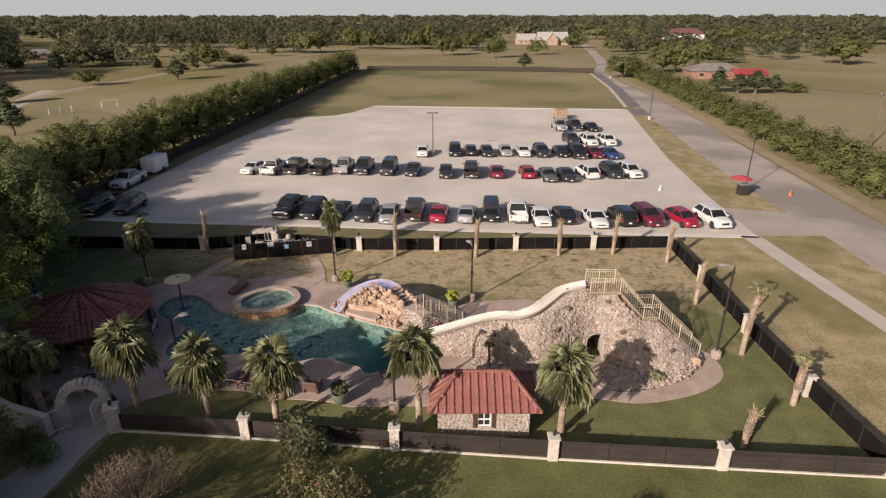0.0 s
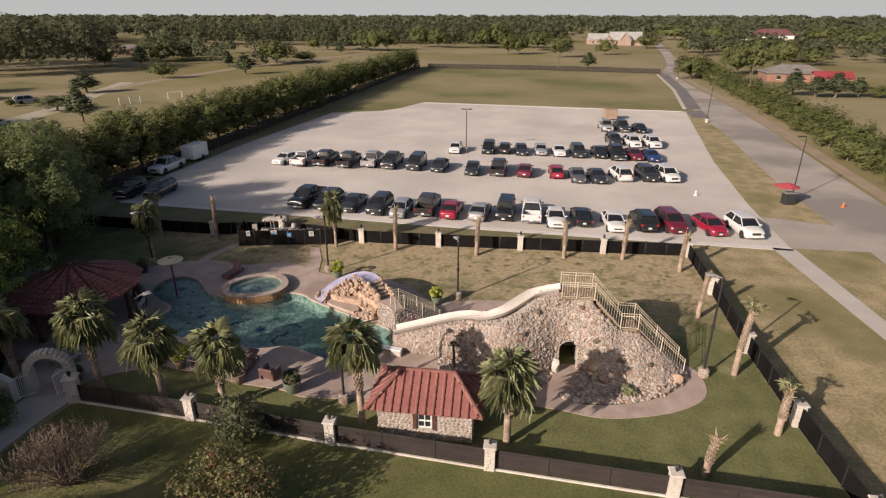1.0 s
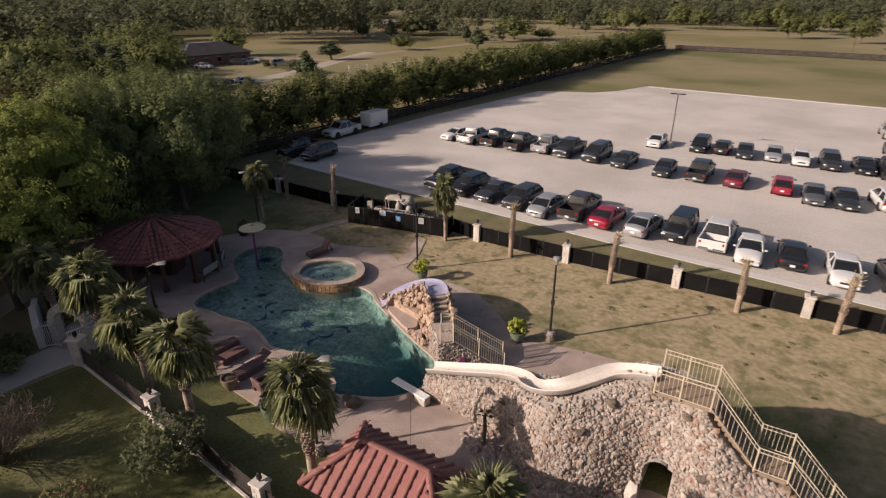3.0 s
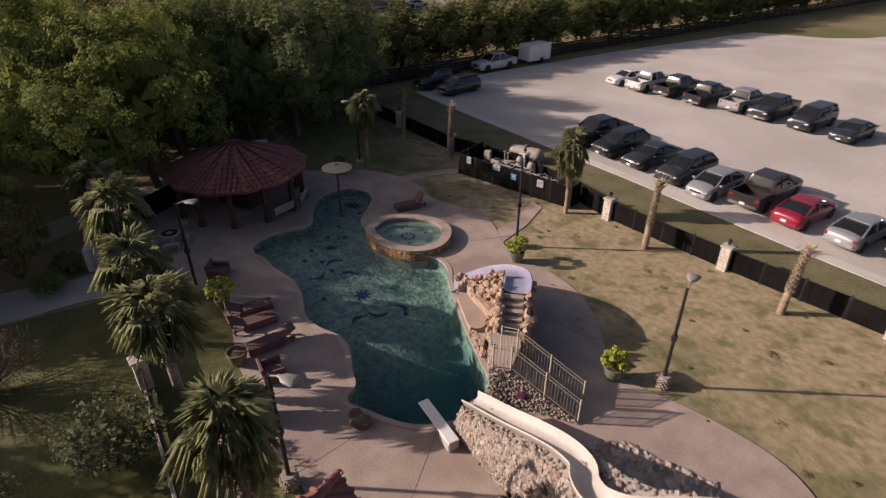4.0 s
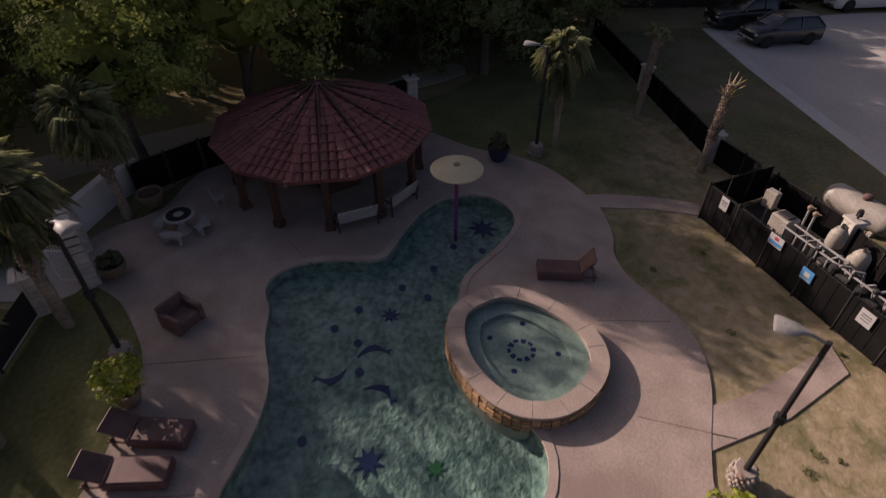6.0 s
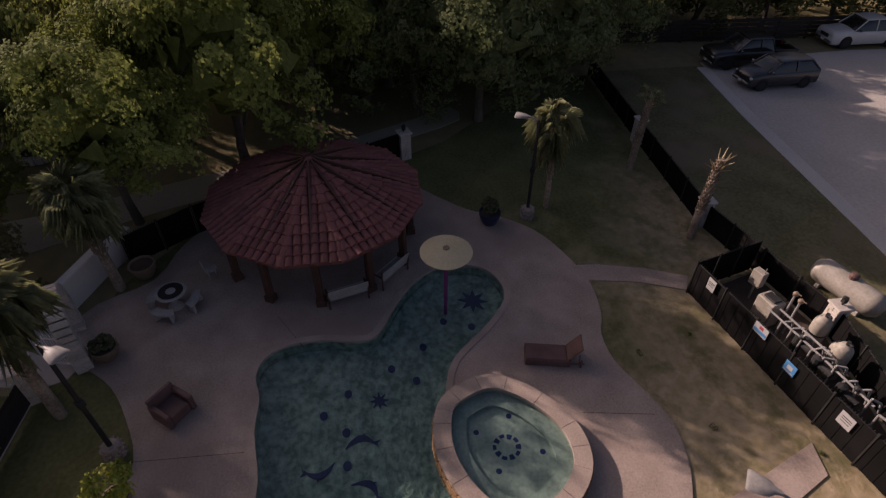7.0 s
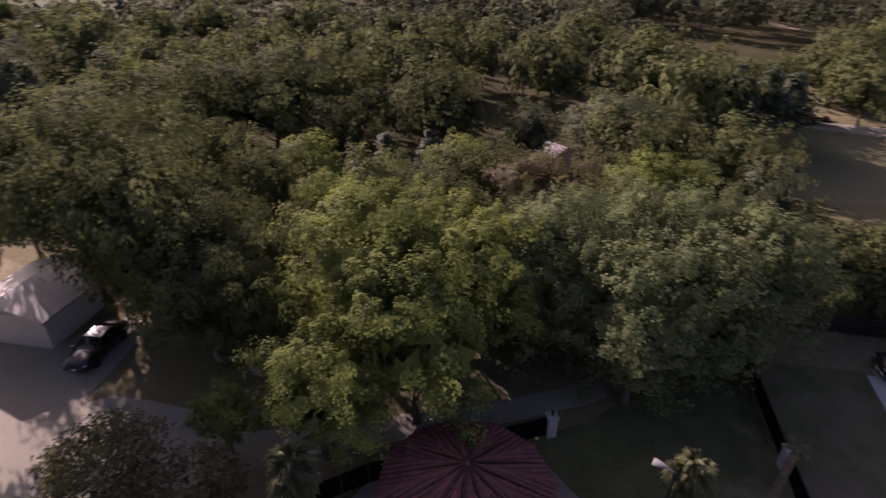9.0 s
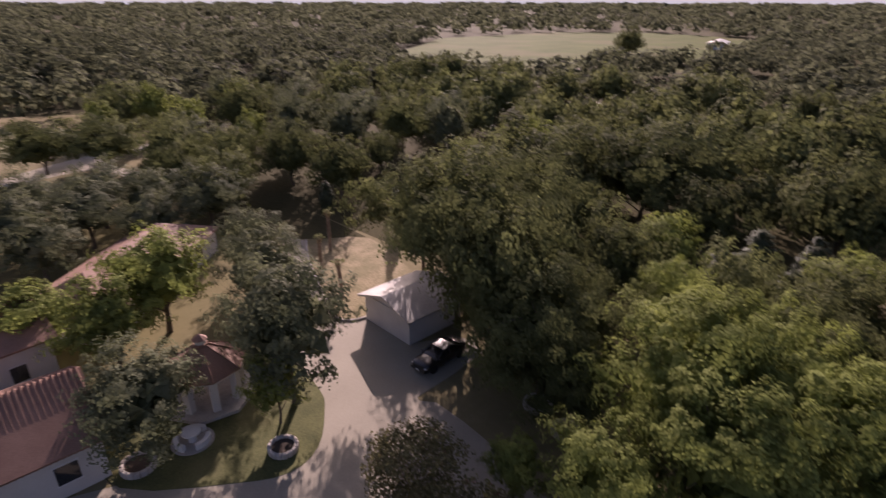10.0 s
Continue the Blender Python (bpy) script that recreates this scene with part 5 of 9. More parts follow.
boulder((11.0, 30.5, 0.35), (0.25, 0.25, 0.5), "pale boulder beside the arched doorway", "lime")
for x, t in ((5.2, 0.75), (8.9, 0.72), (6.1, 0.6), (13.2, 0.6), (14.6, 0.55), (12.3, 0.88), (16.2, 0.6), (9.7, 0.9)):
    p = face_point(x, t, 0)
    part("dark_stone", Geo().lump(p - Vector((0, 0.05, 0)), (0.24, 0.16, 0.16), 2, 0.3, rnd), M["trunk"], mound, "larger dark brown stone")

SLIDE = [(11.0, 31.9, 4.84), (10.2, 32.05, 4.56), (9.4, 32.0, 4.28), (8.6, 31.5, 3.94), (7.8, 31.0, 3.58), (7.0, 30.9, 3.28), (6.35, 31.25, 2.98), (5.85, 31.8, 2.7), (5.1, 32.1, 2.44), (4.1, 32.2, 2.12), (2.6, 32.2, 1.62), (1.5, 32.25, 1.24), (0.9, 32.28, 1.02)]
line = [Vector(p) for p in curve(SLIDE, 4, False)]
slide = thing("water_slide", "cream fibreglass water slide winding down the stone mound", "water slide")
g = Geo()
sect = [(-0.40, 0.24), (-0.37, 0.27), (-0.34, 0.24), (-0.28, 0.07), (-0.16, 0.0), (0, -0.02), (0.16, 0.0), (0.28, 0.07), (0.34, 0.24), (0.37, 0.27), (0.40, 0.24), (0.33, 0.0), (0.18, -0.1), (-0.18, -0.1), (-0.33, 0.0)]
vs = []
for i, p in enumerate(line):
    d = (line[min(i + 1, len(line) - 1)] - line[max(i - 1, 0)]).normalized()
    side = Vector((d.y, -d.x, 0)).normalized()
    up = side.cross(d)
    vs += [p + side * a + up * b for a, b in sect]
k = len(sect)
g.add(vs, [(i * k + j, i * k + (j + 1) % k, (i + 1) * k + (j + 1) % k, (i + 1) * k + j) for i in range(len(line) - 1) for j in range(k)])
part("chute", g, M["slide"], slide, smooth=50)
for p in (line[8], line[16], line[24], line[32], line[38]):
    part("support", Geo().cyl((p.x, p.y, p.z - 1.0), (p.x, p.y, p.z - 0.05), 0.07), M["cream_paint"], slide)

def railing(pts, name, label, h=1.0, gap=0.16, group="", rails=3):
    """Posts, rails and pickets along a line of foot points."""
    t = thing(name, label, "railing", group=group)
    pts = [Vector(p) for p in pts]
    up = Vector((0, 0, 1))
    for p in pts:
        part("post", Geo().box(p + up * (h / 2 + 0.02), (0.055, 0.055, h + 0.04), 0, 0.008), M["cream_paint"], t)
    for a, b in zip(pts, pts[1:]):
        d = b - a
        levels = (0.1, h - 0.16, h) if rails == 3 else (0.1, h)
        for z in levels:
            part("rail", Geo().cyl(a + up * z, b + up * z, 0.019, n=6), M["cream_paint"], t)
        k = max(2, round(Vector((d.x, d.y)).length / gap))
        g = Geo()
        for i in range(1, k):
            q = a + d * (i / k)
            g.cyl(q + up * 0.1, q + up * h, 0.0095, n=4, cap=False)
        tagged(part("picket_infill", g, M["cream_paint"], t), kind="stuff")
    return t
stairs = thing("mound_stairs", "straight stone stairs down the side of the mound", "stairs")
part("platform", Geo().box((12.0, 31.9, 4.70), (2.2, 1.6, 0.12), 0, 0.02), M["step"], stairs)
k = 11
for i in range(k):
    part("step", Geo().box((13.1 + 1.5 * (i + 0.5) / k, 31.75, 4.7 - 1.8 * (i + 1) / k - 0.05), (1.5 / k + 0.06, 1.25, 0.22), 0, 0.015), M["step"], stairs)
part("landing", Geo().box((15.05, 31.75, 2.84), (1.0, 1.25, 0.14), 0, 0.02), M["step"], stairs)
k = 15
for i in range(k):
    part("step", Geo().box((15.5 + 3.0 * (i + 0.5) / k, 31.6, 2.85 - 2.72 * (i + 1) / k - 0.05), (3.0 / k + 0.05, 1.25, 0.24), 0, 0.015), M["step"], stairs)
for y, nm in ((31.05, "front"), (32.4, "rear")):
    railing([(11.05, y, 4.75), (11.9, y, 4.75), (12.9, y, 4.75), (14.55, y, 2.95), (15.55, y, 2.95), (17.0, y - 0.05, 1.55), (18.45, y - 0.1, 0.2)], "stair_railing", "cream painted metal picket railing along the mound stairs", 1.02, 0.15, "railings of the mound stairs")

# ---- rock slide at the pool ----
rk = thing("rock_slide", "sandstone rockwork with steps and a lilac glazed pool slide", "rock slide")
rnd = random.Random(33)
def sweep(path, sect):
    """A closed section carried along a path."""
    vs = []
    for i, p in enumerate(path):
        d = (path[min(i + 1, len(path) - 1)] - path[max(i - 1, 0)]).normalized()
        side = Vector((d.y, -d.x, 0)).normalized()
        up = side.cross(d)
        vs += [p + side * a + up * b for a, b in sect]
    k = len(sect)
    return Geo().add(vs, [(i * k + j, i * k + (j + 1) % k, (i + 1) * k + (j + 1) % k, (i + 1) * k + j) for i in range(len(path) - 1) for j in range(k)])
chute = [Vector(p) for p in curve([(-1.75, 37.1, 2.12), (-2.4, 37.9, 2.02), (-3.1, 38.45, 1.8), (-4.0, 38.6, 1.45), (-4.8, 38.4, 1.02), (-5.5, 37.9, 0.52), (-6.1, 37.35, 0.08)], 5, False)]
part("lilac_chute", sweep(chute, [(-0.62, 0.14), (-0.57, 0.16), (-0.46, 0.05), (-0.2, 0.0), (0.2, 0.0), (0.46, 0.05), (0.57, 0.16), (0.62, 0.14), (0.55, -0.12), (-0.55, -0.12)]), M["blue_slide"], rk, "shiny lilac glazed slide", smooth=50)
g = Geo()
ribs = []
for i, p in enumerate(chute):
    d = (chute[min(i + 1, len(chute) - 1)] - chute[max(i - 1, 0)]).normalized()
    side = Vector((d.y, -d.x, 0)).normalized() * 0.5
    ribs += [(*(p + side).xy, -0.1), (*(p + side).xy, p.z - 0.08), (*(p - side).xy, p.z - 0.08), (*(p - side).xy, -0.1)]
g.add(ribs, [(4 * i + j, 4 * i + j + 1, 4 * i + j + 5, 4 * i + j + 4) for i in range(len(chute) - 1) for j in range(3)] + [(0, 3, 2, 1), tuple(len(ribs) - 4 + j for j in range(4))])
part("slide_base", g, M["rock"], rk)
def rock_along(points, many, spread, size, low=0.0, sink=0.35):
    for i in range(many):
        t = rnd.random() * (len(points) - 1.001)
        a, b = Vector(points[int(t)]), Vector(points[int(t) + 1])
        p = a.lerp(b, t % 1)
        p.z *= 1.27
        s = rnd.uniform(*size)
        z = p.z - s * sink - (rnd.random() ** 1.5) * low * p.z
        part("rock", Geo().lump((p.x + rnd.uniform(-spread, spread), p.y + rnd.uniform(-spread, spread), z), (s * rnd.uniform(0.8, 1.4), s * rnd.uniform(0.7, 1.1), s * rnd.uniform(0.7, 1.3)), 1, 0.35, rnd, rnd.uniform(0, 6)), M["rock"], rk)
# rim between steps and pool, inner bank of the chute, outer foot of the chute, far rim of the steps, water's edge
rock_along([(-2.55, 37.1, 2.0), (-2.1, 36.6, 1.65), (-1.6, 36.15, 1.3), (-1.1, 35.6, 0.95)], 46, 0.12, (0.09, 0.17), 0.75)
rock_along([(-2.75, 37.25, 1.95), (-3.3, 37.75, 1.75), (-4.0, 37.85, 1.4), (-4.8, 37.6, 1.0), (-5.6, 37.15, 0.5)], 56, 0.13, (0.09, 0.17), 0.8)
rock_along([(-2.6, 36.9, 1.3), (-3.2, 37.2, 1.1), (-3.9, 37.3, 0.9), (-4.6, 37.2, 0.6)], 30, 0.16, (0.12, 0.2), 0.7)
rock_along([(-2.2, 36.3, 0.8), (-1.8, 35.95, 0.7), (-1.4, 35.5, 0.5)], 22, 0.16, (0.1, 0.18), 0.7)
rock_along([(-6.35, 37.75, 0.3), (-6.0, 38.3, 0.4), (-5.4, 38.75, 0.55), (-4.6, 39.15, 0.6)], 26, 0.1, (0.1, 0.22), 0.6)
rock_along([(-4.4, 39.15, 0.9), (-3.5, 39.2, 1.2), (-2.5, 38.9, 1.45), (-1.6, 38.1, 1.65), (-1.05, 37.4, 1.35), (-0.45, 36.7, 1.05), (0.15, 36.1, 0.85)], 84, 0.08, (0.1, 0.19), 0.95)
rock_along([(-3.1, 35.75, 0.22), (-2.5, 35.5, 0.25), (-1.9, 35.25, 0.3), (-1.2, 34.95, 0.35)], 26, 0.12, (0.1, 0.2), 0.6)
rock_along([(-2.6, 37.0, 1.55), (-3.1, 37.4, 1.4), (-3.8, 37.55, 1.15), (-4.6, 37.45, 0.8)], 60, 0.2, (0.1, 0.2), 0.5)
rock_along([(-2.35, 36.75, 1.3), (-1.95, 36.35, 1.05), (-1.5, 35.9, 0.8), (-1.25, 35.55, 0.65)], 46, 0.13, (0.09, 0.17), 0.5)
rock_along([(-2.7, 36.75, 0.8), (-2.2, 36.2, 0.65), (-1.7, 35.7, 0.5)], 36, 0.18, (0.1, 0.18), 0.5)
core = Geo()
core.prism([(-2.6, 37.2), (-4.7, 37.9), (-5.4, 37.5), (-4.6, 37.1), (-3.0, 36.7), (-2.2, 36.4)], -0.1, 0.7)
core.prism([(-2.5, 37.2), (-2.1, 36.6), (-1.2, 35.6), (-1.35, 35.3), (-2.3, 36.1), (-3.0, 36.8)], -0.1, 0.4)
core.prism([(-2.5, 37.25), (-2.2, 36.75), (-1.2, 35.75), (-1.35, 35.6), (-2.4, 36.5), (-2.9, 37.1)], 0.3, 1.25)
part("core", core, M["rock"], rk)
part("splash_ledge", Geo().prism(curve([(-5.3, 37.05), (-4.85, 36.6), (-4.0, 36.15), (-3.05, 35.7), (-2.6, 36.0), (-2.9, 36.6), (-3.6, 37.1), (-4.6, 37.25)], 3), -0.1, 0.32), M["plaster"], rk, "flat tan rock ledge above the water")
part("splash_ledge", Geo().prism([(-2.35, 35.55), (-1.75, 35.0), (-1.6, 35.15), (-2.1, 35.85)], -0.1, 0.42), M["plaster"], rk, "flat tan rock ledge above the water")
# side walls of the steps
rock_along([(-0.75, 35.1, 1.55), (-1.4, 35.8, 1.75), (-2.05, 36.45, 1.95)], 60, 0.09, (0.11, 0.2), 0.5)
rock_along([(0.25, 35.65, 1.35), (-0.4, 36.35, 1.6), (-1.15, 37.15, 1.8), (-1.45, 37.6, 1.75)], 64, 0.07, (0.11, 0.19), 0.7)
k = 7
for i in range(k):
    p = Vector((-0.22, 35.2, 0)).lerp(Vector((-1.68, 36.85, 0)), (i + 0.5) / k)
    z = 1.4 + 0.13 * (i + 1)
    part("step", Geo().box((p.x, p.y, z / 2 - 0.06), (0.33, 0.92, z - 0.1), math.atan2(1.65, -1.46), 0.03), M["step"], rk)
    part("tread", Geo().box((p.x + 0.02, p.y - 0.02, z - 0.085), (0.26, 0.9, 0.05), math.atan2(1.65, -1.46), 0.015), M["plaster"], rk)
ramp = thing("cobble_ramp", "cobble faced landing and stairs beside the pool", "stairs")
UX, UY = 0.86, 0.51
along_near = lambda d: (1.15 + UX * d, 33.84 + UY * d)
LANDING = [(0.6, 33.4), (1.15, 33.84), (0.66, 34.7), (0.45, 35.1), (0.1, 35.4), (-0.8, 34.75), (-0.5, 34.5), (0.05, 34.1)]
HIGH = 1.78
rampbody = Geo().prism(LANDING, -0.1, HIGH - 0.06)
part("ramp_body", rampbody, M["mortar"], ramp)
part("platform", Geo().prism(grown(LANDING, 0.03), HIGH - 0.06, HIGH), M["plaster"], ramp)
k = 9
for i in range(k):
    a, b = along_near(2.6 * i / k), along_near(2.6 * (i + 1) / k)
    z = HIGH * (1 - (i + 1) / (k + 0.6))
    far = lambda p: (p[0] - 0.51, p[1] + 0.86)
    part("step", Geo().prism([a, b, far(b), far(a)], -0.1, z - 0.05), M["mortar"], ramp)
    a, b = along_near(2.6 * i / k - 0.01), along_near(2.6 * (i + 1) / k + 0.03)
    part("tread", Geo().prism([a, b, far(b), far(a)], z - 0.05, z), M["plaster"], ramp)
# small cobbles on the wall towards the slide and the pool
FACE = [((-0.8, 34.75), HIGH), ((-0.5, 34.5), HIGH), ((0.05, 34.1), HIGH), ((0.6, 33.4), HIGH), ((1.15, 33.84), HIGH), (along_near(2.62), 0.12)]
g = Geo()
for i in range(900):
    t = rnd.choice((0, 1, 2, 3, 3, 4, 4, 4, 4)) + rnd.random()
    (a, za), (b, zb) = FACE[int(t)], FACE[int(t) + 1]
    f = t % 1
    z = rnd.random() * (za + (zb - za) * f)
    d = Vector((b[0] - a[0], b[1] - a[1])).normalized()
    s0 = rnd.uniform(0.045, 0.08)
    g.lump((a[0] + (b[0] - a[0]) * f + 0.02 * d.y, a[1] + (b[1] - a[1]) * f - 0.02 * d.x, z), (s0, s0 * 0.8, s0 * 0.75), 1, 0.3, rnd, rnd.random() * 6)
tagged(part("cobble_facing", g, M["stone"], ramp, "small rounded stones"), kind="stuff")
part("mosaic", Geo().prism([(0.2 * (1 if j % 2 else 0.55) * math.cos(j * math.pi / 7), 0.2 * (1 if j % 2 else 0.55) * math.sin(j * math.pi / 7)) for j in range(14)], 0, 0.05), M["purple"], ramp, "purple tile figure", at=pose(1.62, 34.03, 0.85, 90, 0, 31))
railing([(0.66, 33.47, HIGH), (1.17, 33.87, HIGH), (2.27, 34.53, 0.95), (3.38, 35.18, 0.12)], "ramp_railing", "cream painted metal picket railing beside the ramp", 1.06, 0.12, "railings of the ramp")
railing([(0.14, 34.38, HIGH), (0.64, 34.72, HIGH), (1.75, 35.37, 0.95), (2.88, 36.03, 0.12)], "ramp_railing", "cream painted metal picket railing beside the ramp", 1.06, 0.12, "railings of the ramp")
db = thing("diving_board", "short pale diving board on a stone base at the deep end", "diving board", (0.55, 31.1, 0.08), math.atan2(-0.25, 1.6))
part("board", Geo().box((-0.1, 0, 0.42), (2.2, 0.42, 0.06), 0, 0.02), M["white"], db)
part("base", Geo().box((0.65, 0, 0.18), (0.7, 0.42, 0.38), 0, 0.04), M["lime"], db)

# ---- trees ----
def leaf_quads(gen, points, normals, size, ragged=0.8, slim=0.55):
    """Free leaf shapes at points, turned roughly along the normals."""
    nrm = normals + gen.normal(scale=ragged, size=normals.shape)
    nrm /= np.linalg.norm(nrm, axis=1)[:, None]
    a = np.cross(nrm, gen.normal(size=nrm.shape))
    a /= np.linalg.norm(a, axis=1)[:, None]
    b = np.cross(nrm, a)
    s = (size * (0.6 + 0.8 * gen.random(len(points))))[:, None]
    w = slim * 1.35
    return np.stack([points + a * s, points - a * s * 0.6 + b * s * w, points - a * s * 0.6 - b * s * w], axis=1)
def leaf_cloud(gen, lobes, per, size, ragged=0.5):
    """Leaves in the skins of many lobes; lobes: (centre, radii)."""
    d = gen.normal(size=(len(lobes), per, 3))
    d /= np.linalg.norm(d, axis=2)[:, :, None]
    d[:, :, 2] = np.where(d[:, :, 2] < -0.35, -d[:, :, 2], d[:, :, 2])
    c = np.array([q[0] for q in lobes])[:, None, :]
    r = np.array([q[1] for q in lobes])[:, None, :]
    k = 0.72 + 0.38 * gen.random((len(lobes), per, 1))
    return leaf_quads(gen, (c + d * r * k).reshape(-1, 3), d.reshape(-1, 3), size, ragged)

def spray_cloud(gen, centres, hearts, axes, radii, per, size, ragged=0.2, slender=1.9):
    """Leaves in the skins of many slender sprays, each drawn out along its own axis."""
    d = gen.normal(size=(len(centres), per, 3))
    d /= np.linalg.norm(d, axis=2)[:, :, None]
    d[:, :, 2] = np.where(d[:, :, 2] < -0.45, -d[:, :, 2], d[:, :, 2])
    along = (d * axes[:, None, :]).sum(axis=2, keepdims=True) * axes[:, None, :]
    k = 0.62 + 0.42 * gen.random((len(centres), per, 1))
    pts = centres[:, None, :] + radii[:, None, None] * k * (d + (slender - 1) * along)
    # leaves face away from their spray and from the heart of the crown
    out = pts - np.array((0, 0, centres[:, 2].mean() - 0.8))
    out /= np.linalg.norm(out, axis=2)[:, :, None] + 0.01
    away = pts - hearts[:, None, :]
    away /= np.linalg.norm(away, axis=2)[:, :, None] + 0.01
    face = 0.4 * d + 0.55 * out + 0.75 * away + np.array((0, 0, 0.15))
    return leaf_quads(gen, pts.reshape(-1, 3), face.reshape(-1, 3), size, ragged)

# crown radius, foot and top of the crown, lobes, leaves in each, leaf size, lobe size, material
TREE_KINDS = {"pear": (2.9, 0.5, 8.0, 150, 18, 0.20, 0.48, "leaf_pear"), "oak": (5.0, 1.0, 7.7, 96, 29, 0.25, 0.95, "leaf"), "row": (2.9, 0.5, 8.0, 150, 18, 0.20, 0.48, "leaf_row"), "row_bush": (3.4, 0.1, 8.0, 50, 20, 0.3, 0.8, "leaf_row"), "tall_oak": (5.0, 3.4, 7.7, 96, 29, 0.25, 0.9, "leaf"), "light": (3.4, 1.5, 7.8, 80, 32, 0.22, 0.72, "leaf_light"), "grey": (3.4, 1.4, 7.9, 80, 36, 0.18, 0.75, "leaf_grey"),
              "rust": (3.9, 1.0, 7.8, 75, 40, 0.2, 0.8, "leaf_rust"), "cedar": (2.4, 0.3, 8.2, 100, 22, 0.19, 0.55, "cedar"), "mid": (5.0, 0.8, 7.7, 64, 22, 0.36, 1.0, "leaf"), "hedge": (3.4, 0.1, 8.0, 50, 20, 0.3, 0.8, "leaf_row")}
TREES = {}
def tree_meshes(kind, seed, fine=1.0):
    """Trunk and crown meshes of one kind of tree, about 8 m high."""
    key = kind, seed, fine
    if key in TREES:
        return TREES[key]
    gen = np.random.default_rng(seed * 17 + len(kind))
    crown_r, lo, hi, many, per, size, lobe, mat = TREE_KINDS[kind]
    per, size = round(per * fine), size / math.sqrt(fine)
    mid, half = (lo + hi) / 2, (hi - lo) / 2
    # limbs spread over the dome, each ending in a clump of slender sprays
    limbs = {"pear": 30, "row": 30, "row_bush": 20, "hedge": 20, "cedar": 34, "oak": 26, "tall_oak": 26}.get(kind, 24)
    each = round(3.2 * many / limbs)
    tall = kind in ("pear", "hedge", "row", "row_bush")
    lobes, spots, hearts, axes, radii = [], [], [], [], []
    for i in range(limbs):
        up = 1.0 - (1.9 if tall else 1.55) * (i + 0.5) / limbs
        turn = i * 2.39996 + gen.normal(scale=0.3)
        flat = math.sqrt(max(0.0, 1 - up * up))
        k = 0.66 + 0.26 * gen.random() if i % 4 else 0.35 + 0.2 * gen.random()
        t = 0.5 + 0.5 * up * (0.86 if i % 4 else 0.6)
        taper = {"cedar": max(0.12, 1.15 - 1.1 * t), "pear": 1.12 - 0.55 * t, "row": 1.12 - 0.55 * t, "light": 1.1 - 0.3 * t}.get(kind, 1.0)
        wob = 1.0 + 0.18 * math.sin(2 * turn + seed) + 0.14 * math.sin(5 * turn + 4 * t + seed * 2)
        tip = np.array((math.cos(turn) * flat * crown_r * k * taper * wob, math.sin(turn) * flat * crown_r * k * taper * wob, lo + (hi - lo) * t + gen.normal(scale=0.25)))
        clump = crown_r * (0.24 + 0.12 * gen.random()) * (0.55 + 0.45 * min(taper, 1))
        lobes.append((tip, clump))
        out = np.array((math.cos(turn) * flat, math.sin(turn) * flat, 0.55 * up + 0.25))
        off = gen.normal(size=(each, 3))
        off = off / np.linalg.norm(off, axis=1)[:, None] + 0.45 * out
        spots.append(tip + off * clump * (0.35 + 0.65 * gen.random((each, 1)) ** 0.6) * np.array((1, 1, 1.25 if tall else 0.8)))
        hearts.append(np.repeat((tip - 0.5 * clump * out)[None, :], each, axis=0))
        lean = off + np.array((0, 0, 1.5 if tall else 0.7)) + gen.normal(scale=0.25, size=(each, 3))
        axes.append(lean / np.linalg.norm(lean, axis=1)[:, None])
        radii.append(lobe * (0.72 if tall else 0.6) * (0.55 + 0.8 * gen.random(each)) * (0.65 + 0.35 * min(taper, 1)))
    # oversized inner leaves, added to block sun through the crown
    d = gen.normal(size=(420, 3))
    d /= np.linalg.norm(d, axis=1)[:, None]
    fill = d * (0.2 + 0.48 * gen.random((420, 1)))
    slim = np.where(fill[:, 2] > 0, 1 - (0.75 if kind in ("cedar", "pear", "row") else 0.2) * fill[:, 2], 1.0)
    pts = np.stack([fill[:, 0] * crown_r * slim, fill[:, 1] * crown_r * slim, mid + fill[:, 2] * half], axis=1)
    leaves = spray_cloud(gen, np.concatenate(spots), np.concatenate(hearts), np.concatenate(axes), np.concatenate(radii), max(5, round(per / 3.2)), size, slender=2.1 if tall else 1.45)
    crown = Geo().quads(leaves).quads(leaf_quads(gen, pts, d, crown_r * 0.13, 0.4, 0.8)).mesh("crown", M[mat])
    t = Geo()
    bend = gen.normal(scale=0.12, size=(4, 2))
    foot = max(lo, 0.8)
    pts = [Vector((0, 0, -0.1)), Vector((bend[0][0], bend[0][1], foot * 0.7)), Vector((bend[1][0], bend[1][1], foot + 1.2)), Vector((bend[2][0], bend[2][1], mid + 1.2))]
    rs = [0.22, 0.17, 0.13, 0.04]
    for a, b, r0, r1 in zip(pts, pts[1:], rs, rs[1:]):
        t.cyl(a, b, r0, r1, 7, cap=False)
    for c, r in lobes[::2]:
        a = pts[1].lerp(pts[3], float(gen.random()))
        m = a.lerp(Vector(c), 0.5) + Vector((0, 0, 0.25))
        t.cyl(a, m, 0.07, 0.045, 5, cap=False).cyl(m, c, 0.045, 0.015, 5, cap=False)
    TREES[key] = (t.mesh("trunk", M["trunk"]), crown)
    return TREES[key]

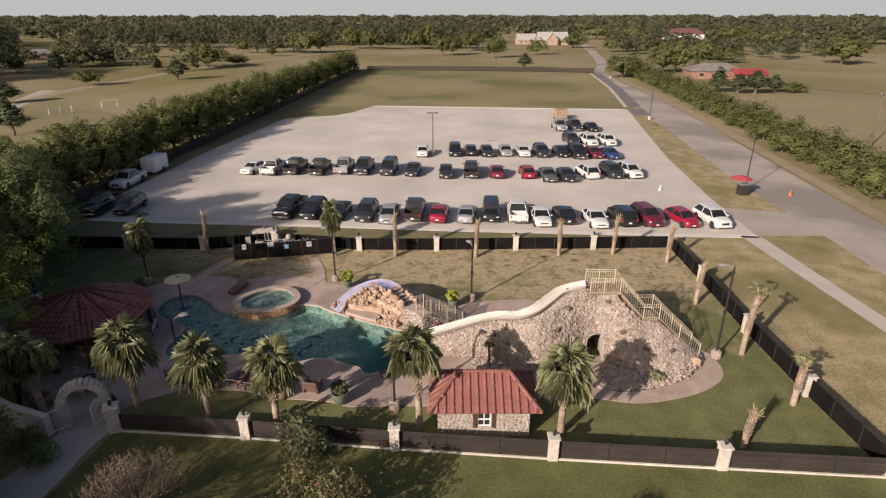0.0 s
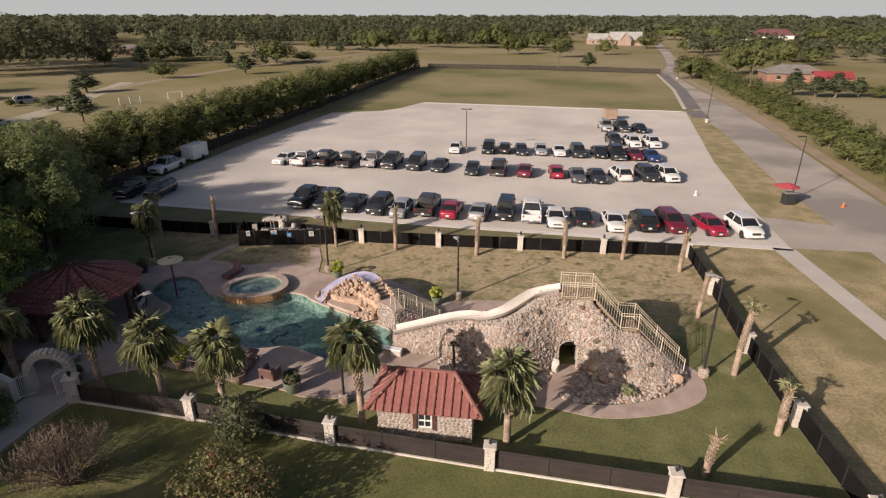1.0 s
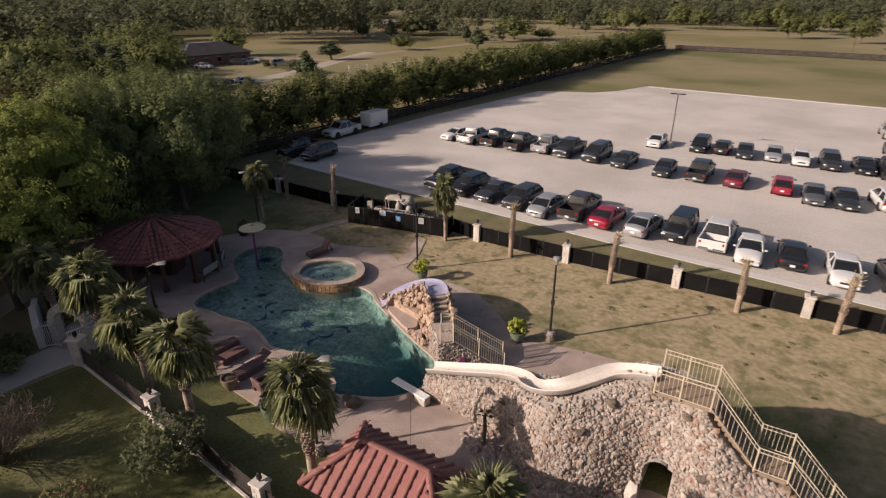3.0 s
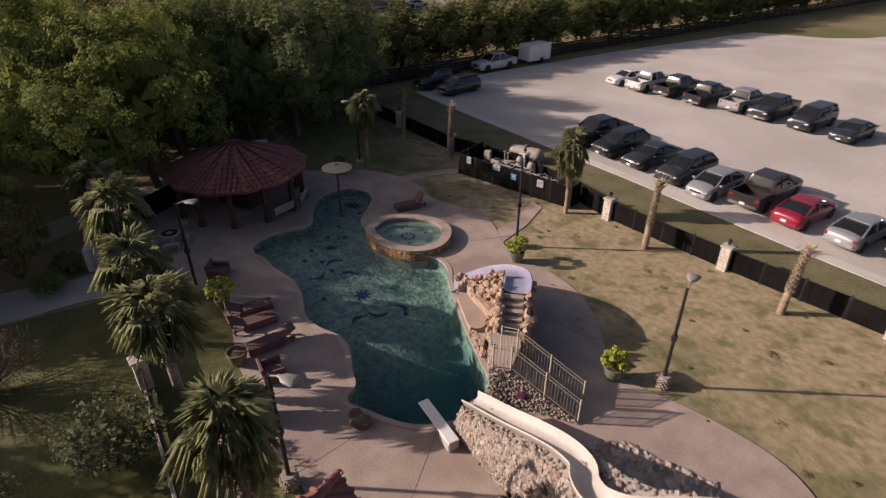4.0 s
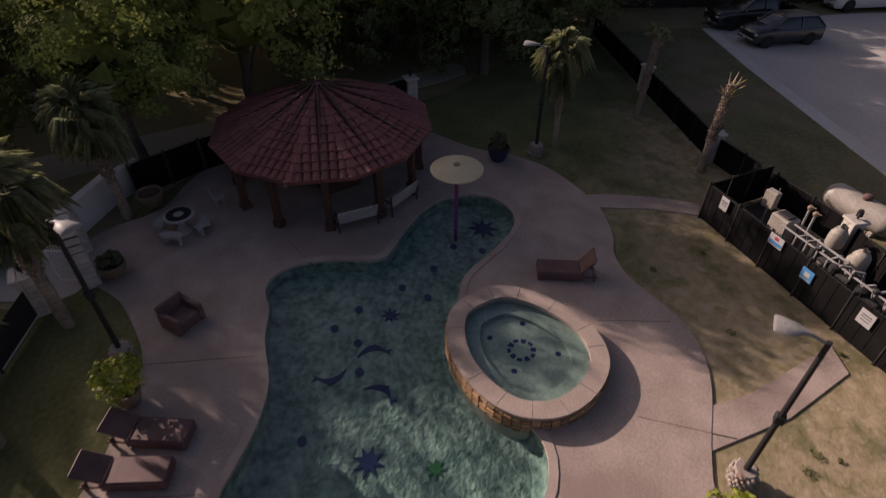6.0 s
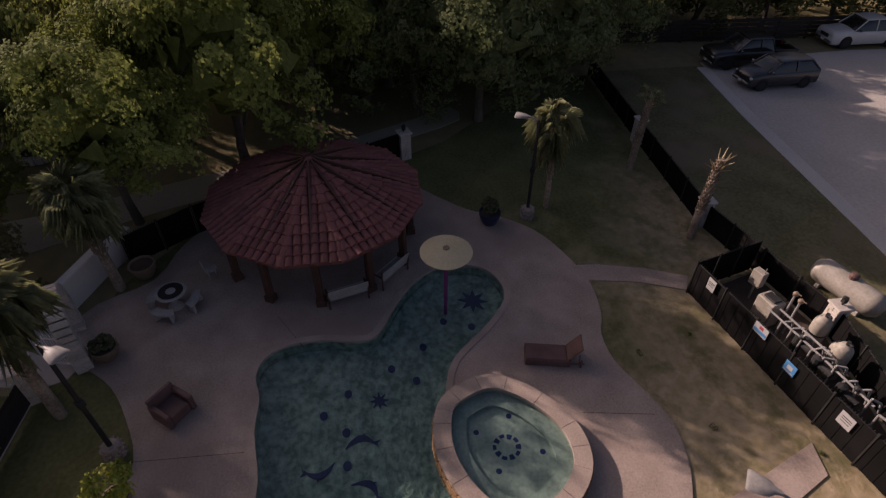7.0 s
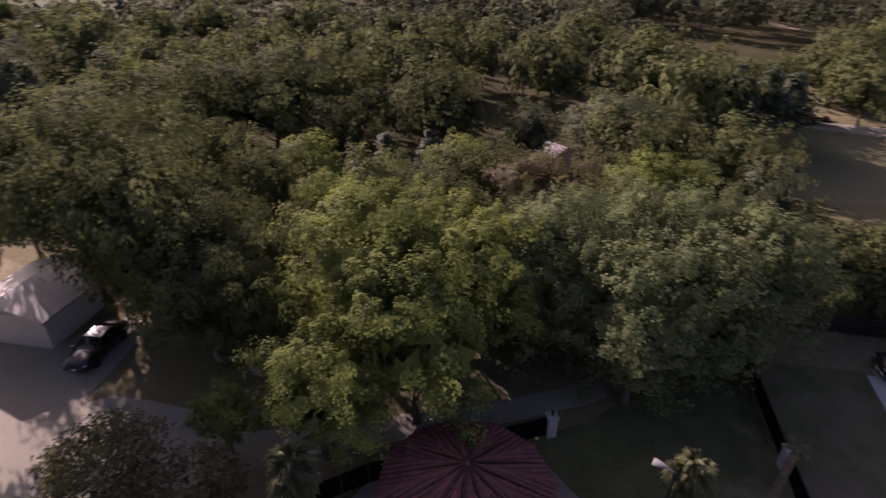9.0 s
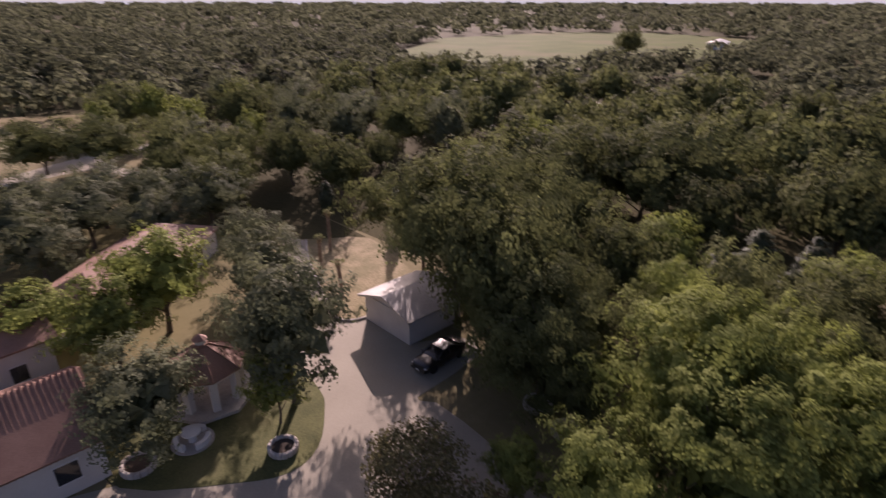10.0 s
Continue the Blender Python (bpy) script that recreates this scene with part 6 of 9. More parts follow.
TREE_WORDS = {"row": "dense upright tree with dark green leaves beside the lot", "row_bush": "bushy dark green tree of a clipped row", "pear": "dense upright tree with glossy dark green leaves", "oak": "broad tree with dense dark olive foliage", "tall_oak": "tall broad tree with a high dark olive crown", "light": "tree with light yellow-green foliage", "grey": "rounded tree with grey-green foliage",
              "rust": "tree with rusty olive foliage", "cedar": "dark conical cedar tree", "mid": "broad leafy tree with a dark green crown", "hedge": "bushy hedge shrub with dense low foliage"}
def tree(kind, x, y, h, wide=1.0, seed=0, group="", name="tree", fine=1.0):
    t = thing(name, TREE_WORDS[kind], "tree" if name == "tree" else "shrub", (x, y, 0), (x * 7 + y * 3) % 6.28, group or "trees")
    trunk, crown = tree_meshes(kind, seed % 4, fine)
    k = h / 8.2
    t.scale = (k * wide, k * wide, k)
    part("trunk", trunk, None, t)
    part("crown", crown, None, t)
    return t

rnd = random.Random(77)
for i in range(37):
    y = 56.5 + i * 4.9
    x = -43.6 + 8.8 * (y - 52) / 185 + rnd.uniform(-0.7, 0.7)
    tree("row" if y < 125 else "row_bush", x, y + rnd.uniform(-1, 1), rnd.uniform(7.0, 8.2) * (1 if y < 125 else 0.95), rnd.uniform(1.15, 1.4), i, "tree row along the parking lot", fine=2.0)
for i in range(16):
    y = 52 + i * 6.5
    tree("oak" if i % 3 == 1 else "row", -48.6 + 5 * i / 16 + rnd.uniform(-1, 1), y + rnd.uniform(-1.5, 1.5), rnd.uniform(6.5, 7.8), rnd.uniform(0.85, 1.1), i + 2, "tree row along the parking lot", fine=1.8)
# along the walk behind the gazebo
CLOSE = [("pear", -31.6, 41.8, 10.9, 1.12), ("pear", -34.2, 45.8, 10.9, 1.12), ("pear", -38.4, 50.6, 10.7, 1.16), ("pear", -37.6, 42.5, 11.9, 1.12), ("pear", -43.1, 42.5, 9.9, 1.16), ("pear", -40.6, 47.2, 10.9, 1.12), ("pear", -36.8, 37.2, 11.9, 1.07), ("light", -48.9, 46.0, 9.9, 1.25), ("rust", -48.0, 36.6, 10.2, 1.15), ("oak", -41.6, 33.4, 9.0, 0.85),
        ("light", -42.6, 19.4, 9.4, 0.75), ("light", -34.8, 25.2, 11.6, 0.88), ("light", -36.2, 29.8, 10.8, 0.95), ("light", -27.9, 29.6, 11.4, 0.95), ("light", -33.8, 33.0, 11.0, 0.9), ("light", -24.5, 25.3, 8.4, 1.0), ("oak", -31.8, 15.9, 10.8, 0.76), ("oak", -31.0, 18.9, 8.0, 0.66), ("light", -24.0, 20.1, 5.0, 0.8), ("light", -31.4, 26.0, 12.4, 0.9), ("pear", -34.6, 35.6, 10.8, 0.9), ("pear", -33.4, 38.6, 10.8, 0.87)]
CLOSE += [("oak", -45.6, 2.4, 14.5, 0.78), ("tall_oak", -35.8, 3.6, 15.0, 0.88), ("oak", -40.2, 9.4, 9.6, 0.7), ("oak", -37.0, 6.0, 8.4, 0.58), ("oak", -37.0, 15.0, 9.4, 0.72)]
NEAR = [("light", -41.6, 27.8, 9.4, 0.85), ("oak", -45.2, 28.6, 9.4, 0.8), ("oak", -47.6, 22.6, 9.6, 0.7), ("oak", -47.0, 12.2, 10.0, 0.75), ("pear", -45.0, 39.4, 8.2, 1.1), ("light", -41.0, 37.6, 8.8, 0.9), ("oak", -33.2, 11.0, 14.0, 0.6), ("oak", -51.0, 31.0, 10.0, 0.85), ("light", -56.5, 28.0, 8.6, 1.0), ("light", -52.8, 13.8, 9.0, 1.0), ("cedar", -57.7, 20.6, 8.0, 1.2), ("cedar", -50.5, 19.8, 7.6, 1.1), ("cedar", -60.5, 24.5, 7.4, 1.2), ("cedar", -53.5, 24.5, 7.0, 1.1), ("grey", -66.5, 43.5, 11.0, 1.25), ("oak", -61.7, -7.7, 13.5, 1.1), ("oak", -79.5, 4.5, 12.5, 1.15), ("oak", -70.0, 3.0, 12.5, 1.1)]
# round the drive and the front lawn
NEAR += [("grey", -10.4, 1.8, 8.0, 1.2), ("light", -11.6, -9.2, 8.2, 1.0), ("light", -16.6, -12.4, 9.8, 1.1), ("grey", -24.0, -8.4, 8.8, 1.05), ("grey", -19.6, 3.6, 11.6, 0.95), ("light", -17.7, 4.8, 5.8, 0.75), ("grey", -29.4, -32.6, 8.6, 1.25), ("light", -7.4, -13.4, 7.6, 1.1), ("grey", -26.8, -16.0, 8.2, 1.0), ("grey", -17.0, -37.0, 8.0, 1.4), ("grey", -22.0, -31.6, 7.0, 1.2), ("grey", -11.0, -30.0, 7.6, 1.3), ("grey", -10.0, -37.0, 8.2, 1.3),
         ("grey", -2.0, -32.0, 8.0, 1.2), ("grey", -12.0, -44.0, 8.5, 1.3), ("grey", -20.0, -43.0, 8.5, 1.2), ("grey", -25.0, -39.0, 8.0, 1.2), ("oak", -33.5, -37.5, 9.0, 0.9), ("oak", -28.4, -72.3, 9.0, 1.3), ("oak", -20.0, -76, 9.0, 1.2), ("oak", -40.5, -49, 9.5, 0.8), ("oak", -34, -57, 10.5, 0.8), ("oak", -46.5, -43, 10.0, 0.85), ("grey", -39, -60, 9.0, 1.1), ("oak", -30.5, -49.5, 8.0, 0.75)]
for i, (kind, x, y, h, wide) in enumerate(CLOSE):
    tree(kind, x, y, h, wide, i, fine=9.0)
for i, (kind, x, y, h, wide) in enumerate(NEAR):
    tree(kind, x, y, h, wide, i, fine=3.6)
NEAR += CLOSE

# ---- cars ----
def loft(sections):
    """Skin over cross-sections: rows of (x, half width, points (share of half width, z))."""
    g = Geo()
    k = len(sections[0][1])
    vs = []
    for x, row in sections:
        vs += [(x, y, z) for y, z in row]
    n = len(sections)
    g.add(vs, [(i * k + j, i * k + (j + 1) % k, (i + 1) * k + (j + 1) % k, (i + 1) * k + j) for i in range(n - 1) for j in range(k)] + [tuple(range(k - 1, -1, -1)), tuple(range((n - 1) * k, n * k))])
    return g

SHAPES = {
    # length, width, height, bonnet height, belt height, cabin stations (screen foot, roof front, roof rear, rear foot), boot height
    "sedan": (4.85, 1.84, 1.45, 0.92, 0.96, (1.2, 0.2, -0.85, -1.95), 1.02),
    "hatch": (4.3, 1.78, 1.5, 0.95, 0.98, (1.25, 0.3, -1.2, -2.05), 1.0),
    "suv": (4.8, 1.92, 1.72, 1.06, 1.1, (1.3, 0.4, -1.65, -2.32), 1.12),
    "large suv": (5.2, 2.02, 1.9, 1.15, 1.18, (1.4, 0.5, -2.05, -2.5), 1.2),
    "pickup": (5.8, 2.03, 1.92, 1.17, 1.2, (1.4, 0.55, -0.95, -1.25), 1.22),
    "jeep": (4.6, 1.9, 1.85, 1.12, 1.14, (0.75, 0.5, -2.1, -2.2), 1.16),
}
def build_car(kind, colour):
    length, w, h, bonnet, belt, (c0, c1, c2, c3), boot = SHAPES[kind]
    L, W = length / 2, w / 2
    word = {"hatch": "small hatchback", "jeep": "boxy four-wheel drive", "pickup": "crew cab pickup truck", "suv": "SUV", "large suv": "large SUV"}.get(kind, kind)
    car = thing("pickup_truck" if kind == "pickup" else "car", colour + " " + word + " parked on pale gravel", "pickup truck" if kind == "pickup" else "car", group="cars in the parking lot")
    p = paint(colour, COLOURS[colour], 0.4 if colour in ("silver", "grey", "charcoal") else 0.0)
    def row(hw, top, low=0.24, crown=0.06):
        half = [(hw * 0.90, low), (hw, low + 0.16), (hw, top * 0.56), (hw * 0.985, top * 0.8), (hw * 0.93, top - 0.05), (hw * 0.8, top + crown * 0.2), (hw * 0.45, top + crown * 0.8)]
        return [(-y, z) for y, z in half] + [(0, top + crown)] + half[::-1] + [(0, low - 0.02)]
    bed = kind == "pickup"
    blunt = kind in ("pickup", "jeep", "large suv")
    n0, n1, n2 = (0.86, 0.92, 0.97) if blunt else (0.62, 0.78, 0.9)
    ss = [(L, row(W * n0, bonnet * (0.74 if blunt else 0.62), 0.36)), (L - 0.07, row(W * n1, bonnet * (0.88 if blunt else 0.76), 0.3)), (L - 0.22, row(W * n2, bonnet * (0.95 if blunt else 0.87), 0.26)), (L - 0.55, row(W * 0.985, bonnet * 0.965)), (c0 + 0.1, row(W, bonnet + 0.02)), (c0 - 0.35, row(W, belt))]
    if bed:
        ss += [(c3 + 0.05, row(W, belt))]
    else:
        ss += [(c3 * 0.6, row(W, belt)), (c3 - (0.05 if L + c3 > 0.2 else 0), row(W * 0.985, boot)), (-L + 0.28, row(W * 0.95, boot * 0.98, 0.27)), (-L + 0.08, row(W * 0.88, boot * 0.9, 0.3)), (-L, row(W * 0.76, boot * 0.74, 0.38))]
    part("body", loft(ss[::-1]), p, car, smooth=50)
    if bed:
        g = Geo().box(((c3 - L) / 2, 0, 0.62), (L + c3 + 0.02, w * 0.98, 0.1), 0, 0.02)
        for s in (-1, 1):
            g.box(((c3 - L) / 2, s * (W - 0.09), 0.83), (L + c3 + 0.02, 0.16, 0.78), 0, 0.04)
        part("bed", g, p, car)
        part("tailgate", Geo().box((-L + 0.05, 0, 0.86), (0.09, w * 0.86, 0.66), 0, 0.02), p, car)
        part("bed_liner", Geo().box(((c3 - L) / 2, 0, 0.685), (L + c3 - 0.14, w * 0.82, 0.03)), M["black_plastic"], car, "black bed liner")
    def cab(x, hw, z0, z1, k):
        dz = min(0.11, (z1 - z0) * 0.45)
        half = [(hw, z0), (hw * (0.45 + 0.55 * k), z0 * 0.45 + z1 * 0.55 - dz * 0.3), (hw * k, z1 - dz), (hw * k * 0.94, z1 - dz * 0.35), (hw * k * 0.75, z1 - dz * 0.08)]
        return [(-y, z) for y, z in half] + half[::-1]
    hw = W * 0.93
    glass = loft([(c3, cab(c3, hw, belt - 0.05, belt + 0.02, 0.97)), (c2, cab(c2, hw, belt - 0.05, h - 0.035, 0.80)), ((c1 + c2) / 2, cab(0, hw, belt - 0.05, h - 0.03, 0.80)), (c1, cab(c1, hw, belt - 0.05, h - 0.045, 0.80)), (c0, cab(c0, hw * 0.98, belt - 0.06, bonnet + 0.05, 0.97))])
    part("greenhouse", glass, M["car_glass"], car, "dark tinted glass", smooth=45)
    part("roof", loft([(c2 - 0.06, cab(c2, hw * 0.82, h - 0.06, h, 0.96)), ((c1 + c2) / 2, cab(0, hw * 0.825, h - 0.05, h + 0.015, 0.96)), (c1 + 0.05, cab(c1, hw * 0.82, h - 0.07, h - 0.01, 0.96))]), p, car, smooth=35)
    for s in (-1, 1):
        ends = [((c0 - 0.02, s * hw * 0.96, belt), (c1 + 0.04, s * hw * 0.79, h - 0.05)), (((c1 + c2) / 2, s * hw * 1.0, belt), ((c1 + c2) / 2, s * hw * 0.81, h - 0.04)), ((c3 + 0.03, s * hw * 0.98, belt), (c2 - 0.02, s * hw * 0.79, h - 0.05))]
        for a, b in ends:
            part("pillar", Geo().cyl(a, b, 0.045, 0.04, 6), p, car)
        part("mirror", Geo().box((c0 - 0.25, s * (W + 0.09), belt + 0.06), (0.12, 0.2, 0.13), 0, 0.03), p if not bed else M["black_plastic"], car)
        part("headlight", Geo().box((L - (0.08 if blunt else 0.2), s * W * 0.68, bonnet * 0.72), (0.2, W * 0.36, 0.14), s * (-0.1 if blunt else -0.5), 0.04), M["lamp_glass"], car, "clear headlight")
        part("tail_light", Geo().box((-L + 0.06, s * W * 0.80, boot * 0.80), (0.12, W * 0.24, 0.24 if kind in ("pickup", "suv", "large suv", "jeep") else 0.15), 0, 0.03), M["tail_glass"], car, "red tail light")
    part("grille", Geo().box((L - 0.01, 0, bonnet * 0.66), (0.06, W * 0.86, 0.24 if h > 1.6 else 0.13), 0, 0.02), M["black_plastic"], car, "dark grille")
    part("front_bumper", Geo().box((L - 0.03, 0, 0.42), (0.16, w * 0.84, 0.2), 0, 0.05), M["chrome"] if bed else p, car)
    part("rear_bumper", Geo().box((-L + 0.02, 0, 0.5), (0.16, w * 0.86, 0.2), 0, 0.05), M["chrome"] if bed else p, car)
    part("number_plate", Geo().box((-L - 0.05, 0, 0.62), (0.03, 0.32, 0.16)), M["plate"], car, "pale number plate")
    part("number_plate", Geo().box((L + 0.05, 0, 0.46), (0.03, 0.32, 0.13)), M["plate"], car, "pale number plate")
    r = 0.40 if h > 1.8 else (0.36 if h > 1.6 else 0.33)
    tyre = Geo().lathe([(r * 0.62, -0.11), (r * 0.95, -0.115), (r, -0.08), (r, 0.08), (r * 0.95, 0.115), (r * 0.62, 0.11)], n=18)
    tyre = tyre.mesh("tyre", M["tyre"], 40)
    rim = Geo().lathe([(r * 0.63, 0.09), (r * 0.55, 0.06), (r * 0.2, 0.075), (0.0, 0.08)], n=14)
    for i in range(5):
        rim.box((0, 0, 0), (r * 0.5, r * 0.13, 0.03), m=Matrix.Rotation(i * 1.2566, 4, "Z") @ Matrix.Translation((r * 0.35, 0, 0.08)))
    rim = rim.mesh("rim", M["rim"], 30)
    well = Geo().lathe([(r * 1.14, -0.1), (r * 1.14, 0.02), (0, 0.03)], n=18).mesh("wheel_arch", M["black_plastic"])
    for x in (L * 0.62, -L * 0.60):
        for s in (-1, 1):
            wh = thing("wheel", "", "")
            wh.parent = car
            wh.matrix_basis = pose(x, s * (W - 0.1), r, -90 * s, 0, 0)
            part("tyre", tyre, None, wh)
            part("rim", rim, None, wh)
            part("wheel_arch", well, None, car, at=pose(x, s * (W - 0.02), r + 0.03, -90 * s, 0, 0))
    return car
CARS = {}
def car(kind, colour, x, y, heading):
    """heading: degrees of the nose, 0 along +x."""
    key = kind, colour
    m = pose(x, y, 0.035, 0, 0, heading)
    if key in CARS:
        return copy_thing(CARS[key], m)
    CARS[key] = build_car(kind, colour)
    CARS[key].matrix_basis = m
    return CARS[key]

# kind, colour, middle of the end nearest the fence, nose south (S) or north (N), degrees off
ROW_1 = [("pickup", "black", -15.6, 57.5, "S", -9), ("suv", "black", -12.7, 57.2, "S", -7), ("sedan", "charcoal", -9.75, 56.9, "S", -6), ("suv", "charcoal", -6.6, 56.4, "S", -5), ("hatch", "silver", -4.0, 55.8, "S", -4), ("pickup", "brown", -1.3, 56.5, "N", -3), ("sedan", "red", 1.35, 56.1, "N", -5), ("sedan", "silver", 4.3, 55.9, "N", -7), ("jeep", "black", 7.1, 56.4, "S", -4)]
ROW_1 += [("pickup", "white", 9.95, 55.9, "N", -2), ("sedan", "white", 12.5, 54.9, "S", 2), ("sedan", "black", 15.2, 55.6, "N", 2), ("sedan", "white", 18.3, 54.4, "S", 3), ("suv", "black", 21.4, 55.0, "N", 5), ("suv", "dark red", 24.2, 54.9, "S", 9), ("hatch", "red", 27.9, 54.7, "S", 12), ("suv", "white", 31.0, 54.4, "S", 8)]
ROW_2 = [("sedan", "white", -25.4, 75.9, "S", -14), ("pickup", "white", -22.2, 75.3, "N", -4), ("pickup", "black", -19.2, 75.8, "N", -5), ("pickup", "black", -15.6, 75.3, "N", -4), ("pickup", "silver", -12.2, 75.9, "N", -3), ("pickup", "charcoal", -9.4, 75.6, "S", -4), ("large suv", "charcoal", -5.8, 75.3, "S", -4), ("sedan", "charcoal", -2.4, 74.8, "S", -5), ("sedan", "charcoal", 2.4, 73.7, "S", 0)]
ROW_2 += [("pickup", "black", 5.8, 73.7, "N", -2), ("sedan", "dark red", 9.3, 73.7, "N", -3), ("hatch", "red", 13.6, 73.7, "N", 2), ("sedan", "grey", 16.3, 71.9, "S", 3), ("sedan", "charcoal", 18.9, 71.9, "S", 6), ("suv", "white", 22.2, 73.4, "N", 10), ("suv", "charcoal", 25.6, 73.7, "S", 9), ("suv", "white", 28.2, 73.7, "S", 12)]
ROW_3 = [("hatch", "white", -1.2, 86.2, "S", 0), ("suv", "black", 3.9, 86.6, "S", 0), ("hatch", "black", 6.4, 87.0, "N", 0), ("sedan", "charcoal", 9.1, 86.2, "S", 4), ("sedan", "silver", 12.0, 86.6, "S", 2), ("sedan", "white", 14.8, 86.2, "S", 3), ("suv", "charcoal", 17.7, 85.9, "S", 5), ("sedan", "black", 20.9, 85.9, "S", 6), ("pickup", "black", 23.3, 84.8, "S", 8), ("sedan", "dark red", 26.0, 85.2, "S", 10), ("sedan", "blue", 28.4, 84.6, "S", 12)]
ROW_4 = [("suv", "charcoal", 24.4, 95.2, "S", 6), ("suv", "white", 27.3, 94.0, "S", 8), ("suv", "white", 30.4, 94.0, "S", 9), ("pickup", "silver", 24.7, 107.2, "S", 4), ("pickup", "charcoal", 27.6, 107.2, "S", 5), ("sedan", "black", 30.7, 106.7, "S", 6)]
for kind, colour, x, y, nose, off in ROW_1 + ROW_2 + ROW_3 + ROW_4:
    half = SHAPES[kind][0] / 2
    a = radians(90 + off)
    car(kind, colour, x + half * math.cos(a), y + half * math.sin(a), math.degrees(a) + (180 if nose == "S" else 0))
car("pickup", "black", -36.9, 61.3, -92)
car("suv", "charcoal", -33.7, 61.3, -88)
car("pickup", "white", -39.2, 71.6, -92)
car("sedan", "black", -30.6, 7.0, 3)
trailer = thing("cargo_trailer", "white enclosed cargo trailer behind a white pickup", "trailer", (-38.8, 78.3, 0.03), radians(-92))
part("box", Geo().box((0, 0, 1.35), (3.8, 2.0, 1.95), 0, 0.06), M["white"], trailer)
part("drawbar", Geo().cyl((1.9, 0.4, 0.5), (3.0, 0, 0.5), 0.05, n=6).cyl((1.9, -0.4, 0.5), (3.0, 0, 0.5), 0.05, n=6), M["black_metal"], trailer)
for s in (-1, 1):
    part("wheel", Geo().cyl((-0.3, s * 0.85, 0.34), (-0.3, s * 1.06, 0.34), 0.34, n=16), M["tyre"], trailer, "black trailer wheel")
    part("fender", Geo().box((-0.3, s * 1.05, 0.72), (1.0, 0.2, 0.05), 0, 0.02), M["chrome"], trailer)

# ---- woods ----
CLEAR = [DRIVE, YARD, [(-30, -24), (-12, -30), (6, -24), (8, 12), (-14, 14), (-30, 16)], [(-42, -20), (-28, -20), (-28, 6), (-37.5, 6), (-40, -4)],
         [(-66, 62), (-66, 122), (-92, 150), (-150, 170), (-170, 110), (-128, 84), (-104, 66), (-82, 60)], [(-92, 26), (-74, 26), (-74, 38), (-92, 36)], [(-72, 40), (-60, 56), (-70, 70), (-84, 64)], [(-26, -58), (-46, -80), (-40, -92), (-10, -80), (-6, -66)], [(2, -95), (-36, -90), (-36, -126), (2, -128)],
         MEADOW, [(-70, 26), (-71, 38), (-80, 52), (-96, 54), (-92, 30), (-82, 24)], [(-120, -34), (-134, -30), (-140, -46), (-124, -50)], LOT, BACKFIELD]
TAKEN = [(x, y, 3.2) for _, x, y, _, _ in NEAR]
rnd = random.Random(123)
def free(x, y, gap):
    return not any(inside((x, y), c) for c in CLEAR) and all((x - a) ** 2 + (y - b) ** 2 > max(gap, r) ** 2 for a, b, r in TAKEN)
made = 0
for _ in range(9000):
    x, y = rnd.uniform(-140, -30), rnd.uniform(-100, 58)
    if (x > -44 and y > 8) or (x + 4) ** 2 + (y - 35) ** 2 < 26 ** 2:
        continue
    gap = 8.6 if x > -75 else 9.2
    if free(x, y, gap) and made < 148:
        TAKEN.append((x, y, 0))
        made += 1
        near = x > -75
        kind = rnd.choice(("oak", "oak", "oak", "light", "grey", "cedar") if near else ("mid", "mid", "mid", "mid", "cedar"))
        tree(kind, x, y, rnd.uniform(7.0, 13.0) if kind != "cedar" else rnd.uniform(6, 8), rnd.uniform(0.72, 0.98), rnd.randrange(4), "trees of the wood", fine=2.0 if near else 1.4)

def far_woods(name, spots, label, many, per, size):
    """Far trees: ragged domes of leaf clumps, one mesh."""
    gen = np.random.default_rng(len(spots))
    out = []
    for x, y, h, r in spots:
        turn, up = np.arange(many) * 2.39996 + gen.random() * 6, 0.95 - 0.95 * (np.arange(many) + 0.5) / many
        flat = np.sqrt(1 - up * up) * r * (0.55 + 0.25 * gen.random(many))
        c = np.stack([x + np.cos(turn) * flat, y + np.sin(turn) * flat, h * (0.25 + 0.62 * up)], axis=1)
        d = gen.normal(size=(many, per, 3))
        d /= np.linalg.norm(d, axis=2)[:, :, None]
        d[:, :, 2] = np.abs(d[:, :, 2]) * 1.1 - 0.3
        p = (c[:, None, :] + d * np.array((r * 0.34, r * 0.34, h * 0.17)) * (0.7 + 0.4 * gen.random((many, per, 1)))).reshape(-1, 3)
        heart = p - np.array((x, y, 0.3 * h))
        face = 0.6 * d.reshape(-1, 3) + 0.7 * heart / np.linalg.norm(heart, axis=1)[:, None]
        out.append(leaf_quads(gen, p, face, size * r / 5.0, 0.16, 0.75))
    return solid(name, Geo().quads(np.concatenate(out)), M["far_leaf"], label, "woods", kind="stuff")
def belt(many, r0, r1, a0, a1, keep, h=(6.5, 13.0), grow=1.0):
    """Trees between two ranges of distance and bearing; a bearing of 0 is north, to the west positive."""
    tries, found = 0, []
    while len(found) < many and tries < many * 12:
        tries += 1
        d = math.sqrt(rnd.uniform(r0 * r0, r1 * r1)) if r1 < 900 else r0 * (r1 / r0) ** rnd.random()
        a = radians(rnd.uniform(a0, a1))
        x, y = -d * math.sin(a), 20 + d * math.cos(a)
        if keep(x, y) and not any(inside((x, y), c) for c in CLEAR):
            s = 1.0 + grow * max(0, d - 400) / 1400
            found.append((x, y, rnd.uniform(*h) * (1 + 0.12 * (s - 1)), rnd.uniform(4.6, 6.8) * s))
    return found
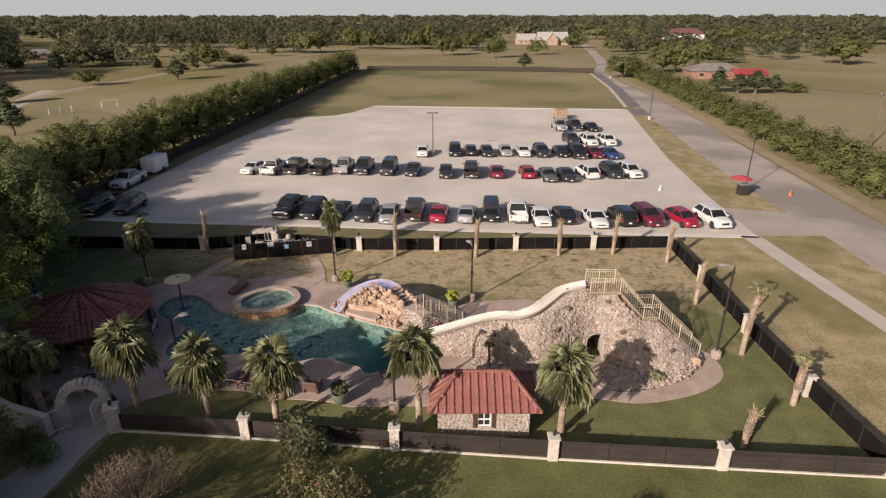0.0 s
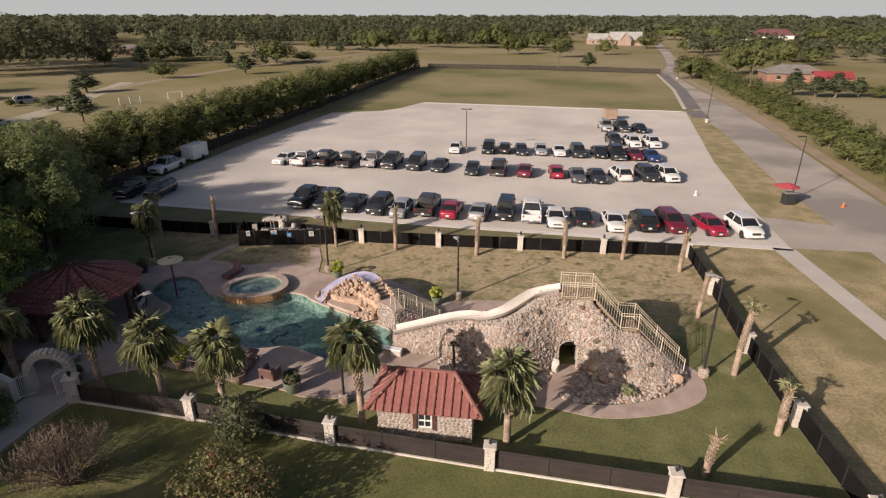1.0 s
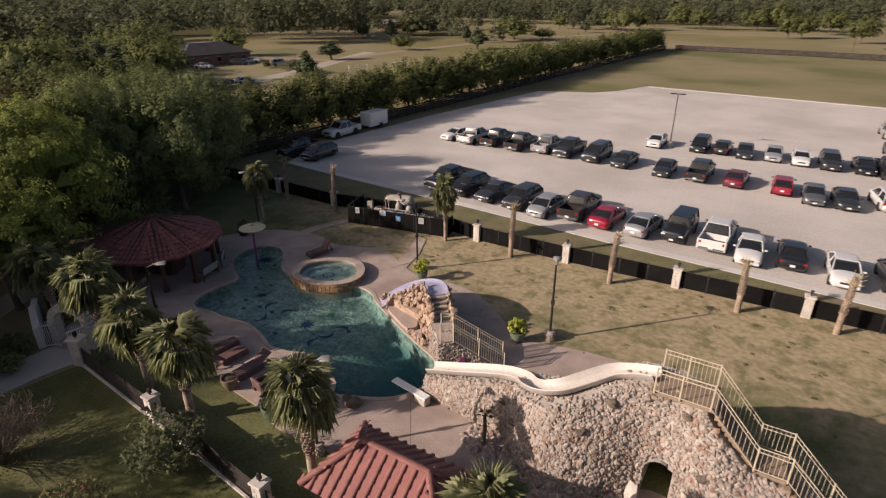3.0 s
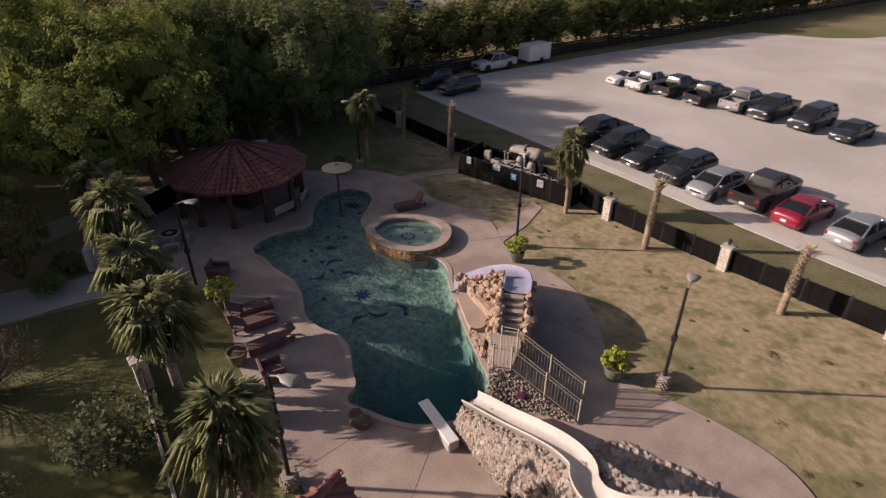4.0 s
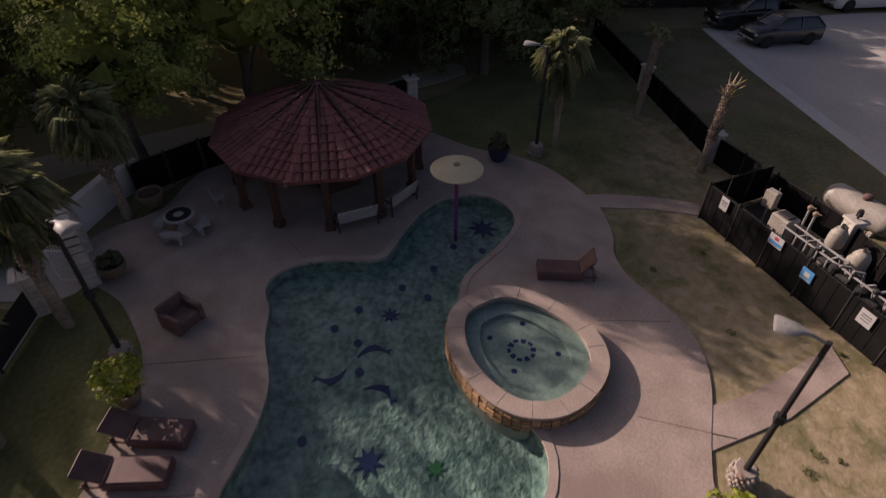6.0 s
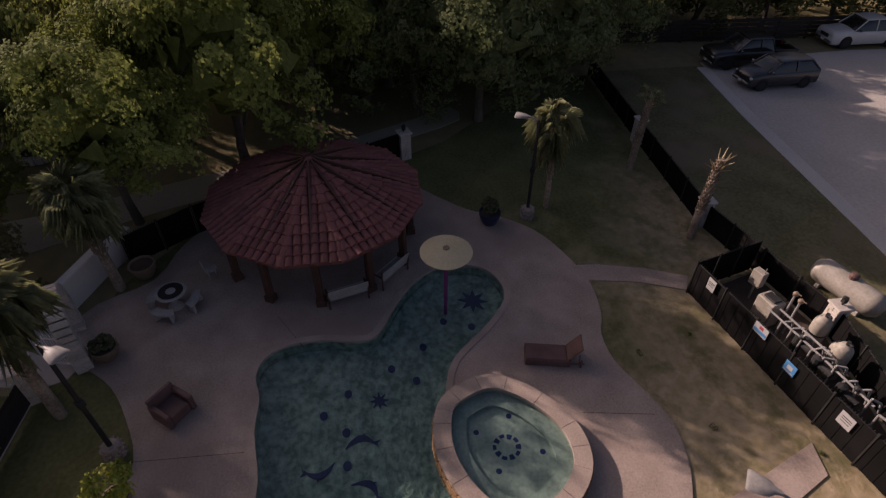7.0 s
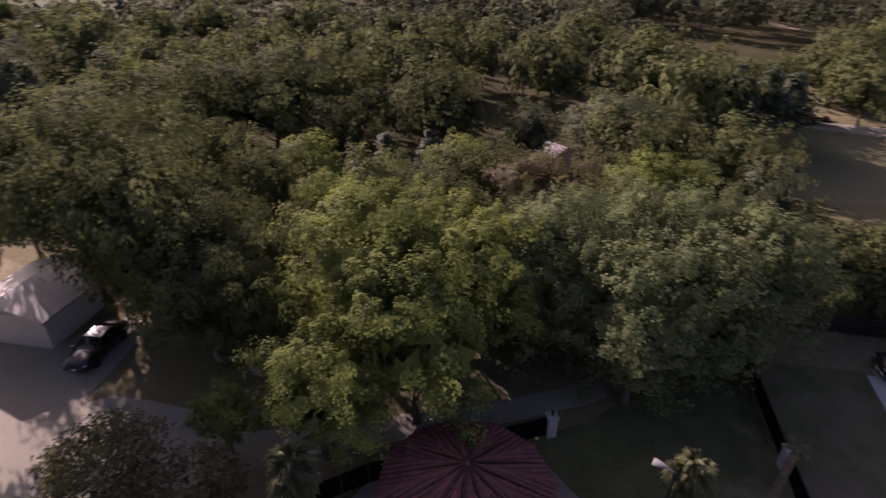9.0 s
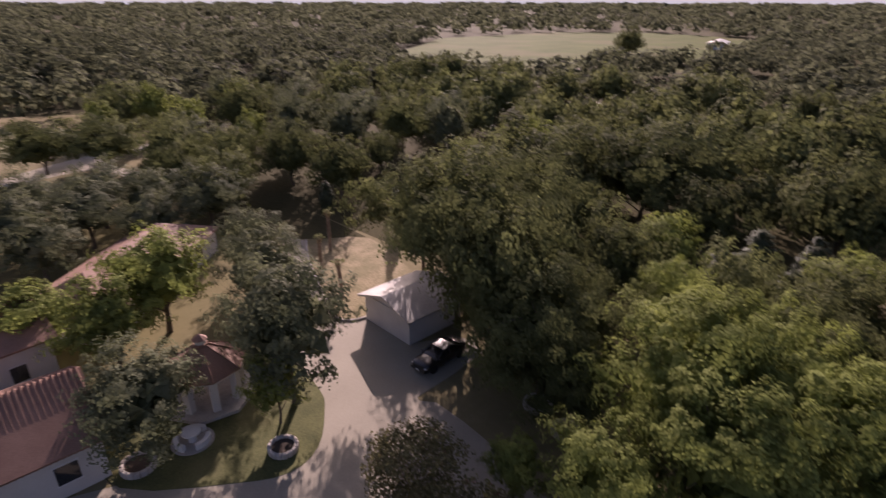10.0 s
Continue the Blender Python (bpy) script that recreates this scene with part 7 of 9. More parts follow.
wild = lambda s, k: (lambda x, y: noise.noise((x * s, y * s, 4.0)) > k)
west = belt(1150, 120, 420, 78, 178, lambda x, y: (x < -136 or y < -98 or x > -30) and noise.noise((x * 0.012, y * 0.012, 1)) > -0.5)
west += belt(430, 190, 430, 41, 80, lambda x, y: noise.noise((x * 0.012, y * 0.012, 6)) > -0.3 and not (-215 < x < -80 and 130 < y < 262), h=(12, 17))
west += belt(70, 226, 300, 38, 49, lambda x, y: x < -150, h=(16, 22))
far_woods("west_woods", west, "woods of rounded dark green tree crowns behind the buildings", 11, 14, 0.62)
north = belt(560, 340, 560, -42, 55, lambda x, y: noise.noise((x * 0.009, y * 0.02, 2)) > -0.1 and not (40 < x < 320 and y < 640) and y > 385, h=(10, 14.5))
north += belt(45, 235, 370, 12, 42, lambda x, y: noise.noise((x * 0.012, y * 0.012, 3)) > 0.05)
north += belt(150, 260, 700, -48, -16, lambda x, y: noise.noise((x * 0.01, y * 0.01, 8)) > 0.1)
far_woods("north_woods", north, "band of dark trees beyond the dry fields", 10, 14, 0.65)
far = belt(3000, 400, 3600, 70, 180, wild(0.004, -0.55), grow=2.2) + belt(2300, 560, 3600, -46, 78, wild(0.004, -0.2), grow=2.2)
far_woods("far_woods", far, "far woods of dark green trees reaching the horizon", 6, 6, 1.15)
FIELD = [("mid", -269, -111, 15, 0.7), ("cedar", -175, -128, 5, 1.6), ("cedar", -168, -112, 5.5, 1.6), ("mid", -188, -118, 5, 1.6), ("mid", -225, -92, 9, 1.1),
         # west of the tree row
         ("cedar", -108.6, 146, 5.6, 2.9), ("cedar", -77.5, 104.6, 7.2, 1.55), ("grey", -92.6, 116.6, 3.4, 3.2), ("mid", -110, 184.2, 4.9, 1.35), ("cedar", -141.4, 220, 9, 1.5), ("mid", -152.3, 251, 9.6, 1.15), ("mid", -162.3, 227, 7, 1.0),
         ("cedar", -89, 201.6, 7.4, 2.2), ("cedar", -107, 225, 7, 1.3), ("mid", -96, 247, 9.8, 1.4), ("mid", -108.5, 121.3, 1.7, 1.3), ("mid", -88.7, 260, 4.5, 1.7)]
# in rows on the fields north of the fence
FIELD += [("mid", -114, 346, 8, 0.9), ("cedar", -90, 320, 5.6, 2.0), ("mid", -85.4, 350.6, 11, 0.8), ("mid", -76, 341.5, 11.3, 0.85), ("mid", -70.6, 353, 11.7, 0.85), ("mid", -44, 380, 12.4, 0.8), ("mid", -56.5, 390, 13.4, 0.9), ("mid", -15.6, 384, 11.8, 1.0),
          ("mid", -5.7, 386, 15, 0.9), ("mid", 2.2, 325, 11, 0.8), ("mid", 7.2, 326, 10, 0.9), ("mid", 18.2, 366, 11.7, 1.05), ("mid", 28.6, 305, 10.8, 0.9), ("cedar", 35.4, 242, 6.4, 1.9), ("mid", 53.3, 329, 8.4, 1.0), ("mid", 88, 396, 8.4, 1.5),
          ("mid", 137.7, 533, 12, 2.1), ("mid", 101.4, 355, 8.4, 1.0), ("mid", 111.5, 356, 7.8, 1.0), ("mid", 157.5, 497, 12.3, 1.6), ("mid", 165, 480, 9, 1.7)]
# east of the road
FIELD += [("mid", 65.3, 207, 7.9, 1.25), ("mid", 86, 224.7, 10.6, 0.9), ("mid", 91, 226, 11.2, 0.95), ("mid", 112.9, 257, 10.9, 0.9), ("mid", 132.7, 292, 7.2, 1.4), ("mid", 131.5, 270, 6.9, 1.2), ("cedar", 80.4, 166.3, 7, 1.8), ("cedar", 85, 163.5, 5.6, 2.2),
          ("cedar", 89.4, 163, 6.6, 2.2), ("cedar", 96.3, 166, 4.9, 2.2), ("mid", 101.4, 165, 2.8, 2.0), ("mid", 251, 551, 11, 1.9), ("mid", 238.5, 491, 12, 1.8), ("mid", 214, 415, 12, 1.3), ("mid", 205, 380, 11.5, 1.5), ("mid", 232, 406, 12.2, 1.2), ("mid", 180, 265, 12, 1.4)]
# by the brick house
FIELD += [("oak", -88, 60, 9, 1.3), ("oak", -95, 63, 9, 1.3), ("oak", -80, 55, 8.5, 1.2), ("oak", -100, 70, 9, 1.3), ("mid", -112, 84, 9, 1.3), ("oak", -66, 56, 6, 1.1), ("mid", -141, 108, 10, 1.1), ("mid", -137, 98, 10, 1.1), ("mid", -149, 116, 11, 1.1),
          ("mid", -128, 96, 9.5, 1.0), ("mid", -120, 92, 9.5, 1.0), ("mid", -143, 138, 9, 1.0), ("cedar", -82, 64, 11, 1.4), ("cedar", -79.5, 60, 11.5, 1.4), ("cedar", -85, 68, 10.5, 1.4), ("mid", -98, 84, 10, 1.0), ("mid", -107, 88, 10, 1.0)]
for i, (kind, x, y, h, wide) in enumerate(FIELD):
    tree(kind, x, y, h, wide, i, "field trees", fine=1.8)
for i in range(40):
    y = 34 + i * 4.7
    x = float(np.interp(y, [30, 60, 80, 105, 140, 205, 230], [51.8, 52.8, 54.6, 57.6, 61.8, 68.5, 71]))
    for k, off in ((0, 1.4), (1, 4.6)):
        tree("hedge", x + off + rnd.uniform(-0.8, 0.8), y + 2.2 * k + rnd.uniform(-0.8, 0.8), rnd.uniform(3.2, 4.6) * (1.15 if k else 0.95), rnd.uniform(1.25, 1.6), i + k, "hedge along the road", "hedge_shrub", 1.5)

# ---- palms ----
def fan(g, base, aim, size, rnd, droop=0.25, blades=29):
    """One fan leaf: a stalk and folded blades spread from its end."""
    base, aim = Vector(base), Vector(aim).normalized()
    side = aim.cross(Vector((0, 0, 1)))
    side = side.normalized() if side.length > 0.05 else Vector((1, 0, 0))
    up = side.cross(aim)
    turn = rnd.uniform(-0.5, 0.5)
    side, up = side * math.cos(turn) + up * math.sin(turn), up * math.cos(turn) - side * math.sin(turn)
    hub = base + aim * size * rnd.uniform(0.6, 0.95) - Vector((0, 0, size * 0.12))
    aim = (aim - Vector((0, 0, 0.25))).normalized()
    g.add([base - side * 0.02, base + side * 0.02, hub + side * 0.012, hub - side * 0.012], [(0, 1, 2, 3)])
    for i in range(blades):
        a = radians(-80 + 160 * i / (blades - 1)) + rnd.uniform(-0.09, 0.09)
        d = (aim * math.cos(a) + side * math.sin(a)).normalized()
        w = (side * math.cos(a) - aim * math.sin(a)) * size * 0.0175
        r = size * (0.95 - 0.2 * abs(a) / 1.8) * rnd.uniform(0.75, 1.15)
        m = hub + d * r * 0.6 + up * size * 0.05
        e = hub + d * r - up * size * droop * rnd.uniform(0.3, 1.4) - Vector((0, 0, size * droop * rnd.uniform(0.2, 1)))
        g.add([hub, m - w, m + w, e], [(0, 1, 3), (0, 3, 2)])

PALMS = {}
def palm_meshes(kind, seed, h):
    key = kind, seed, round(h * 2)
    if key in PALMS:
        return PALMS[key]
    rnd = random.Random(seed * 7 + len(kind))
    r0, r1 = (0.2, 0.15) if kind == "palm" else (0.19, 0.13)
    lean = Vector((rnd.uniform(-0.25, 0.25), rnd.uniform(-0.25, 0.25), 0))
    spine = lambda t: Vector((0, 0, h * t)) + lean * t * t
    trunk = Geo()
    for i in range(10):
        trunk.cyl(spine(i / 10), spine((i + 1) / 10), (r0 + (r1 - r0) * i / 10) * (1.02 if i % 2 else 0.97), (r0 + (r1 - r0) * (i + 1) / 10) * 0.99, 10, cap=i == 9)
    boots = Geo()
    start = 0.45 if kind == "palm" else 0.35
    k = int(h * (1 - start) / 0.075)
    for i in range(k * 4):
        t = start + (1 - start) * (i / (k * 4))
        a = i * 2.4
        c = spine(t)
        r = (r0 + (r1 - r0) * t) * 0.95
        d = Vector((math.cos(a), math.sin(a), 0))
        m = Matrix.Translation(c + d * (r + 0.03)) @ Matrix.Rotation(a, 4, "Z") @ Matrix.Rotation(radians(32 if kind == "palm" else 22), 4, "Y")
        boots.box((0, 0, 0), (0.04, 0.07, 0.2) if kind == "palm" else (0.03, 0.055, 0.15), m=m)
    top = spine(1.0)
    green, dry = Geo(), Geo()
    if kind == "palm":
        for i in range(27):
            el = radians(-50 + 128 * (i / 26) ** 0.9 + rnd.uniform(-9, 9))
            a = i * 2.39996 + rnd.uniform(-0.35, 0.35)
            aim = Vector((math.cos(a) * math.cos(el), math.sin(a) * math.cos(el), math.sin(el)))
            fan(green, top + Vector((0, 0, 0.1 + 0.25 * i / 34)), aim, rnd.uniform(0.68, 1.04), rnd, 0.5 if el < 0.5 else 0.3)
        for i in range(9):
            a = i * 2.39996 + 1
            el = radians(rnd.uniform(-78, -45))
            fan(dry, top - Vector((0, 0, 0.05)), (math.cos(a) * math.cos(el), math.sin(a) * math.cos(el), math.sin(el)), rnd.uniform(0.6, 0.85), rnd, 0.25, 13)
    else:
        for i in range(26):
            a = rnd.uniform(0, 6.28)
            el = rnd.uniform(0.5, 1.45)
            d = Vector((math.cos(a) * math.cos(el), math.sin(a) * math.cos(el), math.sin(el)))
            b = top + Vector((0.12 * math.cos(a), 0.12 * math.sin(a), rnd.uniform(-0.5, 0.0)))
            dry.cyl(b, b + d * rnd.uniform(0.2, 0.55), 0.035, 0.008, 4)
        if kind == "tuft":
            for i in range(9):
                a = i * 2.4
                el = radians(rnd.uniform(15, 70))
                fan(green, top, (math.cos(a) * math.cos(el), math.sin(a) * math.cos(el), math.sin(el)), rnd.uniform(0.35, 0.5), rnd, 0.2, 9)
    bark = M["palm_trunk"] if kind == "palm" else M["trimmed_bark"]
    PALMS[key] = (trunk.mesh("trunk", M["trimmed_bark"], 40), boots.mesh("trunk_boots", bark), green.mesh("fronds", M["palm_leaf"]) if green.v else None, dry.mesh("dry_fronds", M["palm_dry"]) if dry.v else None)
    return PALMS[key]
def palm(kind, x, y, h, seed):
    small = kind == "palm_small"
    kind = "palm" if small else kind
    words = {"palm": "fan palm with a full green crown and a booted trunk", "stump": "trimmed palm trunk with a ragged bare top", "tuft": "trimmed palm trunk with a small green tuft"}[kind]
    t = thing("palm_tree" if kind == "palm" else "trimmed_palm", words, "palm", (x, y, 0), seed * 1.3, "palms" if kind == "palm" else "trimmed palms")
    t.scale = (0.68, 0.68, 1.0) if small else (1, 1, 1)
    trunk, boots, green, dry = palm_meshes(kind, seed % 4, h)
    part("trunk", trunk, None, t)
    tagged(part("leaf_stubble", boots, None, t, "old leaf stubs on the trunk"), kind="stuff")
    if green:
        tagged(part("crown", green, None, t, "green fan fronds"), kind="stuff")
    if dry:
        tagged(part("dry_skirt", dry, None, t, "dry straw coloured fronds"), kind="stuff")
PALM_AT = [("palm", -20.3, 25.6, 4.0), ("palm", -14.75, 25.3, 4.7), ("palm", -10.75, 24.95, 3.9), ("palm", -7.0, 24.6, 3.9), ("palm", 0.72, 24.4, 4.9), ("palm", 8.24, 24.0, 4.0), ("palm_small", -8.0, 48.0, 4.1), ("palm_small", -23.0, 43.2, 4.0), ("tuft", -25.5, 48.3, 3.8), ("stump", -20.0, 48.7, 3.9), ("stump", -2.4, 48.0, 4.0)]
PALM_AT += [("stump", 5.0, 47.7, 3.5), ("stump", 12.7, 48.1, 3.4), ("stump", 17.8, 48.4, 3.6), ("stump", 22.1, 46.4, 3.4), ("stump", 21.4, 38.5, 3.7), ("tuft", 21.6, 31.6, 4.6), ("tuft", 22.0, 26.4, 2.9), ("stump", 17.5, 23.0, 2.4), ("tuft", -32.1, -12.5, 4.4), ("tuft", -30.9, -7.0, 4.2), ("tuft", -36.5, -17.5, 4.6)]
for i, (kind, x, y, h) in enumerate(PALM_AT):
    palm(kind, x, y, h, i)

# ---- shrubs ----
def shrub(name, x, y, r, h, mat, label, seed, leaf=0.09, many=60, flowers=None, z0=0.0, per=26):
    t = thing(name, label, "shrub", (x, y, z0), group="shrubs")
    gen = np.random.default_rng(seed)
    lobes = []
    for i in range(many):
        d = gen.normal(size=3)
        d /= np.linalg.norm(d)
        k = 0.4 + 0.5 * gen.random() ** 0.5
        s = 0.2 * r * (0.7 + 0.7 * gen.random())
        lobes.append(((d[0] * r * k, d[1] * r * k, h * (0.52 + 0.44 * d[2] * k)), (s, s, s)))
    g = Geo().quads(leaf_cloud(gen, lobes, per, leaf))
    g.quads(leaf_quads(gen, np.array((0, 0, h * 0.5)) + gen.normal(scale=0.2, size=(90, 3)) * np.array((r, r, h)), gen.normal(size=(90, 3)), min(r * 0.11, 0.16), 0.5, 0.8))
    tagged(part("foliage", g, M[mat], t), kind="stuff")
    stems = Geo()
    for c, _ in lobes[:9]:
        stems.cyl((0, 0, 0), (c[0] * 0.6, c[1] * 0.6, c[2] * 0.7), 0.03, 0.015, 5, cap=False)
    part("stems", stems, M["trunk"], t)
    if flowers:
        top = [(c, r0) for c, r0 in lobes if c[2] > h * 0.55][: many // 4]
        g = Geo().quads(leaf_cloud(gen, [((c[0] * 1.08, c[1] * 1.08, c[2] + 0.12), (0.1, 0.1, 0.16)) for c, _ in top], 8, 0.05))
        tagged(part("blossom", g, M[flowers], t, "reddish flower and seed heads"), kind="stuff")
    return t
shrub("shrub", -4.9, 22.2, 1.6, 2.9, "leaf_grey", "rounded grey-green shrub in front of the fence", 1)
shrub("flowering_shrub", -3.2, 17.6, 2.3, 3.4, "leaf_myrtle", "large shrub with rusty red blossom on the front lawn", 2, 0.075, 150, "bloom", per=34)
shrub("flowering_shrub", -20.3, 21.0, 2.0, 4.6, "leaf_myrtle", "tall shrub with red blossom beside the walk", 3, 0.1, 90, "bloom")
shrub("flowering_shrub", -19.8, 16.6, 3.1, 5.4, "leaf_myrtle", "large crape myrtle with brown seed heads beside the drive", 4, 0.1, 190, "seed", per=46)
shrub("shrub", 14.9, 28.7, 0.5, 0.6, "palm_leaf", "small green plant on the cobble bed", 6, 0.08, 20)
shrub("hedge_plant", -18.0, 22.0, 0.9, 0.9, "leaf_pear", "small dark shrub beside the gate", 7, 0.07, 40)
shrub("hedge_plant", -19.6, 23.0, 0.9, 1.0, "leaf_pear", "small dark shrub beside the gate", 8, 0.07, 40)
def twig_bush(x, y, h, r, seed):
    rnd = random.Random(seed)
    g = Geo()
    for i in range(120):
        a, k = rnd.uniform(0, 6.28), rnd.random() ** 0.5
        e = Vector((k * r * math.cos(a), k * r * math.sin(a), h * (1.0 - 0.5 * k * k) * rnd.uniform(0.75, 1.0)))
        m = e * 0.45 + Vector((rnd.uniform(-0.15, 0.15), rnd.uniform(-0.15, 0.15), 0.15))
        g.cyl((0.15 * math.cos(a), 0.15 * math.sin(a), 0), m, 0.022, 0.014, 4, cap=False).cyl(m, e, 0.014, 0.005, 4, cap=False)
        for j in range(9):
            q = m.lerp(e, rnd.random())
            w = q + Vector((rnd.uniform(-0.4, 0.4), rnd.uniform(-0.4, 0.4), rnd.uniform(0.05, 0.4)))
            g.cyl(q, w, 0.009, 0.005, 3, cap=False)
            for _ in range(2):
                g.cyl(w, w + Vector((rnd.uniform(-0.2, 0.2), rnd.uniform(-0.2, 0.2), rnd.uniform(0.02, 0.25))), 0.006, 0.003, 3, cap=False)
    t = thing("bare_shrub", "bare brown twiggy shrub on the front lawn", "shrub", (x, y, 0), group="shrubs")
    tagged(part("twig_mass", g, M["twig"], t), kind="stuff")
    gen = np.random.default_rng(seed)
    d = gen.normal(size=(900, 3))
    d /= np.linalg.norm(d, axis=1)[:, None]
    d[:, 2] = np.abs(d[:, 2])
    tagged(part("dry_leaves", Geo().quads(leaf_quads(gen, d * (0.55 + 0.42 * gen.random((900, 1))) * np.array((r, r, h * 0.9)) + np.array((0, 0, 0.1 * h)), d, 0.045, 0.7)), M["seed"], t, "sparse dry brown leaves"), kind="stuff")
twig_bush(-11.6, 18.8, 3.0, 2.4, 5)
twig_bush(9.5, 17.2, 1.6, 0.9, 9)
def yucca(x, y, h):
    """A dark bare trunk with a small tuft of blades."""
    t = thing("yucca", "dark bare yucca trunk with a small green tuft on the cobbles", "shrub", (x, y, 0), group="shrubs")
    part("trunk", Geo().cyl((0, 0, 0), (0.05, 0.03, h * 0.6), 0.11, 0.085, 9).cyl((0.05, 0.03, h * 0.6), (0.0, 0.06, h), 0.085, 0.07, 9), M["trunk"], t)
    pick, g = random.Random(3), Geo()
    for i in range(9):
        el = radians(pick.uniform(5, 75))
        fan(g, (0, 0.06, h), (math.cos(i * 2.4) * math.cos(el), math.sin(i * 2.4) * math.cos(el), math.sin(el)), pick.uniform(0.2, 0.32), pick, 0.2, 9)
    tagged(part("blades", g, M["leaf"], t), kind="stuff")
yucca(4.85, 30.2, 1.5)

# ---- street and yard lamps ----
def yard_lamp(x, y, h, rz, base=True, arm=0.75):
    t = thing("yard_lamp", "tall black lamp post with grey cobra head on a concrete base", "lamp post", (x, y, 0), rz, "yard lamps")
    if base:
        part("base", Geo().lathe([(0.27, 0.0), (0.27, 0.5), (0.23, 0.58), (0.0, 0.58)], n=16), M["stone"], t, "round cobbled base")
        peb = Geo()
        pick = random.Random(4)
        for i in range(70):
            a, z = i * 2.39996, 0.05 + 0.48 * i / 70
            peb.lump((0.27 * math.cos(a), 0.27 * math.sin(a), z), (0.06, 0.06, 0.045), 1, 0.3, pick, a)
        tagged(part("pebble_facing", peb, M["stone"], t, "small rounded stones"), kind="stuff")
    part("pole", Geo().cyl((0, 0, 0.4 if base else 0), (0, 0, h), 0.075, 0.055, 10), M["black_metal"], t)
    part("junction_box", Geo().box((0, 0, h * 0.52), (0.2, 0.2, 0.24), 0, 0.02), M["black_metal"], t)
    part("arm", Geo().cyl((0, 0, h - 0.06), (arm * 0.5, 0, h + 0.06), 0.035, 0.03, 8), M["lamp_head"], t)
    g = Geo()
    rows = [(0.28, 0.045, 0.04), (0.44, 0.08, 0.05), (0.6, 0.19, 0.07), (1.05, 0.25, 0.08), (1.12, 0.23, 0.04)]
    vs = [(arm * u + 0.1, w * math.cos(a), h + 0.06 + z * math.sin(a)) for u, w, z in rows for a in np.linspace(0, 6.28319, 11)[:-1]]
    g.add(vs, [(i * 10 + j, i * 10 + (j + 1) % 10, (i + 1) * 10 + (j + 1) % 10, (i + 1) * 10 + j) for i in range(4) for j in range(10)] + [tuple(range(10)), tuple(range(49, 39, -1))])
    part("lamp_head", g, M["lamp_head"], t, "grey cobra head", smooth=50)
    return t
for x, y, h, rz in ((-7.0, 42.65, 4.95, -2.2), (4.2, 39.25, 4.6, 1.85), (19.7, 31.2, 6.5, 2.9), (-13.1, 27.35, 5.0, 0.9), (-22.4, 42.15, 4.8, -2.0), (-0.75, 26.05, 4.75, 0.5)):
    yard_lamp(x, y, h, rz)
def pole_light(x, y, h, double=True):
    t = thing("parking_light", "slender grey pole light on a concrete base in the lot", "lamp post", (x, y, 0), group="parking lights")
    part("base", Geo().cyl((0, 0, 0), (0, 0, 0.75), 0.3, n=14), M["concrete"], t)
    part("pole", Geo().cyl((0, 0, 0.7), (0, 0, h), 0.07, 0.05, 8), M["black_metal"], t)
    for s in (-1, 1) if double else (-1,):
        part("lamp_head", Geo().box((s * 0.5, 0, h), (0.75, 0.32, 0.12), 0, 0.03).cyl((0, 0, h), (s * 0.3, 0, h), 0.03, n=6), M["black_metal"], t)
for x, y, h, d in ((0.4, 88.5, 6.6, True), (45.7, 120.9, 7.3, False), (40.1, 68.7, 7.4, False), (60.5, 205, 8.0, False), (24, 246, 9.0, False)):
    pole_light(x, y, h, d)
def utility_pole(x, y, h, rz=0.0):
    t = thing("utility_pole", "wooden utility pole with a crossarm", "utility pole", (x, y, 0), rz, "utility poles")
    part("pole", Geo().cyl((0, 0, 0), (0, 0, h), 0.15, 0.1, 8), M["trunk"], t)
    part("crossarm", Geo().box((0, 0, h - 0.5), (2.4, 0.1, 0.12), 0, 0.01), M["trunk"], t)
    for s in (-1, 0, 1):
        part("insulator", Geo().cyl((s * 1.0, 0, h - 0.44), (s * 1.0, 0, h - 0.25), 0.05, n=6), M["white"], t)
UP = [(-62, 350), (35, 352), (88, 300), (64, 152), (74.4, 95.0), (160, 262), (-150, 300), (-98.0, 232)]
for x, y in UP:
    utility_pole(x, y, 9.0, 0.4)
def wire(a, b, sag, n=12):
    pts = [Vector(a).lerp(Vector(b), i / n) - Vector((0, 0, 4 * sag * (i / n) * (1 - i / n))) for i in range(n + 1)]
    return solid("power_line", Geo().tube(pts, 0.02, 4), M["black_metal"], "thin dark overhead power line between poles", "cable", group="power lines")
for a, b in (((74.4, 95, 8.5), (64, 152, 8.5)), ((64, 152, 8.5), (88, 300, 8.5)), ((74.4, 95, 8.5), (82, 20, 8.5)), ((-150, 300, 8.5), (-62, 350, 8.5)), ((-150, 300, 8.5), (-260, 250, 8.5))):
    wire(a, b, 1.2)

# ---- ground of the wood ----
# its dark colour stands in for shade under the crowns
setting("woodland_floor", sheet([[(-66, 62), (-46, 44), (-44, 10), (-42, -30), (-42, -130), (100, -220), (100, -3600), (-3800, -3600), (-3800, 500), (-260, 500), (-230, 180), (-170, 110), (-128, 84), (-104, 66), (-82, 60)], MEADOW], 0.008), M["shade_dark_floor"], "leaf litter and weeds under the trees, darkened to stand for shade", "ground")

# dark sheet laid here to paint the shade behind the garage
setting("shaded_floor", sheet([[(-42, -18), (-36.6, -22.2), (-34, -25), (-28, -36), (-22, -56), (-26, -66), (-42, -66)]], 0.009), M["shade_dark_floor"], "dark sheet standing for shade on the ground behind the garage", "ground")

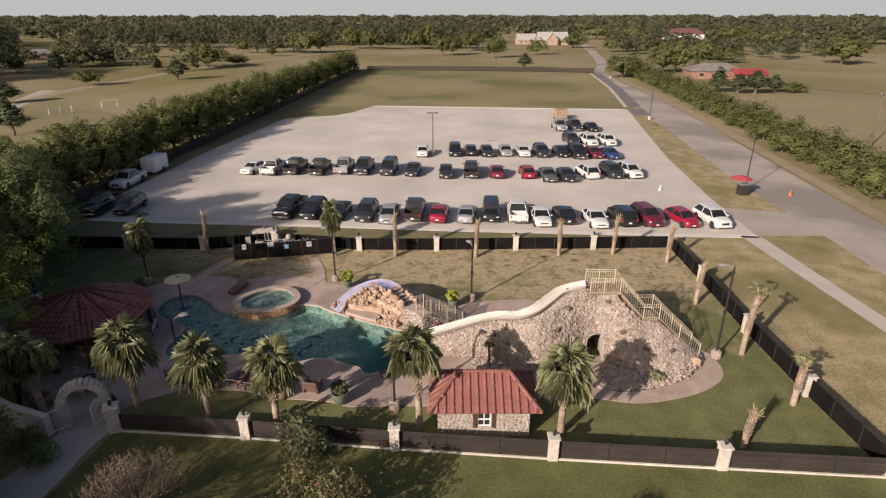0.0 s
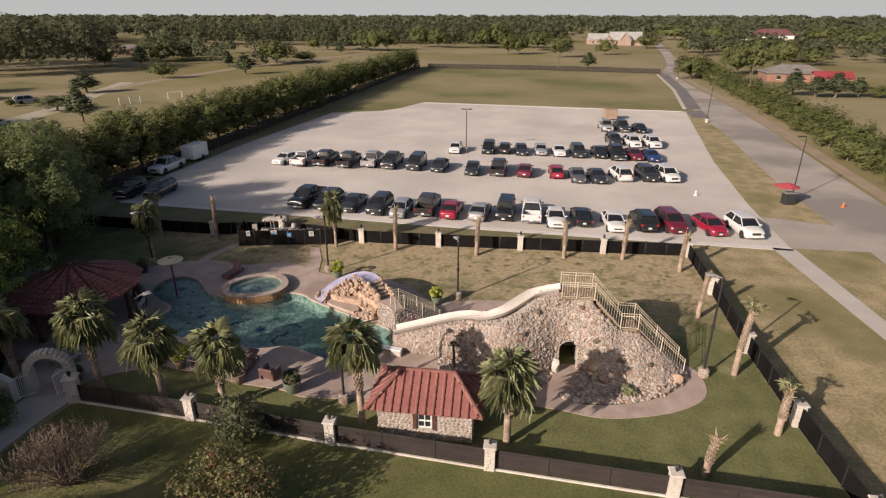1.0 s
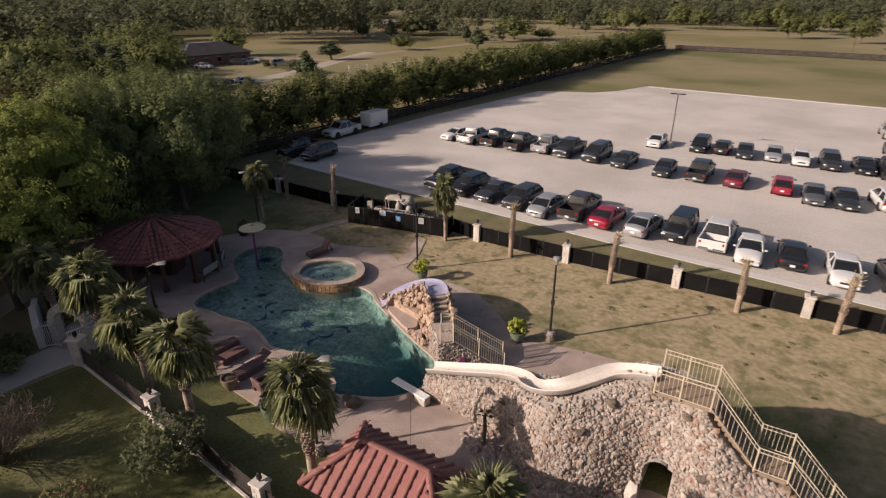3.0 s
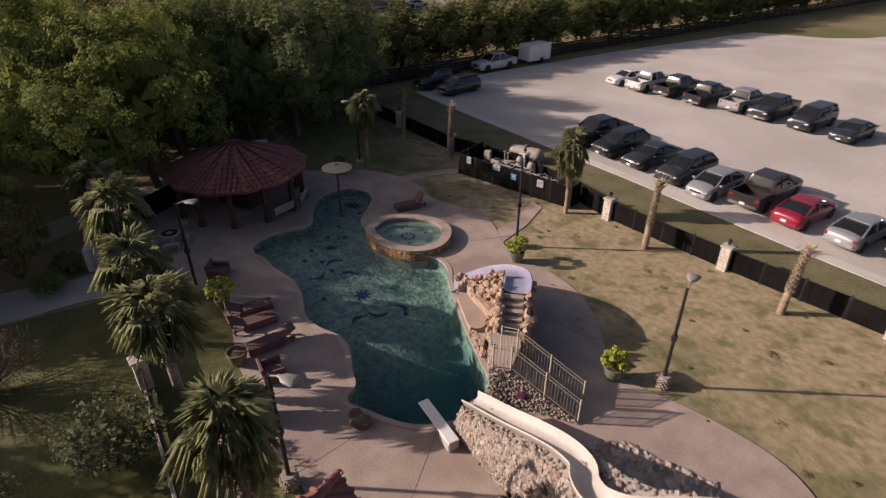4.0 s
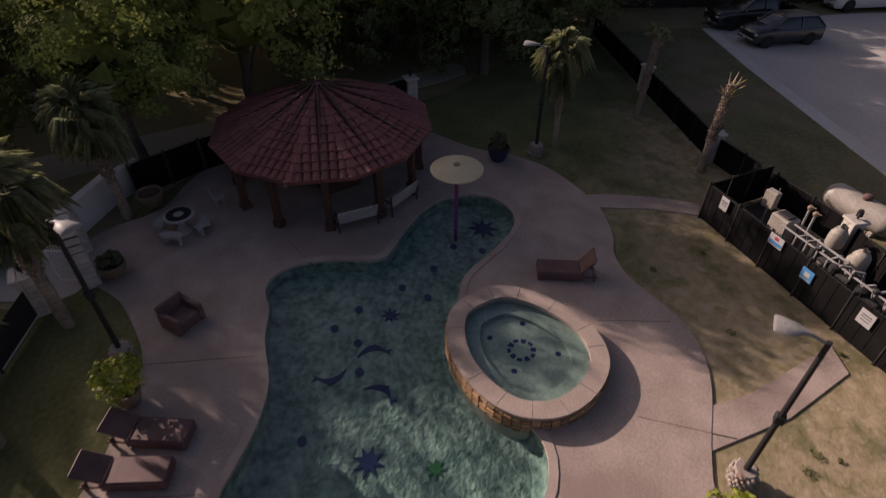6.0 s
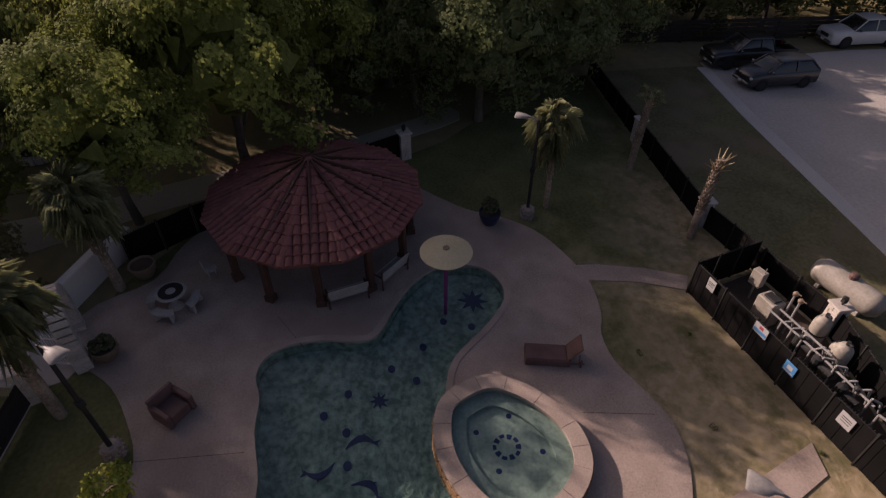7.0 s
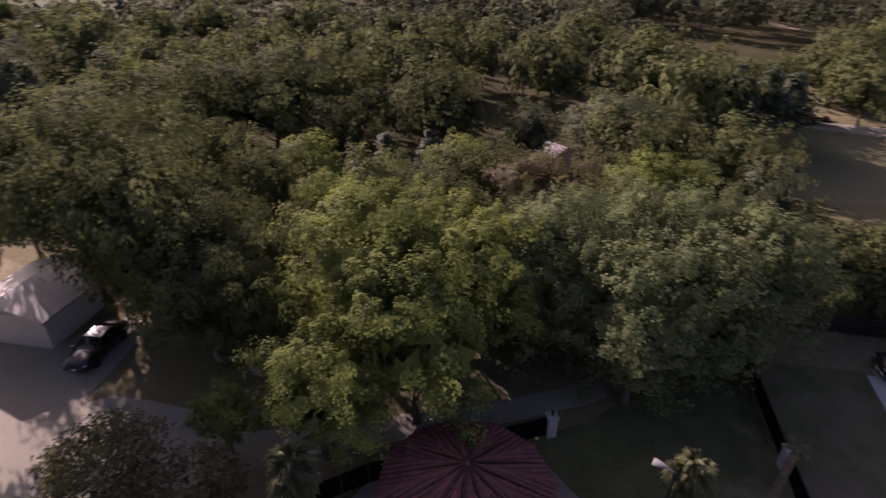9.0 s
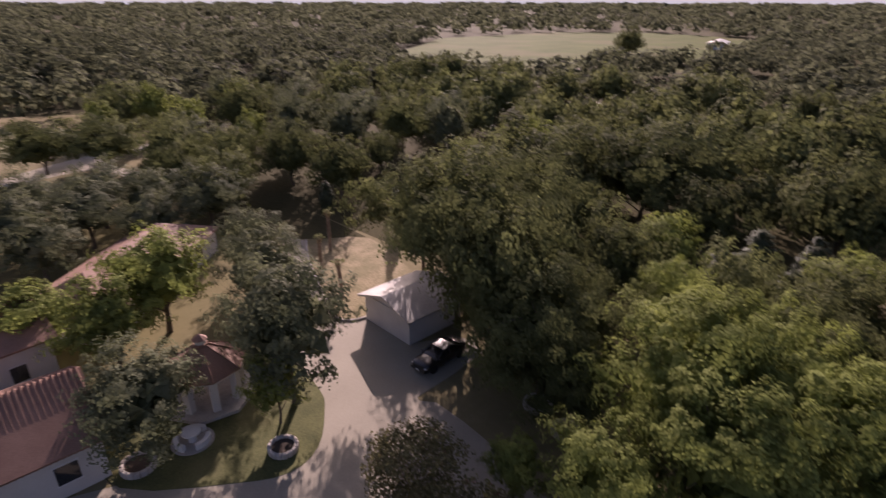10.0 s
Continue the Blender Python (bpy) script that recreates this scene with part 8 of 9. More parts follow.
# ---- weeds in the dry turf ----
gen = np.random.default_rng(8)
lobes = []
while len(lobes) < 60:
    x, y = gen.uniform(-18, 22), gen.uniform(36, 49)
    if inside((x, y), YARD) and not inside((x, y), grown(POOL, 3.2)) and (x + 12) ** 2 + (y - 39) ** 2 > 30 and not (-1 < x < 20 and y < 38):
        r = gen.uniform(0.08, 0.25)
        lobes.append(((x, y, 0.03), (r, r * gen.uniform(0.6, 1), 0.07)))
solid("turf_weeds", Geo().quads(leaf_cloud(gen, lobes, 60, 0.026)), M["leaf"], "small green weed tufts in the dry turf", "weeds", kind="stuff")

# ---- equipment enclosure ----
screen_fence([(-16.9, 46.95), (-14.0, 47.5), (-11.0, 48.05), (-8.2, 48.6)], "equipment_screen", "tall black screen fence round the pool equipment", 1.55, 1.5)
screen_fence([(-16.9, 46.95), (-17.7, 50.05)], "equipment_gate", "black screen gate panel of the equipment enclosure", 1.55, 1.2)
screen_fence([(-8.2, 48.6), (-8.35, 49.75)], "equipment_screen_end", "short end panel of the black equipment screen", 1.55, 1.2)
setting("equipment_pad", sheet([[(-16.7, 47.2), (-8.4, 48.75), (-8.5, 49.7), (-14.3, 50.75), (-17.5, 50.0)]], 0.05, 0.05), M["soil"], "dark ground inside the equipment enclosure", "ground")
def sign(x, y, z, rz, w, h, mat, label, bars):
    t = thing("sign", label, "sign", (x, y, z), rz, "signs on the screen fence")
    part("panel", Geo().box((0, 0, 0), (w, 0.02, h), 0, 0.004), M[mat], t)
    for i, (bw, bz, bh, bm) in enumerate(bars):
        part("text_bar", Geo().box((0, -0.013, bz), (bw, 0.006, bh)), M[bm], t)
sign(-15.95, 47.02, 1.3, 0.19, 0.36, 0.5, "sign_white", "white safety sign with illegible lines on black screen", [(0.26, 0.1, 0.03, "black_metal"), (0.22, 0.03, 0.02, "black_metal"), (0.24, -0.05, 0.02, "black_metal")])
sign(-13.7, 47.5, 1.35, 0.19, 0.55, 0.4, "sign_white", "white and blue sign with a red mark on black screen", [(0.5, -0.08, 0.12, "sign_blue"), (0.16, 0.09, 0.12, "red_canvas")])
sign(-12.35, 47.76, 1.05, 0.19, 0.42, 0.42, "sign_blue", "small blue sign with pale marks on black screen", [(0.2, 0.02, 0.16, "sign_white"), (0.34, -0.15, 0.04, "sign_white")])
sign(-10.35, 48.12, 1.15, 0.19, 0.45, 0.5, "sign_white", "white sign with illegible lines on black screen", [(0.3, 0.1, 0.025, "black_metal"), (0.32, 0.02, 0.02, "black_metal"), (0.28, -0.08, 0.02, "black_metal")])
def tank(x, y, r, h, label, mat="tank"):
    t = thing("filter_tank", label, "tank", (x, y, 0.05), group="filter tanks")
    part("body", Geo().lathe([(r * 0.9, 0.0), (r, 0.06), (r, h * 0.72), (r * 0.93, h * 0.86), (r * 0.6, h * 0.97), (0.0, h)], n=20), M[mat], t, smooth=50)
    part("band", Geo().cyl((0, 0, h * 0.5), (0, 0, h * 0.54), r * 1.03, n=20), M["black_plastic"], t)
    part("valve", Geo().cyl((0, 0, h - 0.02), (0, 0, h + 0.12), 0.06, n=8).box((0.08, 0, h + 0.08), (0.2, 0.08, 0.06), 0, 0.01), M["black_plastic"], t)
tank(-13.75, 49.8, 0.28, 1.55, "beige pool filter tank inside the enclosure")
tank(-12.6, 49.7, 0.29, 1.5, "beige pool filter tank inside the enclosure")
tank(-13.1, 50.1, 0.2, 0.9, "small beige chlorine tank")
heater = thing("pool_heater", "pale grey box pool heater inside the enclosure", "heater", (-15.15, 48.95, 0.05), 0.2)
part("cabinet", Geo().box((0, 0, 0.55), (0.75, 0.6, 1.1), 0, 0.05), M["tank"], heater)
part("vent_top", Geo().box((0, 0, 1.13), (0.5, 0.35, 0.08), 0, 0.02), M["black_plastic"], heater)
panel = thing("control_panel", "pale control panel box on a post", "control panel", (-16.25, 49.1, 0.05), 0.3)
part("post", Geo().cyl((0, 0, 0), (0, 0, 0.8), 0.04, n=8), M["lamp_head"], panel)
part("box", Geo().box((0, 0, 1.05), (0.46, 0.3, 0.66), 0, 0.02), M["tank"], panel)
part("conduit", Geo().cyl((0.15, 0, 1.35), (0.15, 0, 1.6), 0.02, n=6), M["lamp_head"], panel)
pipes = thing("pipework", "white plastic pool pipework along the enclosure", "pipes", (-0.5, 0.75, 0))
LINES = [[(-14.3, 47.85, 1.05), (-12.6, 48.2, 1.05), (-10.2, 48.62, 1.05)], [(-14.1, 48.1, 1.2), (-12.0, 48.5, 1.2)], [(-14.2, 48.5, 0.1), (-14.2, 48.5, 1.75)], [(-13.9, 48.5, 0.1), (-13.9, 48.5, 1.7)], [(-9.9, 48.5, 0.1), (-9.9, 48.5, 1.1), (-9.5, 48.6, 1.15), (-9.4, 48.75, 0.3)]]
for i in range(9):
    x = -13.7 + 0.42 * i
    y = 47.95 + 0.17 * (x + 13.9)
    LINES.append([(x, y, 0.2), (x, y, 1.0 + 0.12 * (i % 3)), (x + 0.12, y + 0.28, 1.1 + 0.12 * (i % 2)), (x + 0.15, y + 0.45, 0.5)])
for line in LINES:
    part("pipe", Geo().tube([Vector(p) for p in line], 0.038, 8), M["pipe"], pipes)
for x, y, z in ((-14.2, 48.5, 1.8), (-13.9, 48.5, 1.75), (-12.9, 48.15, 1.15), (-11.6, 48.4, 1.15), (-10.8, 48.5, 1.15)):
    part("valve", Geo().lathe([(0.09, z - 0.08), (0.1, z), (0.05, z + 0.06), (0.0, z + 0.07)], (x, y, 0), 10).box((x + 0.1, y, z + 0.05), (0.22, 0.05, 0.03), 0.4, 0.01), M["pot_brown"] if z > 1.5 else M["black_plastic"], pipes, "valve with handle")
for x in (-12.9, -12.0, -10.9):
    part("pump", Geo().cyl((x, 48.25, 0.8), (x + 0.45, 48.35, 0.8), 0.13, n=10).lathe([(0.16, 0.0), (0.16, 1.0), (0.0, 1.05)], (x - 0.1, 48.2, 0.05), 10), M["black_plastic"], pipes, "dark pool pump")
gas = thing("propane_tank", "large horizontal beige propane tank behind the fence", "tank", (-15.75, 52.6, 0.0), math.atan2(0.6, 2.1))
gas.scale = (0.8, 0.96, 0.9)
prof = [(0.02, -1.75), (0.35, -1.66), (0.52, -1.4), (0.55, -1.2), (0.55, 1.2), (0.52, 1.4), (0.35, 1.66), (0.02, 1.75)]
part("shell", Geo().add([(z, r * math.cos(a), 0.66 + r * math.sin(a)) for r, z in prof for a in np.linspace(0, 6.28319, 19)[:-1]], [(k * 18 + i, (k + 1) * 18 + i, (k + 1) * 18 + (i + 1) % 18, k * 18 + (i + 1) % 18) for k in range(7) for i in range(18)]), M["tank"], gas, smooth=60)
part("valve_dome", Geo().lathe([(0.2, 1.16), (0.2, 1.33), (0.12, 1.39), (0.0, 1.41)], n=12), M["wicker"], gas, "brown valve dome")
for s in (-1, 1):
    part("saddle", Geo().box((s * 1.0, 0, 0.11), (0.2, 0.8, 0.22), 0, 0.02), M["concrete"], gas)

# ---- pool furniture ----
def lounger(x, y, rz, up=35):
    t = thing("sun_lounger", "brown wicker sun lounger with raised back on the deck", "sun lounger", (x, y, 0.08), rz, "sun loungers")
    part("base", Geo().box((0.25, 0, 0.17), (1.5, 0.72, 0.30), 0, 0.03), M["wicker"], t)
    part("seat_top", Geo().box((0.32, 0, 0.335), (1.36, 0.66, 0.04), 0, 0.015), M["wicker"], t)
    m = Matrix.Translation((-0.42, 0, 0.34)) @ Matrix.Rotation(radians(up), 4, "Y") @ Matrix.Translation((-0.34, 0, 0.02))
    part("backrest", Geo().box((0, 0, 0), (0.72, 0.70, 0.06), 0, 0.02, m=m), M["wicker"], t)
    for s in (-1, 1):
        part("rear_leg", Geo().box((-0.85, s * 0.3, 0.16), (0.07, 0.07, 0.32), 0, 0.01), M["wicker"], t)
        part("strut", Geo().cyl((-0.8, s * 0.28, 0.12), (-0.75, s * 0.28, 0.34 + 0.5 * math.sin(radians(up)) * 0.6), 0.02, n=6), M["wicker"], t)
        part("rear_rail", Geo().box((-0.7, s * 0.33, 0.2), (0.5, 0.05, 0.06), 0, 0.01), M["wicker"], t)
lounger(-10.35, 28.75, 1.35, 28)
lounger(-9.3, 28.45, 1.45, 30)
lounger(-7.55, 28.5, 1.50 + math.pi, 26)
lounger(-14.55, 40.95, 1.35 + math.pi, 55)
def armchair(x, y, rz):
    t = thing("wicker_armchair", "brown wicker armchair on the deck", "armchair", (x, y, 0.08), rz, "wicker armchairs")
    part("seat", Geo().box((0.05, 0, 0.2), (0.72, 0.66, 0.38), 0, 0.03), M["wicker"], t)
    part("backrest", Geo().box((0, 0, 0), (0.14, 0.9, 0.5), 0, 0.03, m=Matrix.Translation((-0.38, 0, 0.52)) @ Matrix.Rotation(radians(-8), 4, "Y")), M["wicker"], t)
    for s in (-1, 1):
        part("arm", Geo().box((0.02, s * 0.41, 0.3), (0.86, 0.16, 0.6), 0, 0.03), M["wicker"], t)
armchair(-14.3, 28.75, 0.9)
armchair(-5.75, 27.75, 1.4)
def planter(x, y, r, h, pot, label, plant=None, seed=1):
    t = thing("planter", label, "planter", (x, y, 0.08), group="planters")
    part("pot", Geo().lathe([(r * 0.62, 0), (r * 0.8, h * 0.3), (r, h * 0.8), (r, h), (r * 0.88, h), (r * 0.84, h * 0.86)], n=20), M[pot], t, smooth=40)
    part("soil", Geo().cyl((0, 0, h * 0.84), (0, 0, h * 0.88), r * 0.86, n=18), M["soil"], t)
    if plant:
        mat, pr, ph = plant
        gen = np.random.default_rng(seed)
        lobes = []
        for i in range(34):
            d = gen.normal(size=3)
            d /= np.linalg.norm(d)
            lobes.append(((d[0] * pr * 0.7, d[1] * pr * 0.7, h + ph * (0.45 + 0.4 * d[2])), (pr * 0.26,) * 3))
        tagged(part("plant", Geo().quads(leaf_cloud(gen, lobes, 26, 0.075)), M[mat], t, "leafy plant"), kind="stuff")
planter(-11.5, 27.95, 0.36, 0.55, "pot_brown", "planter with a bright lime green bush beside the loungers", ("lime_bush", 0.72, 1.1), 1)
planter(-7.35, 27.0, 0.42, 0.6, "pot_brown", "empty brown pot on the deck", None)
planter(-3.9, 26.55, 0.5, 0.75, "pot_green", "large green glazed pot with mixed plants", ("leaf_grey", 0.55, 0.6), 3)
planter(-5.85, 41.5, 0.4, 0.6, "pot_green", "green glazed pot with a yellow-green plant", ("lime_bush", 0.68, 0.8), 4)
planter(2.75, 38.1, 0.42, 0.6, "pot_green", "green pot with a yellow-green plant", ("lime_bush", 0.62, 0.75), 5)
planter(-22.2, 40.4, 0.48, 0.6, "pot_blue", "dark blue glazed pot with a small palm", ("leaf_grey", 0.4, 0.7), 6)
planter(-16.9, 26.1, 0.45, 0.5, "pot_brown", "brown pot with succulents near the gate", ("leaf_grey", 0.4, 0.3), 7)
planter(-20.9, 26.4, 0.5, 0.6, "pot_brown", "brown pot against the garden wall", None)
boulder((-1.5, 29.15, 0.25), (0.45, 0.32, 0.25), "dark boulder at the pool edge", "trunk")
um = thing("mushroom_fountain", "cream disc water mushroom on a magenta pole in the pool", "fountain", (-17.7, 37.75, -0.6))
part("pole", Geo().cyl((0, 0, 0), (0, 0, 3.15), 0.07, n=12), M["purple"], um)
part("disc", Geo().lathe([(0.0, 3.08), (0.7, 3.08), (0.9, 3.12), (0.92, 3.17), (0.75, 3.24), (0.3, 3.31), (0.12, 3.33)], n=32), M["cream_disc"], um, smooth=50)
part("cap", Geo().lathe([(0.12, 3.32), (0.12, 3.36), (0.0, 3.37)], n=14), M["step"], um)
st = thing("garden_table", "white ornate cast stone table with round top", "table", (-19.0, 27.9, 0.08), 0.3)
part("tabletop", Geo().lathe([(0.0, 0.70), (0.52, 0.70), (0.55, 0.73), (0.52, 0.76), (0.0, 0.76)], n=28), M["cast"], st, smooth=40)
part("inlay", Geo().lathe([(0.18, 0.762), (0.44, 0.764), (0.44, 0.766), (0.18, 0.766)], n=16), M["black_metal"], st, "dark openwork pattern")
part("pedestal", Geo().lathe([(0.3, 0), (0.26, 0.08), (0.12, 0.25), (0.16, 0.5), (0.3, 0.7)], n=14), M["cast"], st, smooth=50)
for ang in (-1.9, -0.3, 1.4):
    b = thing("garden_bench", "curved white cast stone bench beside the round table", "bench", (-19.0 + 0.95 * math.cos(ang), 27.9 + 0.95 * math.sin(ang), 0.08), ang, "benches round the garden table")
    pts = [(0.28 * math.cos(a) * 3.2 - 0.9, 0.28 * math.sin(a) * 3.2) for a in np.linspace(-0.55, 0.55, 8)] + [(0.18 * math.cos(a) * 3.2 - 0.9, 0.18 * math.sin(a) * 3.2) for a in np.linspace(0.55, -0.55, 8)]
    part("seat", Geo().prism(pts, 0.38, 0.45), M["cast"], b)
    for s in (-1, 1):
        part("leg", Geo().box((-0.2, s * 0.3, 0.19), (0.26, 0.1, 0.38), s * 0.4, 0.02), M["cast"], b)
ch = thing("garden_chair", "white metal chair near the gazebo", "chair", (-20.4, 29.0, 0.08), 2.0)
part("seat", Geo().lathe([(0, 0.43), (0.24, 0.43), (0.24, 0.46), (0, 0.46)], n=14), M["cast"], ch)
for a in (0.8, 2.4, 3.9, 5.5):
    part("leg", Geo().cyl((0.2 * math.cos(a), 0.2 * math.sin(a), 0), (0.18 * math.cos(a), 0.18 * math.sin(a), 0.44), 0.02, n=6), M["cast"], ch)
part("backrest", Geo().tube([(-0.2, 0.2, 0.45), (-0.26, 0.2, 0.8), (-0.28, 0.0, 0.92), (-0.26, -0.2, 0.8), (-0.2, -0.2, 0.45)], 0.02, 6), M["cast"], ch)

# ---- arched gate ----
ag = thing("arched_gate", "stone arch with open white metal gate leaves", "gate", (-17.5, 25.05, 0), math.atan2(0.7, 1.6))
arc = np.linspace(0, math.pi, 15)
for a, b in zip(arc, arc[1:]):
    m = (a + b) / 2
    part("arch_stone", Geo().box((0, 0, 0), (0.42, 0.5, 0.212), 0, 0.02, m=Matrix.Translation((1.0 * math.cos(m), 0, 1.45 + 1.0 * math.sin(m))) @ Matrix.Rotation(-m, 4, "Y")), M["lime"], ag)
for s in (-1, 1):
    for i in range(7):
        part("jamb_stone", Geo().box((s * 1.0, 0, 0.1 + 0.207 * i), (0.46, 0.52, 0.2), 0, 0.02), M["lime"], ag)
    leaf = part("gate_leaf", Geo().box((0.4, 0, 0.12), (0.8, 0.04, 0.05), 0, 0.005).box((0.4, 0, 1.35), (0.8, 0.04, 0.05), 0, 0.005).box((0.02, 0, 0.735), (0.04, 0.036, 1.25)).box((0.78, 0, 0.735), (0.04, 0.036, 1.25)), M["white"], ag, "white metal gate leaf", at=pose(s * 0.85, -0.2, 0.05, 0, 0, -125 if s > 0 else -155))
    for i in range(9):
        part("bar", Geo().cyl((0.02 + 0.095 * i, 0, 0.1), (0.02 + 0.095 * i, 0, 1.35 + 0.25 * math.sin(math.pi * i / 8)), 0.014, n=6), M["white"], leaf)
wall = Geo().box((-20.2, 24.4, 0.65), (3.0, 0.35, 1.3), -0.35, 0.03).box((-22.0, 25.2, 0.6), (1.6, 0.35, 1.2), -0.5, 0.03)
setting("garden_wall", wall, M["stucco"], "low white stucco garden wall beside the gate", "wall")

# ---- things in the lot ----
db2 = thing("storage_crate", "dark box shaped trailer at the far end of the lot", "container", (27.0, 122.0, 0.03), 0.1)
part("box", Geo().box((0, 0, 1.15), (2.4, 2.2, 1.9), 0, 0.04), M["step"], db2)
part("skid", Geo().box((0, 0, 0.12), (2.6, 2.0, 0.2), 0, 0.02), M["black_metal"], db2)
ki = thing("attendant_kiosk", "small dark kiosk box under a red umbrella", "kiosk", (39.0, 67.1, 0.02), 0.1)
part("cabinet", Geo().box((0, 0, 0.65), (1.2, 0.9, 1.3), 0, 0.04), M["black_plastic"], ki)
part("counter", Geo().box((0, 0, 1.33), (1.35, 1.05, 0.06), 0, 0.02), M["lamp_head"], ki)
um2 = thing("red_umbrella", "red market umbrella beside the kiosk", "umbrella", (38.7, 67.4, 0.02))
part("pole", Geo().cyl((0, 0, 0), (0, 0, 2.3), 0.03, n=8), M["white"], um2)
part("canopy", Geo().lathe([(1.35, 1.95), (0.9, 2.15), (0.4, 2.32), (0.0, 2.4)], n=8), M["red_canvas"], um2)
part("foot", Geo().cyl((0, 0, 0), (0, 0, 0.1), 0.3, n=12), M["concrete"], um2)
def cone(x, y, mat="orange", label="small orange traffic cone on the asphalt"):
    t = thing("traffic_cone", label, "cone", (x, y, 0.04), group="traffic cones")
    part("base", Geo().box((0, 0, 0.02), (0.4, 0.4, 0.04), 0, 0.01), M[mat], t)
    part("body", Geo().cyl((0, 0, 0.03), (0, 0, 0.65), 0.15, 0.03, 10), M[mat], t)
for x, y in ((44.6, 66.5),):
    cone(x, y)
cone(29.5, 69.0, "white", "white marker cone on the gravel")
cone(28.8, 82.5, "white", "white marker cone on the gravel")

# ---- far houses ----
def gable(g, x0, x1, y0, y1, z0, z1, over=0.5, axis="x"):
    """A gable roof with thickness over a rectangle."""
    x0, x1, y0, y1 = x0 - over, x1 + over, y0 - over, y1 + over
    if axis == "x":
        m = (y0 + y1) / 2
        f = [[(x0, y0, z0), (x1, y0, z0), (x1, m, z1), (x0, m, z1)], [(x1, y1, z0), (x0, y1, z0), (x0, m, z1), (x1, m, z1)]]
    else:
        m = (x0 + x1) / 2
        f = [[(x1, y0, z0), (x1, y1, z0), (m, y1, z1), (m, y0, z1)], [(x0, y1, z0), (x0, y0, z0), (m, y0, z1), (m, y1, z1)]]
    d = roof_deck(f, 0.18)
    return g.add(d.v, d.f)
def hip(g, x0, x1, y0, y1, z0, z1, over=0.5):
    x0, x1, y0, y1 = x0 - over, x1 + over, y0 - over, y1 + over
    k = min(x1 - x0, y1 - y0) / 2
    if x1 - x0 >= y1 - y0:
        a, b = (x0 + k, (y0 + y1) / 2, z1), (x1 - k, (y0 + y1) / 2, z1)
        f = [[(x0, y0, z0), (x1, y0, z0), b, a], [(x1, y0, z0), (x1, y1, z0), b], [(x1, y1, z0), (x0, y1, z0), a, b], [(x0, y1, z0), (x0, y0, z0), a]]
    else:
        a, b = ((x0 + x1) / 2, y0 + k, z1), ((x0 + x1) / 2, y1 - k, z1)
        f = [[(x0, y0, z0), (x1, y0, z0), a], [(x1, y0, z0), (x1, y1, z0), b, a], [(x1, y1, z0), (x0, y1, z0), b], [(x0, y1, z0), (x0, y0, z0), a, b]]
    d = roof_deck(f, 0.15)
    return g.add(d.v, d.f)
def walls(x0, x1, y0, y1, h, t=0.25):
    return Geo().box(((x0 + x1) / 2, y0 + t / 2, h / 2), (x1 - x0, t, h)).box(((x0 + x1) / 2, y1 - t / 2, h / 2), (x1 - x0, t, h)).box((x0 + t / 2, (y0 + y1) / 2, h / 2), (t, y1 - y0 - 2 * t, h)).box((x1 - t / 2, (y0 + y1) / 2, h / 2), (t, y1 - y0 - 2 * t, h))
def house(name, label, at, rz, size, h, top, wall, roof, shape="gable", wings=(), windows=((0.2, 1.2), (0.45, 1.2), (0.75, 1.2))):
    w, d = size
    t = thing(name, label, "house", (*at, 0), rz)
    part("wall", walls(-w / 2, w / 2, -d / 2, d / 2, h), M[wall], t)
    r = Geo()
    (hip if shape == "hip" else gable)(r, -w / 2, w / 2, -d / 2, d / 2, h, top)
    part("roof", r, M[roof], t)
    if shape == "gable":
        g = Geo()
        for s in (-1, 1):
            g.add([(s * (w / 2 - 0.1), -d / 2, h), (s * (w / 2 - 0.1), d / 2, h), (s * (w / 2 - 0.1), 0, top - 0.25)], [(0, 1, 2)])
        part("gable_wall", g, M[wall], t)
    for x, wx, dy, wh, wt in wings:
        part("wing_wall", walls(x - wx / 2, x + wx / 2, -d / 2 - dy, -d / 2 + 0.2, wh), M[wall], t)
        part("wing_roof", gable(Geo(), x - wx / 2, x + wx / 2, -d / 2 - dy, 0, wh, wt, 0.4, "y"), M[roof], t)
        part("wing_gable", Geo().add([(x - wx / 2, -d / 2 - dy + 0.05, wh), (x + wx / 2, -d / 2 - dy + 0.05, wh), (x, -d / 2 - dy + 0.05, wt - 0.2)], [(0, 1, 2)]), M[wall], t)
    for share, ww in windows:
        x = -w / 2 + w * share
        if any(abs(x - a) < b / 2 + 0.6 for a, b, _, _, _ in wings):
            continue
        for s in (-1, 1):
            win = part("window", Geo().box((x, s * (d / 2 + 0.01), h * 0.52), (ww, 0.06, 1.3)), M["window"], t, "dark window")
            part("frame", Geo().box((x, s * (d / 2 + 0.03), h * 0.52 + 0.68), (ww + 0.16, 0.06, 0.08)).box((x, s * (d / 2 + 0.03), h * 0.52 - 0.68), (ww + 0.16, 0.06, 0.08)), M["white"], win)
    return t
house("country_house", "large pale country house with grey gabled roof", (82, 442), 0.1, (22, 10), 3.4, 8.8, "tan_brick", "pale_shingle", wings=((-2, 8, 4, 3.6, 8.6), (8, 5, 3, 3, 6.5)))
house("country_house", "pale garage wing of the country house", (64, 450), 0.1, (14, 9), 3.2, 7.4, "tan_brick", "pale_shingle")
house("white_house", "white house with a maroon hip roof", (221, 548), -0.1, (32, 12), 4.0, 9.0, "white", "maroon_roof", "hip")
house("white_outbuilding", "long white outbuilding with a pale roof", (196, 552), -0.1, (18, 8), 3.5, 4.6, "white", "pale_shingle")
